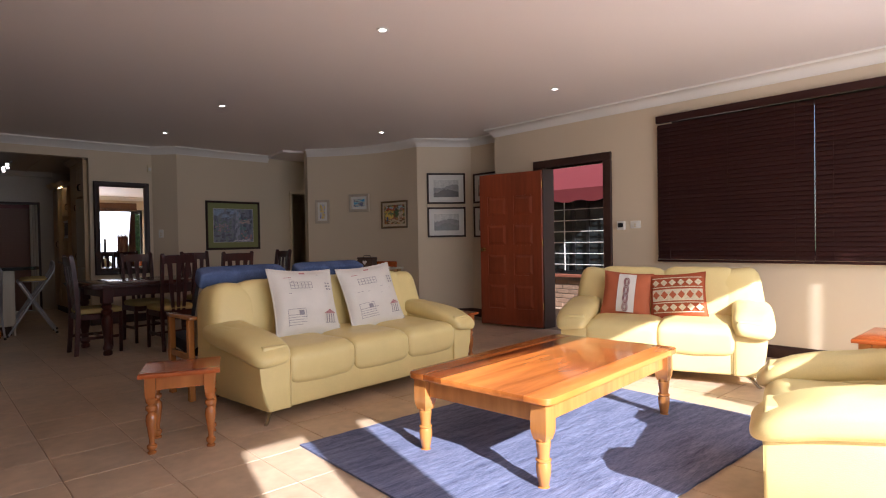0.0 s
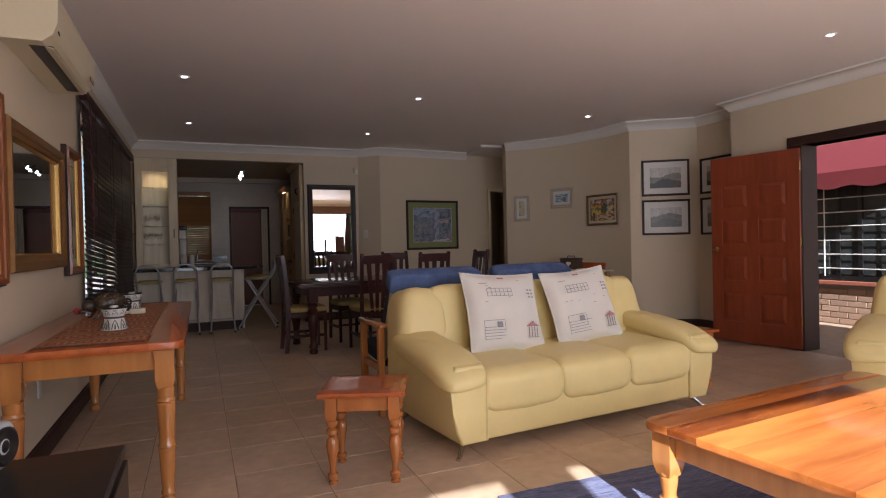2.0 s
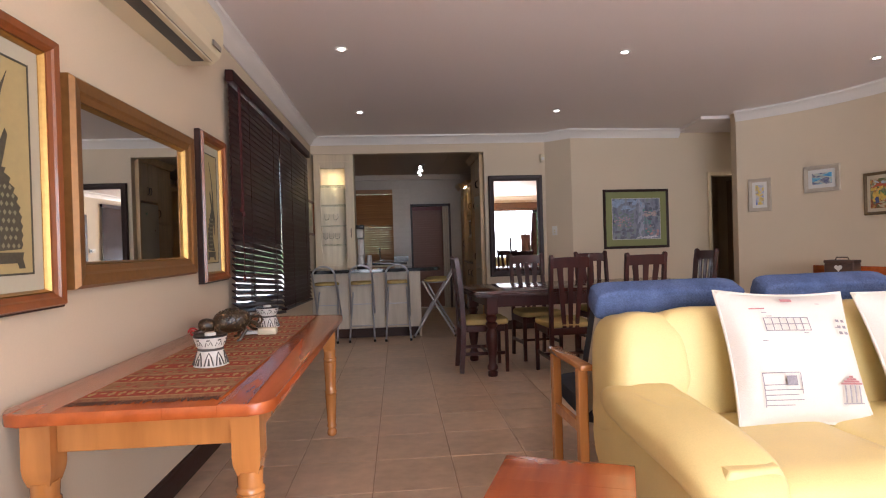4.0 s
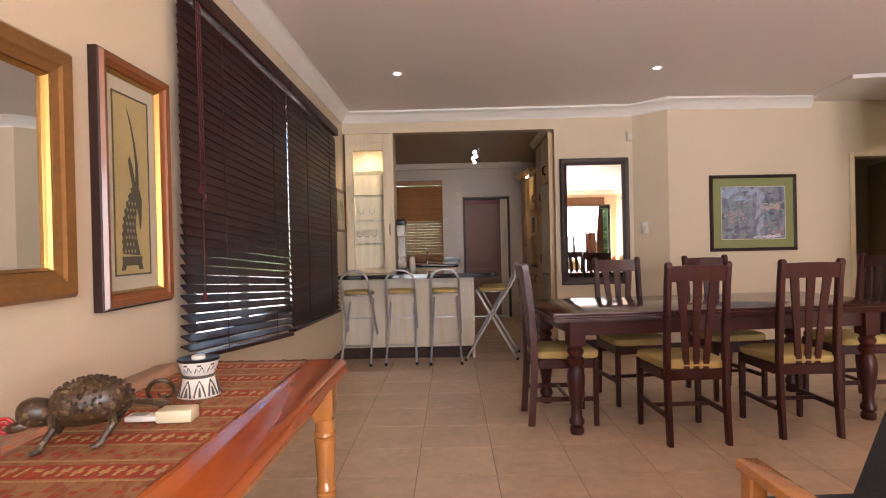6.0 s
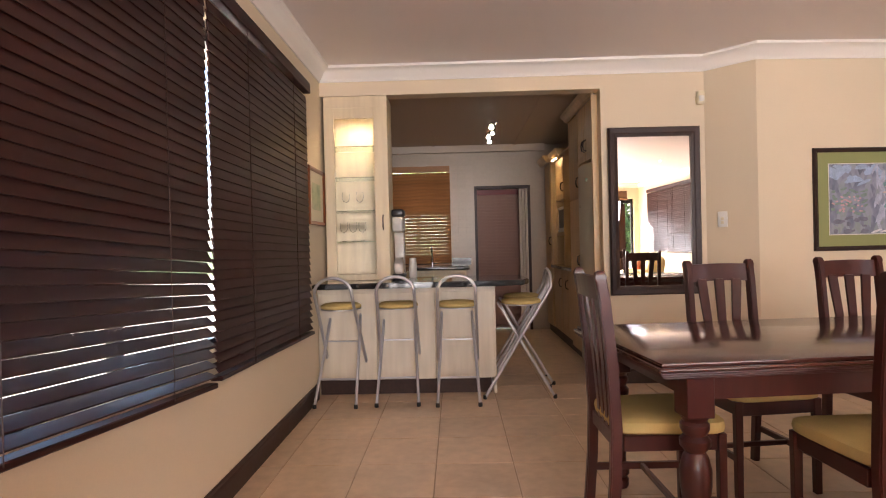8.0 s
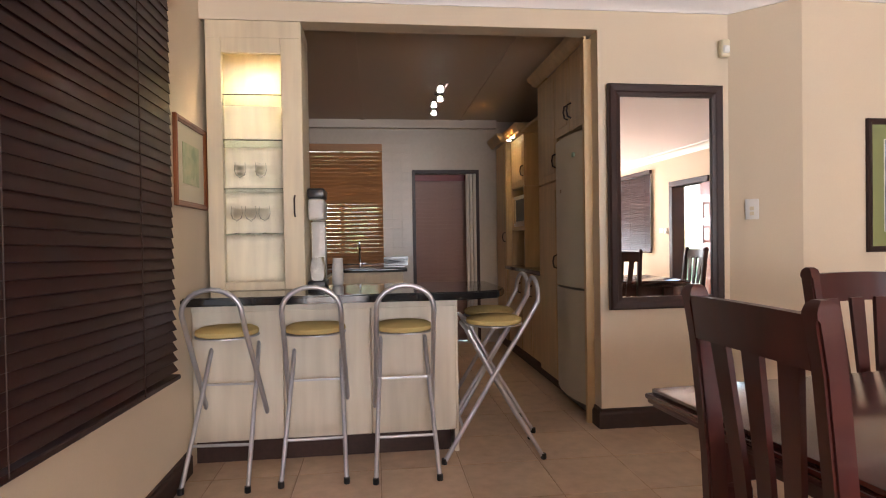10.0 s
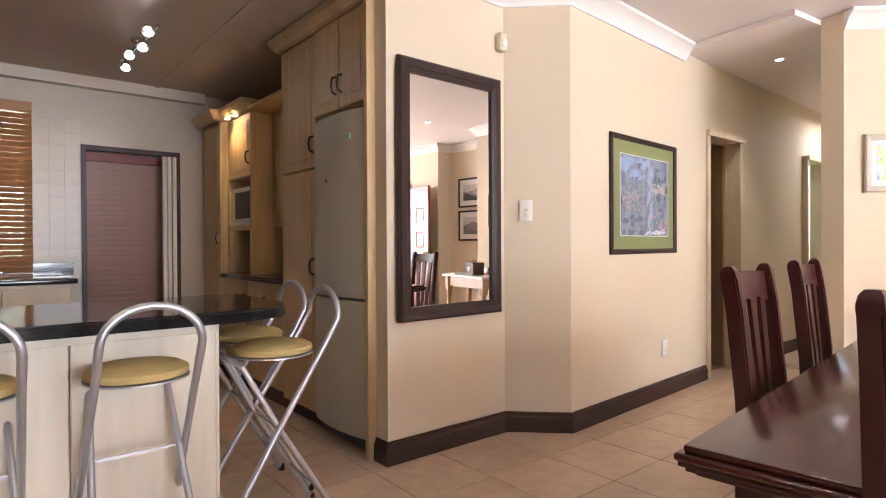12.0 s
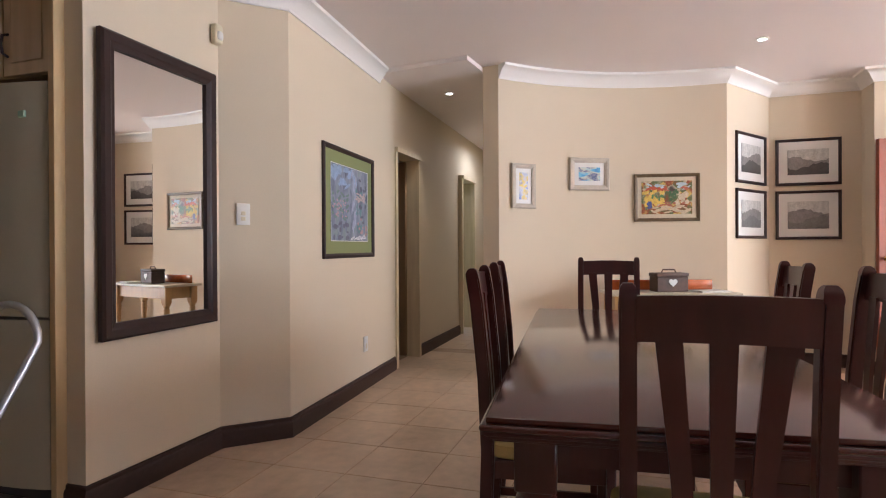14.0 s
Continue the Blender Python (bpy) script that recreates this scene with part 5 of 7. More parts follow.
def holder(x, y, turn):
    t = thing("candle_holder", pose(x, y, 0.7555, 0, 0, turn), "white candle holder with dark carved pattern, on the table runner", "candle holder", "candle holders")
    lower, upper = [(0.061, 0.002), (0.06, 0.008), (0.052, 0.035), (0.044, 0.058)], [(0.043, 0.066), (0.05, 0.076), (0.057, 0.098), (0.058, 0.106)]
    part("body", lathe(B(), [(0.055, 0)] + lower + upper + [(0.05, 0.11)], 32), CERAMIC, t)
    part("waist_ring", lathe(B(), [(0.043, 0.057), (0.0465, 0.059), (0.0465, 0.064), (0.043, 0.067)], 28), CARVED, t)
    part("rim", lathe(B(), [(0.054, 0.1065), (0.06, 0.107), (0.061, 0.112), (0.058, 0.115), (0.04, 0.1105), (0.03, 0.1105)], 32), BLACKP, t, "dark metal rim and tray")
    bm = B()

    def on(prof, u, ang):
        (r0, z0), (r1, z1) = prof[0], prof[-1]
        r, z = r0 + (r1 - r0) * u + 0.0012, z0 + (z1 - z0) * u
        return (r * math.cos(ang), r * math.sin(ang), z)
    n = 9
    for k in range(n):
        a = 2 * math.pi * k / n
        w = math.pi / n
        tube(bm, [on(lower, 0.08, a - 0.75 * w), on(lower, 0.6, a - 0.45 * w), on(lower, 0.9, a), on(lower, 0.6, a + 0.45 * w), on(lower, 0.08, a + 0.75 * w)], 0.0026, 5)
        tube(bm, [on(lower, 0.1, a), on(lower, 0.55, a)], [0.0048, 0.0022], 6)
        tube(bm, [on(upper, 0.25, a - 0.7 * w), on(upper, 0.6, a - 0.4 * w), on(upper, 0.35, a), on(upper, 0.7, a + 0.4 * w), on(upper, 0.3, a + 0.8 * w)], 0.0026, 5)
        tube(bm, [on(upper, 0.8, a - 0.3 * w), on(upper, 0.82, a + 0.3 * w)], 0.0026, 5)
    part("carved_pattern", bm, CARVED, t, "dark carved leaf pattern")
    part("candle", lathe(B(), [(0.02, 0.1106), (0.02, 0.12), (0.016, 0.122), (0.004, 0.121)], 20), mat("wax", (0.75, 0.72, 0.66), 0.5), t)


holder(0.487, 4.30, 0)
holder(0.471, 5.30, 15)

# beaded wire lizard
t = thing("beaded_animal", pose(0.36, 4.9, 0.7555, 0, 0, 20), "beaded wire lizard figurine with a curled tail", "figurine")
BEAD = art("dark_beads", [(0.012, 0.009, 0.006), (0.07, 0.035, 0.015), (0.03, 0.02, 0.01), (0.22, 0.15, 0.08)], 60, 0.8, 0.35)
bm = B()
soft(bm, 0.16, 0.1, 0.1, 0.85, 30, 18, pose(0.035, 0, 0.032, 0, -6), 0.004, 1, 0.9)
soft(bm, 0.075, 0.06, 0.06, 0.85, 20, 12, pose(-0.075, 0, 0.04, 0, 6), 0.003, 2, 0.8)
soft(bm, 0.05, 0.045, 0.022, 0.8, 16, 8, pose(-0.1, 0, 0.034, 0, -14), 0.001, 3, 0.7)
for x, s in ((-0.035, -1), (-0.035, 1), (0.075, -1), (0.075, 1)):
    tube(bm, [(x, s * 0.03, 0.06), (x + 0.01, s * 0.062, 0.045), (x - 0.015, s * 0.068, 0.008), (x - 0.03, s * 0.072, 0.004)], [0.011, 0.009, 0.007, 0.005], 8)
beads = random.Random(15)
for k in range(260):
    a, b = beads.uniform(0, 6.28), beads.uniform(-0.4, 1.5)
    p = Vector((0.035 + 0.081 * math.cos(a) * math.cos(b), 0.051 * math.sin(a) * math.cos(b), 0.083 + 0.051 * math.sin(b)))
    bmesh.ops.create_icosphere(bm, subdivisions=1, radius=beads.uniform(0.003, 0.005), matrix=Matrix.Translation(p))
part("beaded_body", bm, BEAD, t)
bm = B()
tail = [(0.105, 0.0, 0.075), (0.135, 0.03, 0.062), (0.155, 0.075, 0.045), (0.165, 0.12, 0.035)]
tail += [(0.155 - 0.042 * math.sin(a) * (1 - k / 30), 0.16 + 0.02 * math.cos(a), 0.055 - 0.042 * math.cos(a) * (1 - k / 30)) for k, a in enumerate([-0.3 + 0.42 * q for q in range(19)])]
tube(bm, tail, [0.008 - 0.005 * k / len(tail) for k in range(len(tail))], 8)
part("tail", bm, BEAD, t)
bm = B()
tube(bm, [(-0.128 - 0.02 * math.cos(a) * (1 - k / 26), 0, 0.045 + 0.02 * math.sin(a) * (1 - k / 26)) for k, a in enumerate([0.5 * q for q in range(20)])], 0.0038, 6)
part("curled_tongue", bm, mat("red_bead", (0.4, 0.02, 0.02), 0.35), t, "red curled tongue")
t.scale = (1.06, 1.06, 1.1)

t = thing("remote_control", pose(0.485, 5.05, 0.7555, 0, 0, 4), "white remote control in its thick holder, on the runner", "remote control")
part("body", box(B(), -0.085, 0.01, -0.022, 0.022, 0.004, 0.018, 0.004, 2), WPLASTIC, t)
part("holder", box(B(), -0.005, 0.085, -0.03, 0.03, 0, 0.032, 0.005, 2), PLASTIC, t)
part("screen", box(B(), -0.075, -0.035, -0.015, 0.015, 0.018, 0.0195, 0.001), mat("grey_screen", (0.35, 0.36, 0.33), 0.3), t)
for k in range(4):
    part("button", box(B(), -0.03 + 0.012 * (k // 2), -0.022 + 0.012 * (k // 2), -0.013 + 0.015 * (k % 2), -0.003 + 0.015 * (k % 2), 0.018, 0.0202, 0.001), PLASTIC, t)

# low black cabinet and the silver radio on it
t = thing("low_cabinet", pose(0.36, 2.79, 0), "low black media cabinet against the wall", "cabinet")
part("body", box(B(), -0.28, 0.28, -0.42, 0.36, 0.06, 0.47, 0.004), BLACKP, t, "", False)
part("top", box(B(), -0.29, 0.29, -0.43, 0.37, 0.47, 0.5, 0.004), BLACKP, t, "", False)
part("plinth", box(B(), -0.26, 0.26, -0.4, 0.34, 0, 0.06), BLACKP, t, "", False)
for k in range(2):
    part("door", box(B(), 0.281, 0.298, -0.41 + 0.385 * k, -0.035 + 0.385 * k, 0.08, 0.455, 0.003), BLACKP, t, "", False)
t = thing("radio", pose(0.22, 2.98, 0.501, 0, 0, 72), "silver-grey portable radio on the black cabinet", "radio")
SILV = mat("silver_plastic", (0.55, 0.55, 0.56), 0.35, metal=0.2, var=0.05, scale=10)
part("body", soft(B(), 0.36, 0.2, 0.15, 0.3, 34, 14, None, 0, 0, 0.35), SILV, t)
for s in (-1, 1):
    part("speaker", lathe(B(), [(0.058, 0), (0.058, 0.01), (0.05, 0.014), (0.02, 0.006), (0.012, 0.012)], 24, pose(s * 0.105, -0.092, 0.075, 90)), BLACKP, t)
bm = B()
tube(bm, [(-0.14, 0, 0.12), (-0.13, 0, 0.16), (-0.1, 0, 0.175), (0.1, 0, 0.175), (0.13, 0, 0.16), (0.14, 0, 0.12)], 0.011, 10)
part("handle", bm, SILV, t)
part("dial", lathe(B(), [(0.02, 0), (0.02, 0.02), (0.016, 0.024)], 18, pose(0.17, 0.0, 0.1, 0, 90)), STEEL, t)
part("dial", lathe(B(), [(0.013, 0), (0.013, 0.02), (0.01, 0.024)], 18, pose(0.172, 0.0, 0.05, 0, 90)), STEEL, t)

# ---- dining ----
def big_leg(bm, x, y, h):
    s = 0.05
    box(bm, x - s, x + s, y - s, y + s, h - 0.15, h, 0.004)
    zt = h - 0.15
    prof = [(0.7, 0), (0.8, 0.02), (0.8, 0.07), (0.6, 0.09), (0.85, 0.12), (0.85, 0.16), (0.62, 0.2), (0.6, 0.28), (0.78, 0.4), (0.98, 0.56), (1.0, 0.66), (0.8, 0.74), (0.62, 0.77), (0.95, 0.81), (0.98, 0.85), (0.7, 0.88),
            (0.92, 0.92), (0.92, 0.95), (0.75, 0.97), (0.9, 1.0)]
    lathe(bm, [(0.055 * a, zt * b) for a, b in prof], 20, Matrix.Translation((x, y, 0)))


L, W, TH = 2.29, 0.955, 0.762
t = thing("dining_table", pose(2.928, 7.613, 0, 0, 0, 5.5), "glossy dark mahogany dining table with heavy turned legs", "table")
bm = B()
box(bm, -L / 2 + 0.014, L / 2 - 0.014, -W / 2 + 0.014, W / 2 - 0.014, TH - 0.014, TH, 0.004, 2)
box(bm, -L / 2, L / 2, -W / 2, W / 2, TH - 0.03, TH - 0.0142, 0.007, 3)
part("tabletop", bm, MAHOG_T, t)
bm = B()
for k, (o, z0, z1) in enumerate(((0.006, 0.04, 0.0302), (0.016, 0.05, 0.0402), (0.03, 0.058, 0.0502))):
    box(bm, -L / 2 + o, L / 2 - o, -W / 2 + o, W / 2 - o, TH - z0, TH - z1, 0.0035, 2)
part("moulded_edge", bm, MAHOG, t)
for sy in (-1, 1):
    part("apron", box(B(), -L / 2 + 0.226, L / 2 - 0.226, sy * (W / 2 - 0.11) - 0.012, sy * (W / 2 - 0.11) + 0.012, TH - 0.15, TH - 0.059), MAHOG, t, "", False)
for sx in (-1, 1):
    part("apron", box(B(), sx * (L / 2 - 0.17) - 0.012, sx * (L / 2 - 0.17) + 0.012, -W / 2 + 0.166, W / 2 - 0.166, TH - 0.15, TH - 0.059), MAHOG, t, "", False)
    for sy in (-1, 1):
        bm = B()
        big_leg(bm, sx * (L / 2 - 0.175), sy * (W / 2 - 0.115), TH - 0.059)
        part("leg", bm, MAHOG, t)


def slanted(bm, p, q, w, d, taper=1.0):
    """A board from p to q; w across x, d across y."""
    p, q = Vector(p), Vector(q)
    lo = [bm.verts.new((p.x + a * w / 2, p.y + b * d / 2, p.z)) for a, b in ((-1, -1), (1, -1), (1, 1), (-1, 1))]
    hi = [bm.verts.new((q.x + a * w / 2 * taper, q.y + b * d / 2, q.z)) for a, b in ((-1, -1), (1, -1), (1, 1), (-1, 1))]
    for i in range(4):
        bm.faces.new((lo[i], lo[(i + 1) % 4], hi[(i + 1) % 4], hi[i]))
    bm.faces.new(lo[::-1]), bm.faces.new(hi)
    return bm


def dining_chair(m):
    """A chair that faces +y, with its rear feet on y = 0."""
    t = thing("dining_chair", m, "dark mahogany dining chair with a yellow padded seat", "chair", "dining chairs")
    H = 1.065
    for s in (-1, 1):
        bm = B()
        x = s * 0.172
        pts = [(x, 0, 0), (x, 0.02, 0.25), (x, 0.027, 0.45), (x, 0.016, 0.7), (x, -0.008, 0.95), (x, -0.021, H - 0.035)]
        rings = []
        for i, (a, b, c) in enumerate(pts):
            w = 0.017 if i else 0.015
            d = 0.022
            rings.append([bm.verts.new((a + u * w, b + v * d, c)) for u, v in ((-1, -1), (1, -1), (1, 1), (-1, 1))])
        a, b, c = pts[-1]
        for kw, kd, up in ((0.97, 0.93, 0.016), (0.85, 0.72, 0.028), (0.55, 0.35, 0.035)):
            rings.append([bm.verts.new((a + u * 0.017 * kw, b + v * 0.022 * kd - 0.002, c + up)) for u, v in ((-1, -1), (1, -1), (1, 1), (-1, 1))])
        for p, q in zip(rings, rings[1:]):
            for i in range(4):
                bm.faces.new((p[i], p[(i + 1) % 4], q[(i + 1) % 4], q[i]))
        bm.faces.new(rings[0][::-1]), bm.faces.new(rings[-1])
        bmesh.ops.bevel(bm, geom=[e for e in bm.edges if abs(e.verts[0].co.z - e.verts[1].co.z) > 0.05], offset=0.005, segments=2, affect="EDGES")
        part("rear_leg", bm, MAHOG, t)
        bm = B()
        slanted(bm, (s * 0.19, 0.42, 0), (s * 0.19, 0.42, 0.44), 0.03, 0.03, 1.25)
        bmesh.ops.bevel(bm, geom=list(bm.edges), offset=0.003, segments=1, affect="EDGES")
        part("front_leg", bm, MAHOG, t)
        part("side_stretcher", box(B(), s * 0.185 - 0.01, s * 0.185 + 0.01, 0.035, 0.405, 0.16, 0.19, 0.003), MAHOG, t, "", False)
        part("side_rail", box(B(), s * 0.185 - 0.012, s * 0.185 + 0.012, 0.05, 0.405, 0.375, 0.435, 0.003), MAHOG, t, "", False)
    part("front_rail", box(B(), -0.175, 0.175, 0.41, 0.432, 0.375, 0.435, 0.003), MAHOG, t, "", False)
    part("rear_rail", box(B(), -0.162, 0.162, 0.02, 0.042, 0.375, 0.435, 0.003), MAHOG, t, "", False)
    part("cross_stretcher", box(B(), -0.175, 0.175, 0.23, 0.25, 0.165, 0.188, 0.003), MAHOG, t, "", False)
    # crest rail, slightly arched
    bm = B()
    n = 10
    fr, bk = [], []
    for i in range(n + 1):
        u = 2 * i / n - 1
        x = u * 0.158
        zt, zb = 1.045 - 0.004 * u * u, 0.955 - 0.004 * u * u
        y = -0.018 - 0.012 * (1 - u * u)
        fr.append((bm.verts.new((x, y + 0.01, zb)), bm.verts.new((x, y - 0.002, zt))))
        bk.append((bm.verts.new((x, y - 0.012, zb)), bm.verts.new((x, y - 0.024, zt))))
    for i in range(n):
        bm.faces.new((fr[i][0], fr[i + 1][0], fr[i + 1][1], fr[i][1]))
        bm.faces.new((bk[i][0], bk[i + 1][0], bk[i + 1][1], bk[i][1]))
        bm.faces.new((fr[i][1], fr[i + 1][1], bk[i + 1][1], bk[i][1]))
        bm.faces.new((fr[i][0], fr[i + 1][0], bk[i + 1][0], bk[i][0]))
    bm.faces.new((fr[0][0], fr[0][1], bk[0][1], bk[0][0])), bm.faces.new((fr[n][0], fr[n][1], bk[n][1], bk[n][0]))
    part("crest_rail", bm, MAHOG, t)
    # three splats, the outer two fanning out
    for x0, x1 in ((-0.055, -0.098), (0.0, 0.0), (0.055, 0.098)):
        bm = B()
        slanted(bm, (x0, 0.03, 0.43), (x0 + (x1 - x0) * 0.45, 0.012, 0.7), 0.034, 0.012, 1.2)
        slanted(bm, (x0 + (x1 - x0) * 0.45, 0.012, 0.7), (x1, -0.016, 0.965), 0.041, 0.012, 1.25)
        part("splat", bm, MAHOG, t, "", False)
    bm = B()
    soft(bm, 0.43, 0.43, 0.075, 0.28, 34, 12, pose(0, 0.235, 0.425), 0.002, 4, 0.5)
    for v in bm.verts:
        k = (v.co.y - 0.02) / 0.43
        v.co.x *= 0.9 + 0.12 * k
    part("seat", bm, SEAT, t, "yellow padded seat")
    return t


ch = dining_chair(rot(2.65, 6.91, 2))
for x, y, a in ((3.35, 7.0, 1), (2.557, 8.16, 187), (3.30, 8.255, 187), (1.735, 7.495, -89), (4.33, 7.785, 92)):
    copy_thing(ch, rot(x, y, a))

# side table by the curved wall
t = pine_table("hall_table", rot(5.50, 7.36, -74), 1.0, 0.42, 0.77, "cream and pine side table with turned legs by the curved wall", "table", 2, (0.035, 0.14, 0.03), mat("cream_painted_top", (0.55, 0.49, 0.38), 0.4, var=0.1, scale=5), 0.025, 0.03, 0.12, mat("light_pine", (0.42, 0.25, 0.1), 0.4, var=0.2, scale=4, fine=25, stretch=(1, 1, 0.15)))
hm = rot(5.50, 7.36, -74, 0.7705)
t = thing("wooden_box", hm @ pose(0.0, -0.02, 0, 0, 0, 8), "dark wooden box with a pale heart", "box")
WEN = mat("worn_dark_wood", (0.09, 0.05, 0.035), 0.6, var=0.3, scale=9, fine=40)
part("body", box(B(), -0.13, 0.13, -0.07, 0.07, 0, 0.12, 0.006), WEN, t, "", False)
part("lid", box(B(), -0.135, 0.135, -0.075, 0.075, 0.12, 0.15, 0.008, 2), WEN, t)
bm = B()
heart = [(0.035 * (16 * math.sin(a) ** 3) / 16, 0.035 * (13 * math.cos(a) - 5 * math.cos(2 * a) - 2 * math.cos(3 * a) - math.cos(4 * a)) / 16) for a in [2 * math.pi * k / 28 for k in range(28)]]
a = [bm.verts.new((x, -0.0705, z + 0.075)) for x, z in heart]
b = [bm.verts.new((x, -0.077, z + 0.075)) for x, z in heart]
for i in range(28):
    bm.faces.new((a[i], a[(i + 1) % 28], b[(i + 1) % 28], b[i]))
bm.faces.new(a), bm.faces.new(b)
part("heart", bm, WPLASTIC, t, "pale heart plaque", False)
bm = B()
tube(bm, [(-0.06, 0, 0.15), (-0.05, 0, 0.175), (0.05, 0, 0.175), (0.06, 0, 0.15)], 0.006, 8)
part("handle", bm, WEN, t)
t = thing("wooden_rail", hm @ pose(0, 0.15, 0), "red-brown wooden back rail on the side table", "rail")
bm = B()
box(bm, -0.42, 0.42, -0.012, 0.012, 0, 0.085, 0.01, 3)
part("board", bm, PINE_RED, t)
t = thing("papers", hm @ pose(0.3, -0.08, 0, 0, 0, 12), "white papers lying on the side table", "papers")
part("sheet", box(B(), -0.12, 0.12, -0.08, 0.08, 0, 0.012, 0.002), WHITEBOARD, t, "", False)

# ---- kitchen ----
CT = 0.9
t = thing("breakfast_counter", pose(0, 0, 0), "limewashed timber breakfast counter with a dark plinth", "counter")
part("plinth", box(B(), LW + 0.002, 1.43, 9.68, 10.08, 0, 0.125), SKIRT, t, "", False)
for k in range(3):
    a, b = LW + 0.004 + k * 0.465, LW + 0.001 + (k + 1) * 0.465
    part("front_panel", box(B(), a, b, 9.63, 9.66, 0.125, CT - 0.045, 0.004), LIMED, t, "", False)
part("body", box(B(), LW + 0.002, 1.445, 9.66, 10.1, 0.125, CT - 0.045), LIMED, t, "", False)
part("top_rail", box(B(), LW + 0.002, 1.46, 9.622, 9.63, CT - 0.09, CT - 0.045, 0.002), LIMED, t, "", False)
part("end_panel", box(B(), 1.445, 1.47, 9.64, 10.1, 0.0, CT - 0.045, 0.003), LIMED, t, "", False)
bm = B()
prism(bm, [(LW + 0.003, 9.46), (1.52, 9.46), (1.68, 9.52), (1.74, 9.66), (1.74, 10.22), (LW + 0.003, 10.22)], CT - 0.043, CT)
bmesh.ops.bevel(bm, geom=[e for e in bm.edges if abs(e.verts[0].co.z - e.verts[1].co.z) < 1e-5], offset=0.008, segments=3, affect="EDGES")
solo("granite_worktop", bm, GRANITE, "polished black granite worktop on the breakfast counter", "worktop")

# glass display cabinet standing on the counter
t = thing("display_cabinet", pose(0.09, 9.90, CT + 0.001), "tall cream glass-fronted display cabinet, lit inside", "cabinet")
w, d, h = 0.53, 0.30, 1.50
part("back", box(B(), 0.02, w - 0.02, d - 0.015, d, 0.02, h - 0.06), CREAM, t, "", False)
part("side", box(B(), 0, 0.02, 0, d, 0, h - 0.06), CREAM, t, "", False)
part("side", box(B(), w - 0.02, w, 0.0, d, 0, h - 0.06), CREAM, t, "", False)
part("bottom", box(B(), 0.02, w - 0.02, 0, d - 0.015, 0, 0.03), CREAM, t, "", False)
part("top", box(B(), 0, w, 0, d, h - 0.06, h - 0.03), CREAM, t, "", False)
bm = B()
box(bm, 0.0, 0.085, -0.022, -0.001, 0.0, h - 0.06, 0.003)
box(bm, w - 0.115, w, -0.022, -0.001, 0.0, h - 0.06, 0.003)
box(bm, 0.085, w - 0.115, -0.022, -0.001, 0.0, 0.05, 0.003)
box(bm, 0.085, w - 0.115, -0.022, -0.001, h - 0.15, h - 0.06, 0.003)
dr = part("door", bm, CREAM, t, "", False)
g = part("door_glass", box(B(), 0.08, w - 0.11, -0.013, -0.010, 0.045, h - 0.145), PANE, dr, "", False)
g.visible_shadow = False
bm = B()
tube(bm, [(w - 0.05, -0.022, 0.42), (w - 0.05, -0.045, 0.44), (w - 0.05, -0.045, 0.52), (w - 0.05, -0.022, 0.54)], 0.005, 8)
part("handle", bm, FRAMEDK, dr)
for z in (0.32, 0.58, 0.86, 1.12):
    g = part("glass_shelf", box(B(), 0.021, w - 0.021, 0.01, d - 0.02, z, z + 0.006), glassy("shelf_glass", (0.8, 0.95, 0.88)) if z == 0.32 else bpy.data.materials["shelf_glass"], t, "", False)
bm = B()
sweep(bm, [(0.0, d), (0.0, -0.02), (w, -0.02), (w, d)][::-1], [(0, h - 0.06), (0.018, h - 0.055), (0.022, h - 0.03), (0.05, h + 0.0), (0.075, h + 0.02), (0.08, h + 0.035), (0, h + 0.035)])
box(bm, 0.004, w - 0.004, -0.016, d - 0.004, h - 0.027, h + 0.031)
part("crown_moulding", bm, CREAM, t, "", False)
part("cabinet_lamp", lathe(B(), [(0.03, 0), (0.03, -0.006), (0.02, -0.008)], 16, pose(w / 2, 0.12, h - 0.0605)), LAMP_W, t)
spot("cabinet_light", (0.09 + w / 2, 10.02, CT + h - 0.075), (0.09 + w / 2, 10.06, CT), 1.15, 130, (1, 0.74, 0.38), 0.02)


THIN = glassy("thin_glass", ior=1.14)


def wineglass(x, y, z, inv=False):
    t = thing("wine_glass", pose(x, y, z), "clear wine glass on the cabinet shelf", "glass", "wine glasses")
    p = [(0.03, 0), (0.03, 0.002), (0.004, 0.006), (0.004, 0.075), (0.025, 0.09), (0.034, 0.12), (0.03, 0.165), (0.028, 0.165), (0.032, 0.12), (0.022, 0.094), (0.002, 0.082)]
    part("bowl", lathe(B(), p, 16), THIN, t)


for k in range(3):
    wineglass(0.21 + 0.08 * k, 10.03, CT + 0.001 + 0.326)
for k in range(2):
    wineglass(0.23 + 0.12 * k, 10.05, CT + 0.001 + 0.586)


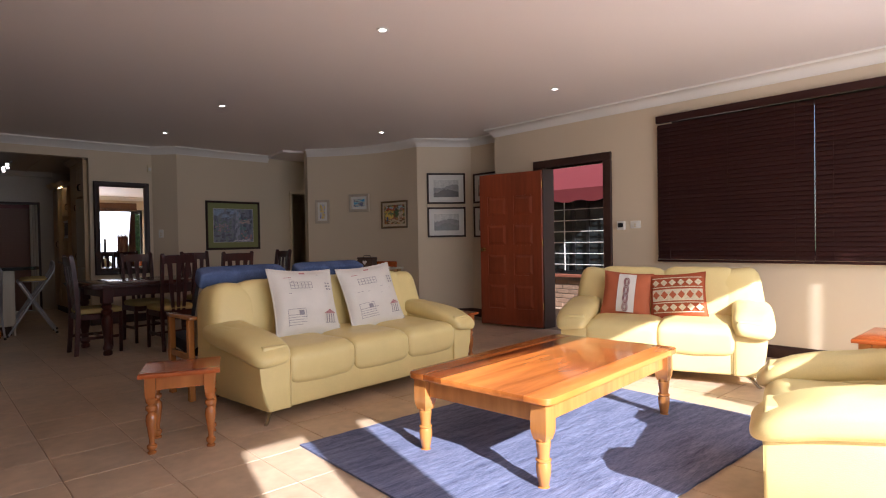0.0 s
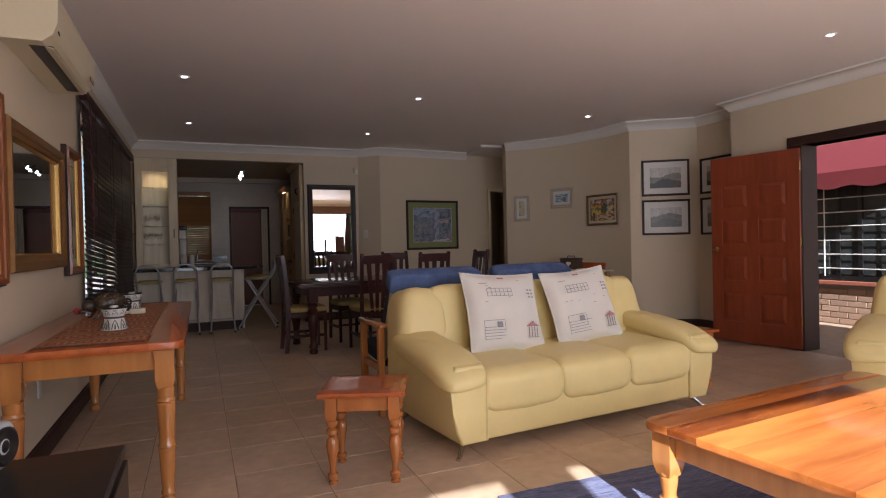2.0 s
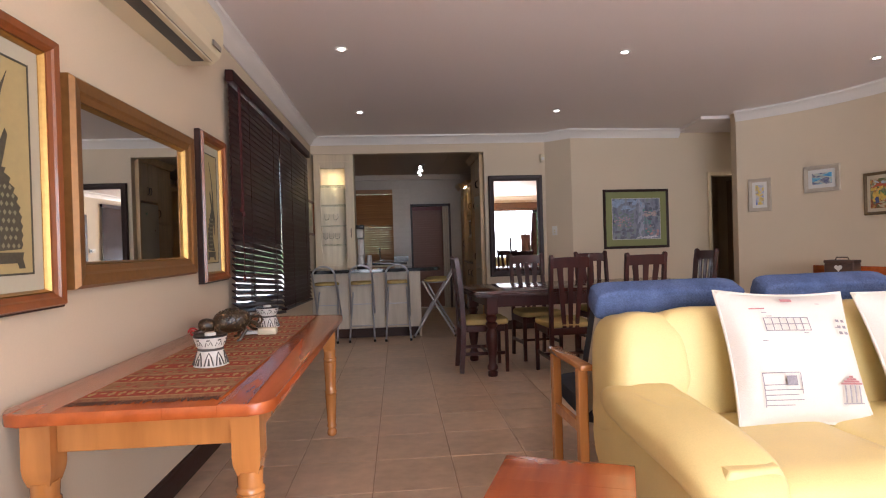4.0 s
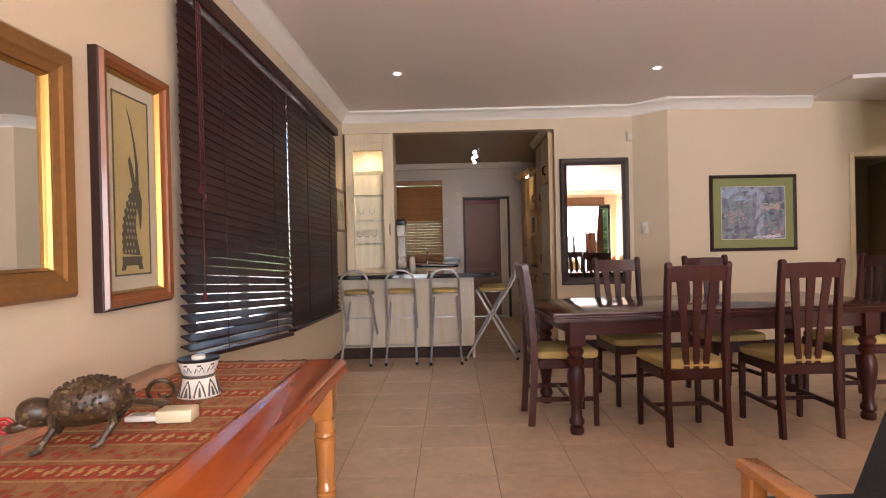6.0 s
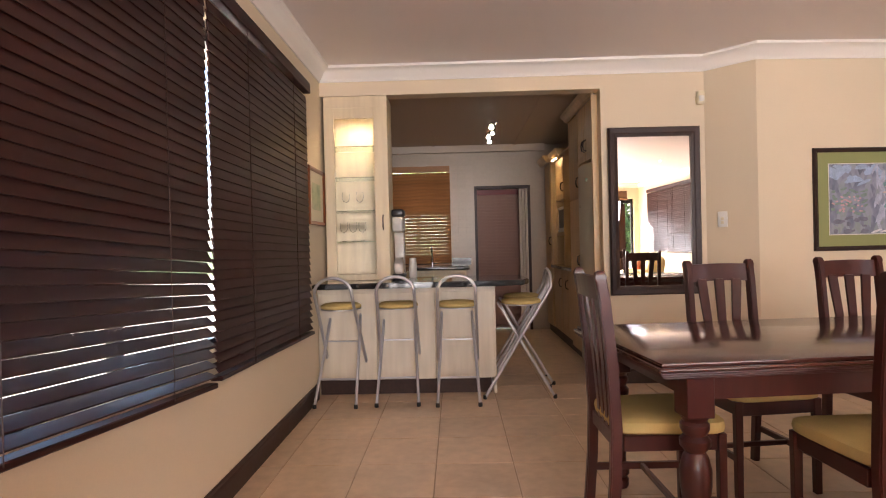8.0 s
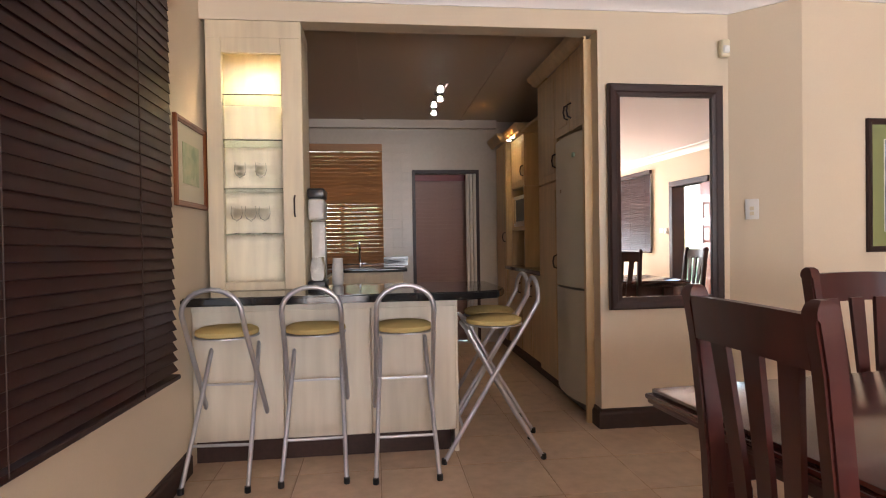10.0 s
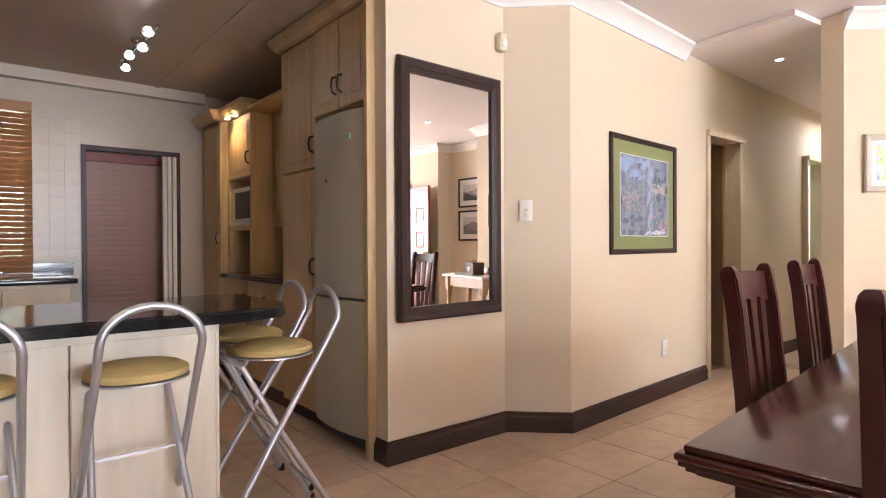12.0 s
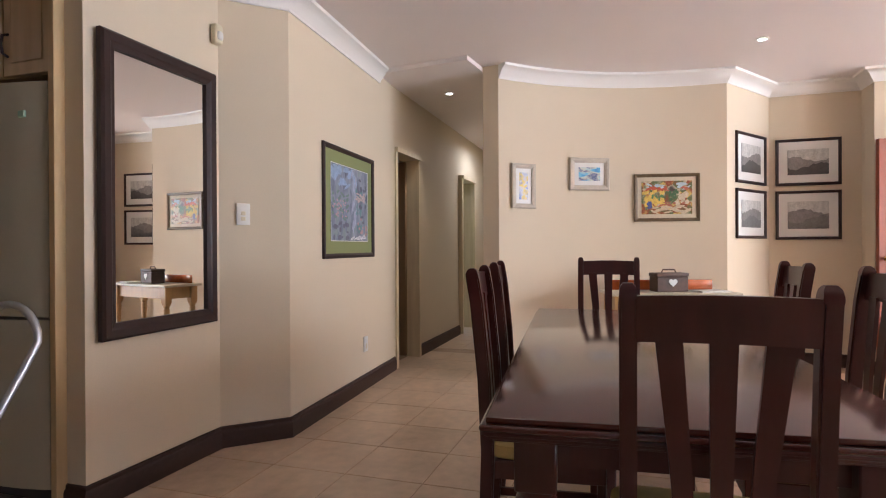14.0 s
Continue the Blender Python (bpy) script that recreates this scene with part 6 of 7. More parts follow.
# bar stools
def bar_stool(m):
    """A folding stool that faces +y: hoop back tubes run from the far feet to the near top."""
    t = thing("bar_stool", m, "folding silver tube bar stool with a round yellow seat", "stool", "bar stools")
    sh, hw = 0.72, 0.155
    bm = B()
    top = []
    for k in range(13):
        a = math.pi * k / 12
        top.append((-0.14 * math.cos(a), -0.245 - 0.006 * math.sin(a), 0.84 + 0.115 * math.sin(a)))
    tube(bm, [(-0.165, 0.27, 0.01), (-0.15, 0.0, 0.45), (-0.14, -0.2, 0.76)] + top + [(0.14, -0.2, 0.76), (0.15, 0.0, 0.45), (0.165, 0.27, 0.01)], 0.0125, 10)
    part("hoop_frame", bm, CHROME, t)
    bm = B()
    tube(bm, [(-0.155, -0.26, 0.01), (-0.13, 0.0, 0.45), (-0.118, 0.13, 0.69), (-0.09, 0.145, 0.705), (0.09, 0.145, 0.705), (0.118, 0.13, 0.69), (0.13, 0.0, 0.45), (0.155, -0.26, 0.01)], 0.0115, 10)
    part("front_frame", bm, CHROME, t)
    bm = B()
    tube(bm, [(-0.15, -0.155, 0.19), (0.15, -0.155, 0.19)], 0.008, 8)
    part("foot_bar", bm, CHROME, t)
    bm = B()
    tube(bm, [(-0.16, 0.165, 0.18), (0.16, 0.165, 0.18)], 0.008, 8)
    part("foot_bar", bm, CHROME, t)
    bm = B()
    lathe(bm, [(0.135, 0), (0.15, 0.004), (0.154, 0.014), (0.152, 0.026), (0.13, 0.038), (0.02, 0.044)], 28, pose(0, -0.03, sh - 0.01))
    part("seat", bm, SEAT, t, "round yellow padded seat")
    part("seat_pan", lathe(B(), [(0.14, 0), (0.156, 0.003), (0.156, 0.009), (0.14, 0.01)], 28, pose(0, -0.03, sh - 0.02)), CHROME, t)
    for x, y in ((-0.165, 0.27), (0.165, 0.27), (-0.155, -0.26), (0.155, -0.26)):
        part("rubber_foot", lathe(B(), [(0.014, 0), (0.016, 0.004), (0.015, 0.03)], 10, pose(x, y, 0)), BLACKP, t)
    part("pivot", box(B(), -0.155, 0.155, -0.005, 0.005, 0.445, 0.455), CHROME, t, "", False)
    return t


st = bar_stool(rot(0.275, 9.54, -4))
for x, y, a in ((0.71, 9.56, 1), (1.165, 9.53, 0), (1.64, 9.62, 88), (1.69, 10.02, 91)):
    copy_thing(st, rot(x, y, a))

# appliances and things on the worktop
COFFEE = mat("grey_white_plastic", (0.58, 0.55, 0.5), 0.35, var=0.06, scale=6)
t = thing("coffee_machine", pose(0.675, 10.06, CT + 0.001), "grey and black coffee machine on the granite worktop", "coffee machine")
part("base", box(B(), -0.05, 0.055, -0.12, 0.12, 0, 0.04, 0.01, 2), BLACKP, t)
part("column", box(B(), -0.04, 0.045, 0.03, 0.12, 0.04, 0.4, 0.012, 2), COFFEE, t)
part("water_tank", box(B(), -0.045, 0.05, -0.1, 0.12, 0.4, 0.53, 0.02, 3), COFFEE, t)
part("jug", lathe(B(), [(0.035, 0.041), (0.045, 0.06), (0.046, 0.13), (0.035, 0.17), (0.035, 0.18)], 20, pose(0.005, -0.05, 0)), GLASS, t)
bm = B()
box(bm, -0.045, 0.055, -0.11, 0.115, 0.53, 0.59, 0.012, 2)
part("black_lid", bm, BLACKP, t)
t = thing("jug", pose(0.79, 10.12, CT + 0.001), "small white jug standing on the granite worktop", "jug")
part("body", lathe(B(), [(0.03, 0), (0.036, 0.01), (0.034, 0.1), (0.03, 0.17), (0.027, 0.17), (0.03, 0.1), (0.01, 0.01)], 20), COFFEE, t)

# back run under the window
t = thing("sink_unit", pose(0, 0, 0), "cream sink cupboard run under the kitchen window", "cabinet")
part("plinth", box(B(), LW + 0.01, 1.3, 12.42, 12.93, 0, 0.12), SKIRT, t, "", False)
part("body", box(B(), LW + 0.01, 1.3, 12.38, 12.94, 0.12, 0.86), CREAM, t, "", False)
for k in range(3):
    d = part("door", box(B(), LW + 0.02 + 0.41 * k, LW + 0.41 + 0.41 * k, 12.36, 12.378, 0.14, 0.84, 0.004), CREAM, t, "", False)
solo("sink_worktop", box(B(), LW + 0.005, 1.34, 12.34, 12.945, 0.862, 0.9, 0.006, 2), GRANITE, "black granite worktop under the window", "worktop")
solo("splashback", box(B(), LW + 0.005, 1.38, 12.925, 12.948, 0.901, 1.0), GRANITE, "black granite splashback behind the sink", "splashback")
t = thing("kitchen_tap", pose(0.85, 12.85, 0.901), "chrome kitchen mixer tap", "tap")
bm = B()
tube(bm, [(0, 0, 0), (0, 0, 0.18), (0, -0.03, 0.24), (0, -0.09, 0.26), (0, -0.15, 0.24), (0, -0.17, 0.2)], 0.012, 10)
part("spout", bm, STEEL, t)
part("lever", box(B(), 0.01, 0.07, -0.008, 0.008, 0.03, 0.045, 0.004), STEEL, t)
t = thing("dish_rack", pose(0.3, 12.6, 0.901), "dark dish rack on the worktop", "dish rack")
bm = B()
for k in range(9):
    tube(bm, [(-0.16 + 0.04 * k, -0.12, 0.01), (-0.16 + 0.04 * k, -0.12, 0.1), (-0.16 + 0.04 * k, 0.12, 0.1), (-0.16 + 0.04 * k, 0.12, 0.01)], 0.003, 5)
for z in (0.01, 0.1):
    tube(bm, [(-0.16, -0.12, z), (0.16, -0.12, z), (0.16, 0.12, z), (-0.16, 0.12, z)], 0.004, 5, True)
part("wire_frame", bm, BLACKP, t)

TEAK = mat("teak_blind", (0.31, 0.145, 0.052), 0.45, var=0.25, scale=4, fine=30, stretch=(0.1, 1, 1), per_object=0.3)
t = thing("kitchen_blind", pose(0.16, 12.9, 0), "teak-coloured wooden venetian blind over the kitchen window", "blind")
part("valance", box(B(), 0, 0.95, -0.03, 0.02, 2.17, 2.25, 0.004), TEAK, t, "", False)
me = mesh_of("slat", box(B(), 0, 0.95, -0.025, 0.025, -0.0015, 0.0015), TEAK)
for k in range(28):
    o = new("slat", me)
    o.parent = t
    o.matrix_basis = pose(0, 0, 2.14 - 0.044 * k, 54 if k > 12 else 64)
part("bottom_rail", box(B(), 0, 0.95, -0.025, 0.025, 0.9, 0.92, 0.003), TEAK, t, "", False)
t = struct("window_3", box(B(), 0.26, 1.06, 13.03, 13.07, 1.0, 1.04), BLACKP, "kitchen window frame")
part("mullion", box(B(), 0.64, 0.68, 13.03, 13.07, 1.04, 2.2), BLACKP, t, "", False)
g = part("pane", box(B(), 0.26, 1.06, 13.045, 13.05, 1.04, 2.2), PANE, t, "", False)
g.visible_shadow = False

# back door with a roller shutter outside
t = struct("door_back_frame", box(B(), 1.44, 2.2, 12.93, 12.99, 1.93, 1.97), FRAMEDK, "dark back door frame")
part("jamb", box(B(), 1.44, 1.475, 12.93, 12.99, 0, 1.93), FRAMEDK, t, "", False)
part("jamb", box(B(), 2.165, 2.2, 12.93, 12.99, 0, 1.93), FRAMEDK, t, "", False)
SHUT = mat("shutter_slats", (0.3, 0.175, 0.14), 0.5, var=0.08, scale=3, fine=30, per_object=0.1)
t = thing("roller_shutter", pose(1.46, 13.12, 0), "brown-grey slatted roller shutter behind the back door", "shutter")
me = mesh_of("slat", box(B(), 0, 0.74, -0.003, 0.003, 0, 0.05, 0.002), SHUT)
for k in range(44):
    o = new("slat", me)
    o.parent = t
    o.matrix_basis = pose(0, 0, 0.005 + 0.0435 * k, 10)
part("head_box", box(B(), 0, 0.74, -0.05, -0.008, 1.86, 1.93), mat("red_head", (0.2, 0.04, 0.04), 0.5), t, "", False)
t = thing("folding_door", pose(2.04, 12.9, 0), "white folded concertina door", "door")
for k in range(3):
    part("leaf", box(B(), 0.04 * k, 0.04 * k + 0.034, -0.03 + 0.01 * (k % 2), 0.015 + 0.01 * (k % 2), 0.01, 1.92, 0.006, 2), mat("ivory_pvc", (0.62, 0.57, 0.48), 0.5, var=0.06, scale=4, fine=40) if k == 0 else bpy.data.materials["ivory_pvc"], t)


# tall cupboards on the east side
def cupboard(y0, y1, z0, z1, x=2.37, label="limewashed timber kitchen cupboard", doors=1, handle_z=None, pair=False, depth=0.6, turn=0):
    t = thing("cupboard", pose(x, y0, 0, 0, 0, turn), label, "cupboard")
    w = y1 - y0
    part("carcass", box(B(), 0.02, depth, 0.002, w - 0.002, z0, z1), HONEY, t, "", False)
    for k in range(doors):
        a, b = w * k / doors + 0.004, w * (k + 1) / doors - 0.004
        bm = B()
        box(bm, 0, 0.019, a, b, z0 + 0.004, z1 - 0.004, 0.003)
        d = part("door", bm, HONEY, t, "", False)
        bm = B()
        box(bm, -0.004, 0.0, a + 0.05, b - 0.05, z0 + 0.06, z1 - 0.06, 0.003)
        part("raised_field", bm, HONEY, d, "", False)
        hz = handle_z or (z0 + z1) / 2
        hy = (b - 0.03 if (pair and k == 0) else a + 0.03)
        bm = B()
        tube(bm, [(0, hy, hz - 0.05), (-0.025, hy, hz - 0.04), (-0.032, hy, hz), (-0.025, hy, hz + 0.04), (0, hy, hz + 0.05)], 0.006, 8)
        part("handle", bm, FRAMEDK, d)
    return t


t = thing("fridge", pose(2.35, 10.03, 0), "tall off-white fridge-freezer with curved doors", "fridge")


def curved_door(z0, z1):
    bm = B()
    n = 12
    f = []
    for i in range(n + 1):
        u = 2 * i / n - 1
        y = 0.285 + 0.28 * u
        x = -0.035 * (1 - u * u)
        f.append((bm.verts.new((x, y, z0)), bm.verts.new((x, y, z1)), bm.verts.new((0.06, y, z1)), bm.verts.new((0.06, y, z0))))
    for a, b in zip(f, f[1:]):
        for i in range(4):
            bm.faces.new((a[i], b[i], b[(i + 1) % 4], a[(i + 1) % 4]))
    bm.faces.new(f[0]), bm.faces.new(f[-1][::-1])
    return bm


part("body", box(B(), 0.065, 0.62, 0.0, 0.57, 0.03, 1.84, 0.01), FRIDGE, t)
part("freezer_door", curved_door(0.1, 0.83), FRIDGE, t)
part("fridge_door", curved_door(0.845, 1.86), FRIDGE, t)
part("grille", box(B(), 0.03, 0.06, 0.02, 0.55, 0.03, 0.095), BLACKP, t, "", False)
for y, z, c in ((0.3, 1.52, (0.5, 0.05, 0.03)), (0.36, 1.5, (0.2, 0.12, 0.05)), (0.12, 1.72, (0.3, 0.45, 0.35))):
    part("magnet", box(B(), -0.033, -0.02, y - 0.02, y + 0.02, z - 0.015, z + 0.015, 0.004), mat("magnet", c, 0.5), t)
cupboard(10.02, 10.61, 1.90, 2.42, 2.36, "limewashed double cupboard above the fridge", 2, 2.04, True)
cupboard(10.62, 11.12, 0.1, 1.60, handle_z=1.0, label="tall limewashed pantry cupboard")
cupboard(10.62, 11.12, 1.605, 2.42, handle_z=1.75, label="limewashed cupboard above the pantry")
cupboard(11.14, 11.9, 0.1, 0.86, 2.42, "limewashed timber base cupboard under the granite", 2, 0.7)
cupboard(11.92, 12.44, 0.1, 0.86, 2.42, "limewashed timber base cupboard below the microwave", 1, 0.7)
cupboard(11.14, 11.9, 1.28, 2.2, 2.64, "limewashed timber wall cupboard over the dark alcove", 2, 1.4, True, 0.34)
cupboard(11.92, 12.44, 1.69, 2.2, 2.46, "small limewashed cupboard above the microwave", 1, 1.84, False, 0.52)
cupboard(12.46, 12.92, 0.1, 2.2, 2.40, "tall limewashed corner cupboard", 1, 1.2)
solo("east_worktop", box(B(), 2.38, 2.99, 11.14, 12.45, 0.862, 0.9, 0.005), GRANITE, "black granite worktop along the cupboards", "worktop")
solo("alcove_back", box(B(), 2.94, 2.985, 11.14, 11.9, 0.902, 1.278), BLACKP, "flat black sheet at the back of the alcove over the worktop", "splashback")
solo("cupboard_plinth", box(B(), 2.43, 2.5, 10.0, 12.92, 0.0, 0.098), SKIRT, "dark plinth under the cupboards", "plinth")
solo("tall_side_panel", box(B(), 2.34, 2.4, 9.985, 10.018, 0.0, 2.42, 0.002), HONEY, "limewashed filler strip beside the fridge", "panel")
t = thing("microwave_housing", pose(2.46, 11.92, 0.902), "limewashed open housing that holds the microwave", "cabinet")
part("side", box(B(), 0.0, 0.5, 0.0, 0.02, 0, 0.785), HONEY, t, "", False)
part("side", box(B(), 0.0, 0.5, 0.5, 0.52, 0, 0.785), HONEY, t, "", False)
part("back", box(B(), 0.48, 0.5, 0.02, 0.5, 0, 0.785), HONEY, t, "", False)
part("shelf", box(B(), 0.0, 0.48, 0.02, 0.5, 0.36, 0.4), HONEY, t, "", False)
for y in (11.25, 12.05):
    cw = cupboard(0, 0.78, 1.45, 2.36, 0, "limewashed timber wall cupboard on the west side", 2, 1.6, True, 0.32)
    cw.matrix_basis = pose(LW + 0.33, y, 0, 0, 0, 180)
solo("west_worktop", box(B(), LW + 0.005, 0.62, 10.25, 12.33, 0.862, 0.9, 0.005), GRANITE, "black granite worktop along the west wall", "worktop")
cw = cupboard(0, 2.05, 0.1, 0.86, 0, "limewashed timber base cupboards along the west wall", 4, 0.7, False, 0.5)
cw.matrix_basis = pose(LW + 0.53, 12.32, 0, 0, 0, 180)
t = thing("microwave", pose(2.475, 11.945, 1.305), "white built-in microwave with a dark door", "microwave")
part("body", box(B(), 0, 0.38, 0, 0.47, 0, 0.31, 0.006), WPLASTIC, t)
part("door_window", box(B(), -0.004, 0.0, 0.03, 0.36, 0.05, 0.27, 0.003), BLACKP, t, "", False)
part("control_panel", box(B(), -0.004, 0.0, 0.375, 0.455, 0.03, 0.28, 0.002), STEEL, t, "", False)
for path, z, label in (([(2.36, 9.99), (2.36, 11.13), (2.62, 11.13)], 2.42, "honey timber moulding along the tops of the tall cupboards"), ([(2.6, 11.14), (2.6, 11.91), (2.42, 11.91), (2.42, 12.445), (2.36, 12.455), (2.36, 12.93)], 2.2, "honey timber moulding along the tops of the wall cupboards")):
    bm = B()
    sweep(bm, path[::-1], [(0, z), (0.02, z + 0.012), (0.028, z + 0.03), (0.05, z + 0.055), (0.06, z + 0.085), (0, z + 0.085)])
    solo("cupboard_cornice", bm, HONEY, label, "moulding", smooth=False)
solo("cupboard_pelmet", box(B(), 2.425, 2.98, 11.16, 12.44, 2.203, 2.225), HONEY, "honey timber board over the wall cupboards", "panel")
for x, y in ((2.58, 11.3), (2.4, 12.1), (2.4, 12.27)):
    downl = thing("cupboard_downlight", pose(x, y, 2.2), "warm downlight under the cupboard cornice", "lamp", "cupboard downlights")
    part("lamp_face", lathe(B(), [(0.02, 0), (0.02, -0.012), (0.012, -0.015)], 14), LAMP_W, downl)
    part("bezel", lathe(B(), [(0.021, 0.0), (0.03, 0.0), (0.03, -0.01), (0.021, -0.01)], 14), BRASS, downl)
    spot("cupboard_beam", (x - 0.015, y, 2.17), (x + 0.06, y, 0.9), 0.32, 90, (1, 0.62, 0.26), 0.02)

# ceiling spot bar
t = thing("spotlight_bar", pose(1.62, 11.7, 2.52), "ceiling bar with four small spotlights, switched on", "lamp")
bm = B()
tube(bm, [(0.02, -0.45, -0.04), (-0.02, 0.45, -0.04)], 0.011, 8)
lathe(bm, [(0.045, 0), (0.045, -0.02), (0.012, -0.03), (0.012, -0.045)], 14)
part("bar", bm, STEEL, t)
for k, y in enumerate((-0.4, -0.14, 0.14, 0.4)):
    m = pose(-0.03 + 0.03 * (k % 2), y, -0.045, -52 + 14 * (k % 2), 12, 0)
    sp = part("spot_head", lathe(B(), [(0.018, 0), (0.022, -0.02), (0.036, -0.075), (0.036, -0.082), (0.03, -0.082), (0.016, -0.03)], 14, m), STEEL, t)
    part("lamp_face", lathe(B(), [(0.015, -0.058), (0.015, -0.064), (0.006, -0.066)], 14, m), LAMP, sp)
spot("spot_beam", (1.62, 11.3, 2.38), (1.5, 10.4, 0.9), 0.32, 80, (1, 0.78, 0.52))
spot("spot_beam", (1.6, 12.0, 2.38), (1.3, 12.9, 1.2), 0.4, 80, (1, 0.78, 0.52))

# ---- outside ----
SHADE_SLAB = mat("shade_slab_board", (0.6, 0.57, 0.52), 0.8, var=0.06, scale=2)
GRASS = mat("lawn", (0.06, 0.1, 0.025), 0.9, var=0.3, scale=0.8, fine=20, bump=0.4)
PAVE = mat("paving", (0.5, 0.46, 0.41), 0.8, var=0.12, scale=2, fine=30, bump=0.1)
bm = B()
n, R = 48, 900.0
ctr = bm.verts.new((3, 5, -0.17))
rim = [bm.verts.new((3 + R * math.cos(2 * math.pi * k / n), 5 + R * math.sin(2 * math.pi * k / n), -0.17)) for k in range(n)]
for k in range(n):
    bm.faces.new((ctr, rim[k], rim[(k + 1) % n]))
tagged(new("ground", mesh_of("ground", bm, GRASS)), "green lawn around the house", "", "", "structure")
bm = B()
box(bm, -0.5, 7.5, -4.2, -0.61, -0.16, -0.02)
struct("terrace", bm, PAVE, "pale paved terrace")
# Pale sunlit slab added so the gaps of the west blinds look onto white.
bm = B()
box(bm, -12.0, -0.22, 1.5, 32.0, -0.16, -0.03)
struct("bright_west_ground", bm, PAVE, "pale ground slab added to whiten the west blind gaps")
bm = B()
box(bm, 6.66, 8.5, 3.0, 7.5, -0.16, -0.01)
struct("entrance_paving", bm, PAVE, "paved entrance court")

# Unseen slab added over the house; its eave blocks sun from the west blinds.
bm = B()
box(bm, -1.05, 6.95, SY - 0.25, 13.5, 2.85, 2.98)
struct("sun_shade_slab", bm, SHADE_SLAB, "unseen flat slab added to shade the west window")

# entrance wall with brick below a barred window and a red awning
BRICK = mat("face_brick", (0.33, 0.21, 0.14), 0.85, var=0.2, scale=8, fine=60, bump=0.3, per_object=0.5)
MORTAR = mat("mortar", (0.3, 0.27, 0.23), 0.9)
RENDER = mat("pale_render", (0.62, 0.56, 0.48), 0.85, var=0.05, scale=2, fine=60)
EX = 8.45
t = thing("brick_wall", pose(EX, 4.4, -0.15), "face-brick wall under the barred window outside", "wall")
part("core", box(B(), 0.012, 0.2, 0, 3.2, 0, 0.66), MORTAR, t, "", False)
me = mesh_of("brick", box(B(), 0, 0.1, 0, 0.215, 0, 0.066, 0.004), BRICK)
for r in range(8):
    for k in range(14):
        o = new("brick", me)
        o.parent = t
        o.matrix_basis = pose(random.uniform(-0.003, 0.003), 0.225 * k + (0.1125 if r % 2 else 0), 0.006 + 0.076 * r)
part("sill", box(B(), -0.06, 0.2, 0, 3.25, 0.66, 0.71, 0.006), mat("red_tile_sill", (0.3, 0.1, 0.06), 0.6), t, "", False)
t = thing("barred_window", pose(EX, 4.6, 0.56), "black-framed window with white burglar bars", "window")
part("sill_rail", box(B(), 0.0, 0.05, 0, 2.6, 0, 0.06), BLACKP, t, "", False)
part("head", box(B(), 0.0, 0.05, 0, 2.6, 1.4, 1.46), BLACKP, t, "", False)
for y in (0, 0.85, 1.12, 1.9, 2.55):
    part("stile", box(B(), 0.0, 0.05, y, y + 0.05, 0.06, 1.4), BLACKP, t, "", False)
part("pane", box(B(), 0.022, 0.028, 0.02, 2.58, 0.04, 1.42), mat("dark_reflecting_glass", (0.03, 0.035, 0.035), 0.05, var=0.1, scale=1, bump=0), t, "", False)
for k in range(7):
    bm = B()
    tube(bm, [(-0.02, 0.02, 0.16 + 0.18 * k), (-0.02, 2.58, 0.16 + 0.18 * k)], 0.008, 6)
    part("bar", bm, WHITE, t)
for y in (0.5, 1.3, 2.1):
    bm = B()
    tube(bm, [(-0.022, y, 0.06), (-0.022, y, 1.4)], 0.008, 6)
    part("upright_bar", bm, WHITE, t)
wall("wall_outside", (EX + 0.03, 8.0), (EX + 0.03, 3.0), -0.15, 2.9, 0.2, [(0.8, 3.4, 0.56, 2.02)], RENDER, "pale rendered wall outside")
t = thing("awning", pose(EX, 4.75, 1.72), "red canvas awning over the outside window", "awning")
RED = mat("red_canvas", (0.15, 0.018, 0.02), 0.8, var=0.12, scale=3, fine=80)
bm = B()
n = 22
for i in range(n):
    y0, y1 = 2.3 * i / n, 2.3 * (i + 1) / n
    s0, s1 = 0.05 * abs(math.sin(math.pi * 5 * y0 / 2.3)), 0.05 * abs(math.sin(math.pi * 5 * y1 / 2.3))
    for (xa, za, xb, zb) in ((0.02, 0.75, -0.62, 0.18),):
        bm.faces.new([bm.verts.new(p) for p in ((xa, y0, za), (xa, y1, za), (xb, y1, zb), (xb, y0, zb))])
    bm.faces.new([bm.verts.new(p) for p in ((-0.62, y0, 0.18), (-0.62, y1, 0.18), (-0.62, y1, 0.02 - s1), (-0.62, y0, 0.02 - s0))])
for y in (0, 2.3):
    bm.faces.new([bm.verts.new(p) for p in ((0.02, y, 0.75), (-0.62, y, 0.18), (-0.62, y, 0.02), (0.02, y, 0.02))])
bmesh.ops.remove_doubles(bm, verts=bm.verts, dist=1e-4)
bmesh.ops.solidify(bm, geom=list(bm.faces), thickness=0.004)
part("canvas", bm, RED, t, "", False)
bm = B()
tube(bm, [(-0.61, 0.02, 0.17), (-0.61, 2.28, 0.17)], 0.01, 6)
tube(bm, [(0.0, 0.02, 0.05), (-0.6, 0.02, 0.16)], 0.008, 6)
tube(bm, [(0.0, 2.28, 0.05), (-0.6, 2.28, 0.16)], 0.008, 6)
part("frame", bm, STEEL, t)

LEAF = mat("leaf_green", (0.06, 0.11, 0.025), 0.6, var=0.45, scale=3, fine=20, second=(0.12, 0.18, 0.04))
BARK = mat("bark", (0.1, 0.07, 0.05), 0.9, var=0.3, scale=10, bump=0.5)


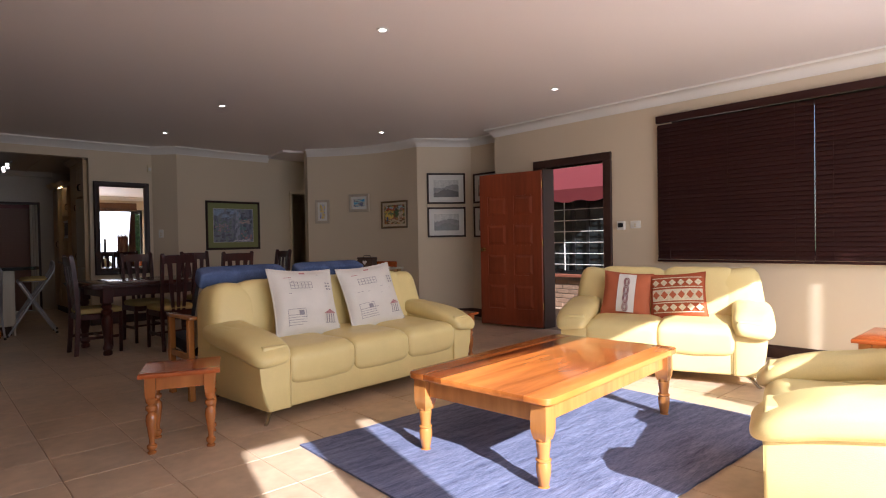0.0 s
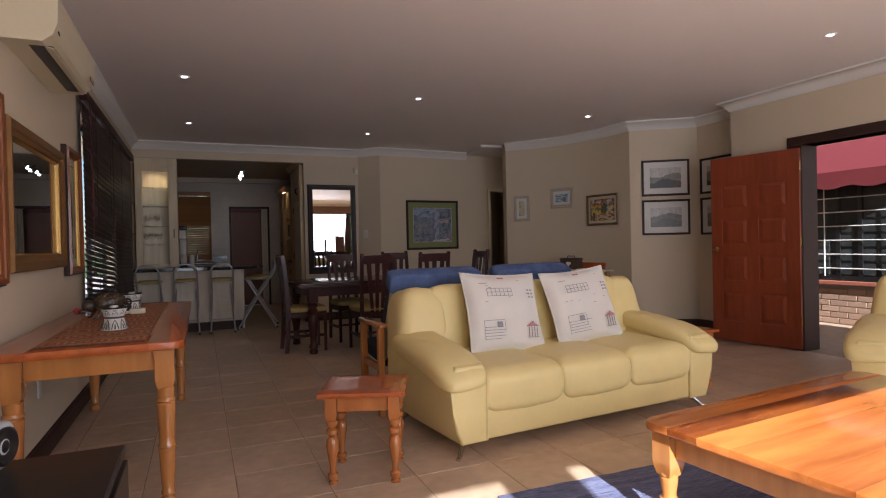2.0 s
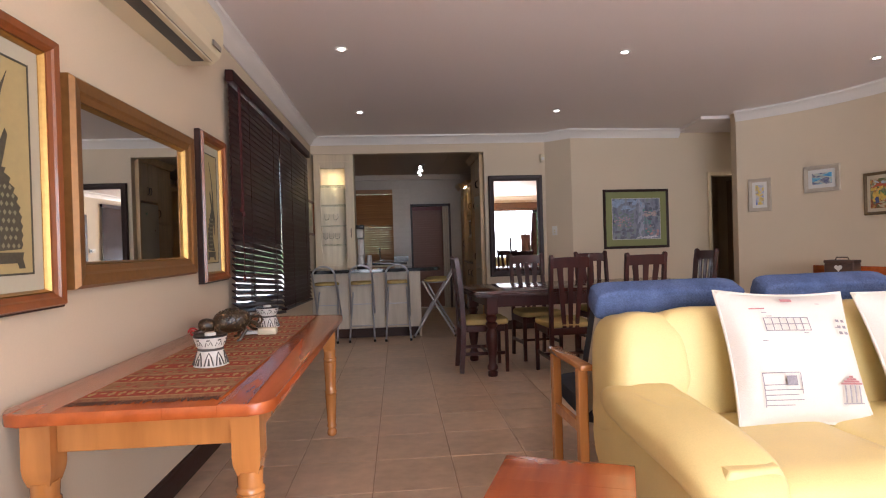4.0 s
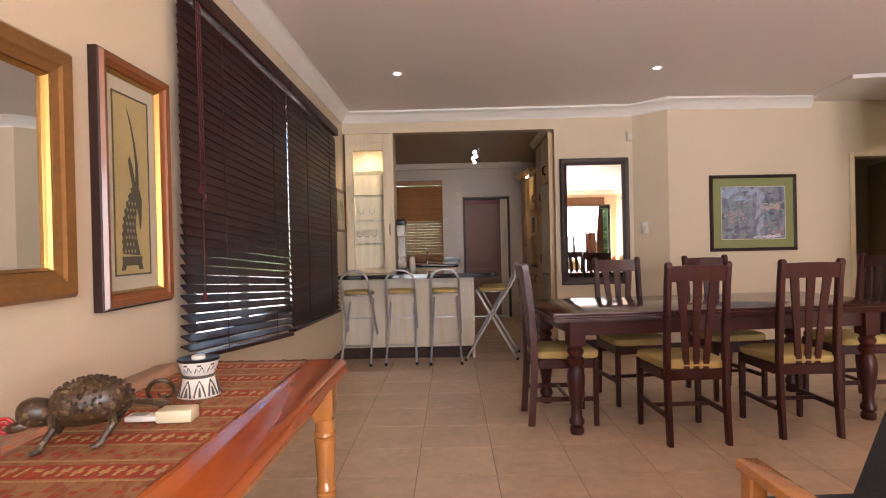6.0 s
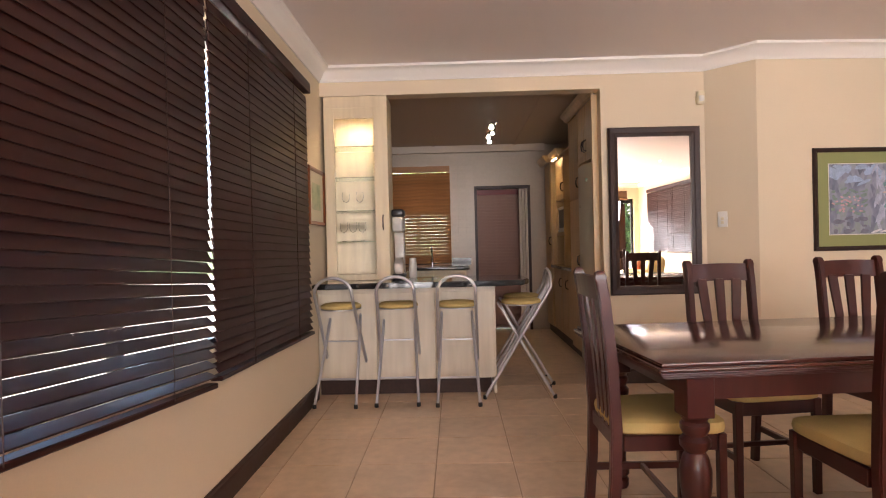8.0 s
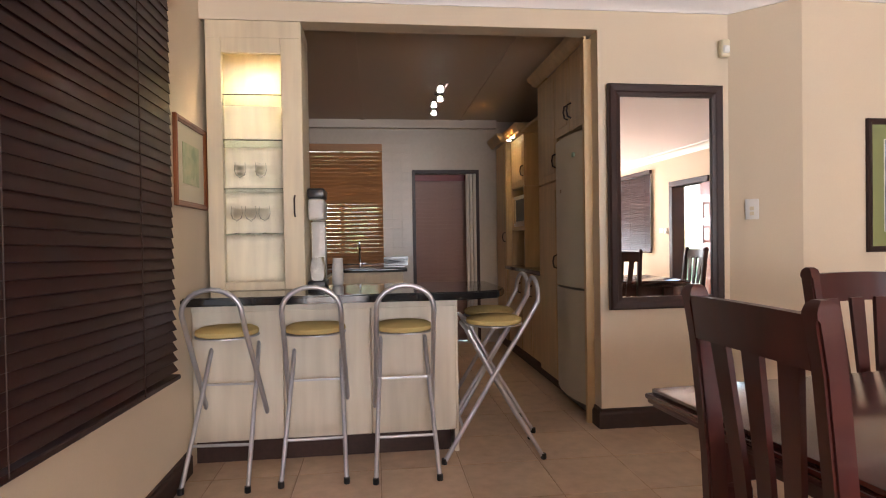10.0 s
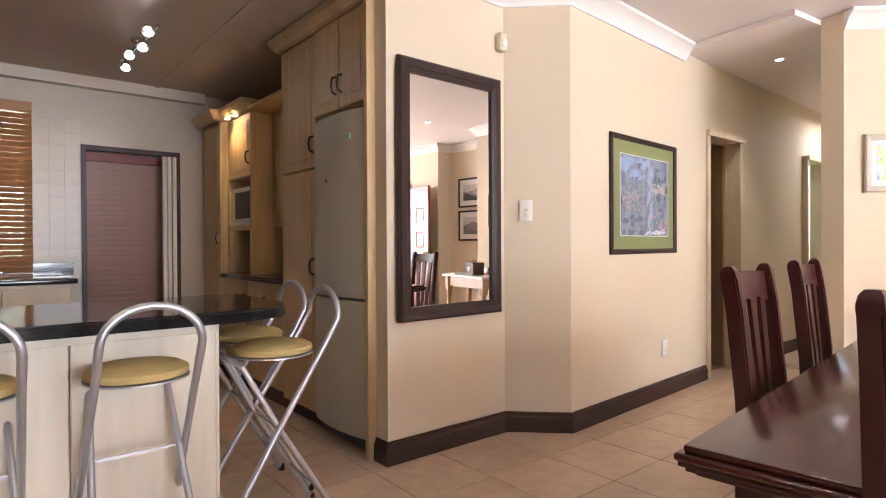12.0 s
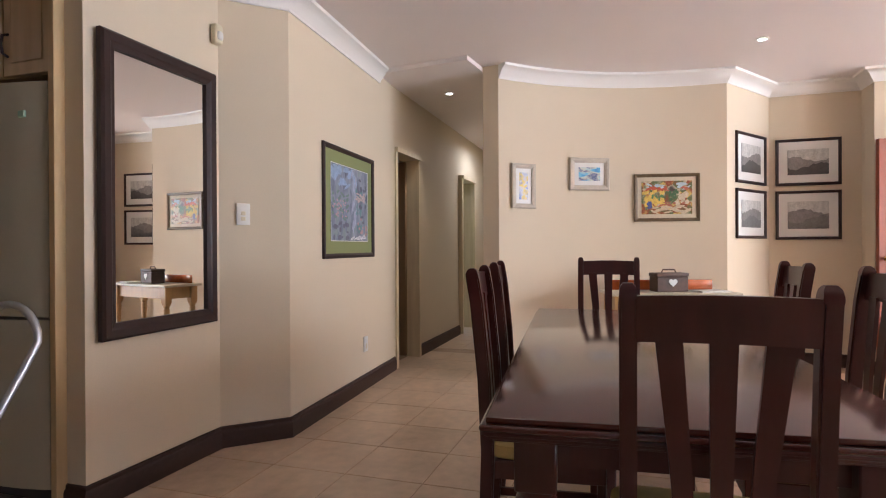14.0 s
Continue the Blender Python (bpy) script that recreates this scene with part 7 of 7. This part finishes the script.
def tree(x, y, h, r, seed):
    rnd = random.Random(seed)
    t = thing("tree", pose(x, y, -0.17), "leafy green garden tree on the lawn", "tree", "garden trees")
    bm = B()
    tube(bm, [(0, 0, 0), (0.05, 0.03, h * 0.3), (0.0, 0.1, h * 0.6)], [0.16, 0.12, 0.06], 10)
    for k in range(6):
        a = 6.28 * k / 6 + rnd.random()
        tube(bm, [(0.03, 0.05, h * (0.3 + 0.05 * k)), (0.5 * r * math.cos(a), 0.5 * r * math.sin(a), h * (0.5 + 0.06 * k)), (0.8 * r * math.cos(a), 0.8 * r * math.sin(a), h * (0.6 + 0.06 * k))], [0.06, 0.04, 0.015], 7)
    part("trunk", bm, BARK, t)
    vs, fs = [], []
    for c in range(85):
        a, b, q = rnd.uniform(0, 6.28), rnd.uniform(-1, 1), rnd.random() ** 0.4
        cx, cy, cz = r * q * math.cos(a) * math.sqrt(1 - b * b), r * q * math.sin(a) * math.sqrt(1 - b * b), h * 0.55 + h * 0.45 * q * b
        for k in range(45):
            p = Vector((cx + rnd.gauss(0, 0.25), cy + rnd.gauss(0, 0.25), cz + rnd.gauss(0, 0.2)))
            u = Vector((rnd.gauss(0, 1), rnd.gauss(0, 1), rnd.gauss(0, 1))).normalized()
            w = u.cross(Vector((rnd.gauss(0, 1), rnd.gauss(0, 1), rnd.gauss(0, 1)))).normalized()
            s = rnd.uniform(0.08, 0.16)
            i = len(vs)
            vs += [p - u * s, p + w * s * 0.4, p + u * s, p - w * s * 0.4]
            fs.append((i, i + 1, i + 2, i + 3))
    me = bpy.data.meshes.new("crown")
    me.from_pydata(vs, [], fs)
    me.materials.append(LEAF)
    o = new("crown", me)
    o.parent = t
    return t


for k, (x, y, h, r) in enumerate(((1.5, -13, 4.5, 2.2), (4.5, -12, 3.8, 2.0), (7.5, -12.5, 5.0, 2.4), (10.5, -11.5, 4.2, 2.2), (8.9, -9.2, 3.2, 1.8), (7.2, -9.8, 2.8, 1.7), (-2, -14, 5.5, 2.6), (13.5, -14, 6, 2.8), (6, -17, 6.5, 3))):
    tree(x, y, h, r, k + 3)
for k, (x, y, h, r) in enumerate(((1.5, 19, 4.5, 2.2),)):
    tree(x, y, h, r, k + 30)

# ---- floor tiles ----
P = 0.415
me = mesh_of("tile", box(B(), 0.0025, P - 0.0025, 0.0025, P - 0.0025, -0.009, 0, 0.002), TILE)
floor = bpy.data.objects["floor"]
X0, Y0 = 0.62 - 2 * P, 8.61 - 22 * P
cells = []
for i in range(16):
    for j in range(34):
        x, y = X0 + i * P, Y0 + j * P
        cx, cy = x + P / 2, y + P / 2
        if cx < -0.1 or cx > 6.9 or cy < -0.6 or cy > 13.0 or (cx > 3.2 and cy > 10):
            continue
        near = (cx < 4.4 and 1.0 < cy < 10.2 and not (2.2 < cx < 4.4 and 0 < cy < 2.8))
        cells.append((not near, x, y))
cells.sort()
rest = B()
for k, (far, x, y) in enumerate(cells):
    if k < 260 and not far:
        o = new("tile", me)
        o.parent = floor
        o.matrix_basis = Matrix.Translation((x, y, random.uniform(-0.0003, 0.0006)))
    else:
        box(rest, x + 0.0025, x + P - 0.0025, y + 0.0025, y + P - 0.0025, -0.009, random.uniform(-0.0003, 0.0006))
for i in range(10):
    for j in range(4):
        box(rest, 6.64 + 0.0 + i * P * 0.72, 6.64 + i * P * 0.72 + P * 0.72 - 0.005, 8.61 + j * P, 8.61 + j * P + P - 0.005, -0.009, 0)
tr = part("tiles_beyond", rest, TILE, floor, "beige ceramic floor tiles", False)
tagged(tr, kind="stuff")

# ---- glazed tiles between the kitchen window and the back door ----
KP = 0.105
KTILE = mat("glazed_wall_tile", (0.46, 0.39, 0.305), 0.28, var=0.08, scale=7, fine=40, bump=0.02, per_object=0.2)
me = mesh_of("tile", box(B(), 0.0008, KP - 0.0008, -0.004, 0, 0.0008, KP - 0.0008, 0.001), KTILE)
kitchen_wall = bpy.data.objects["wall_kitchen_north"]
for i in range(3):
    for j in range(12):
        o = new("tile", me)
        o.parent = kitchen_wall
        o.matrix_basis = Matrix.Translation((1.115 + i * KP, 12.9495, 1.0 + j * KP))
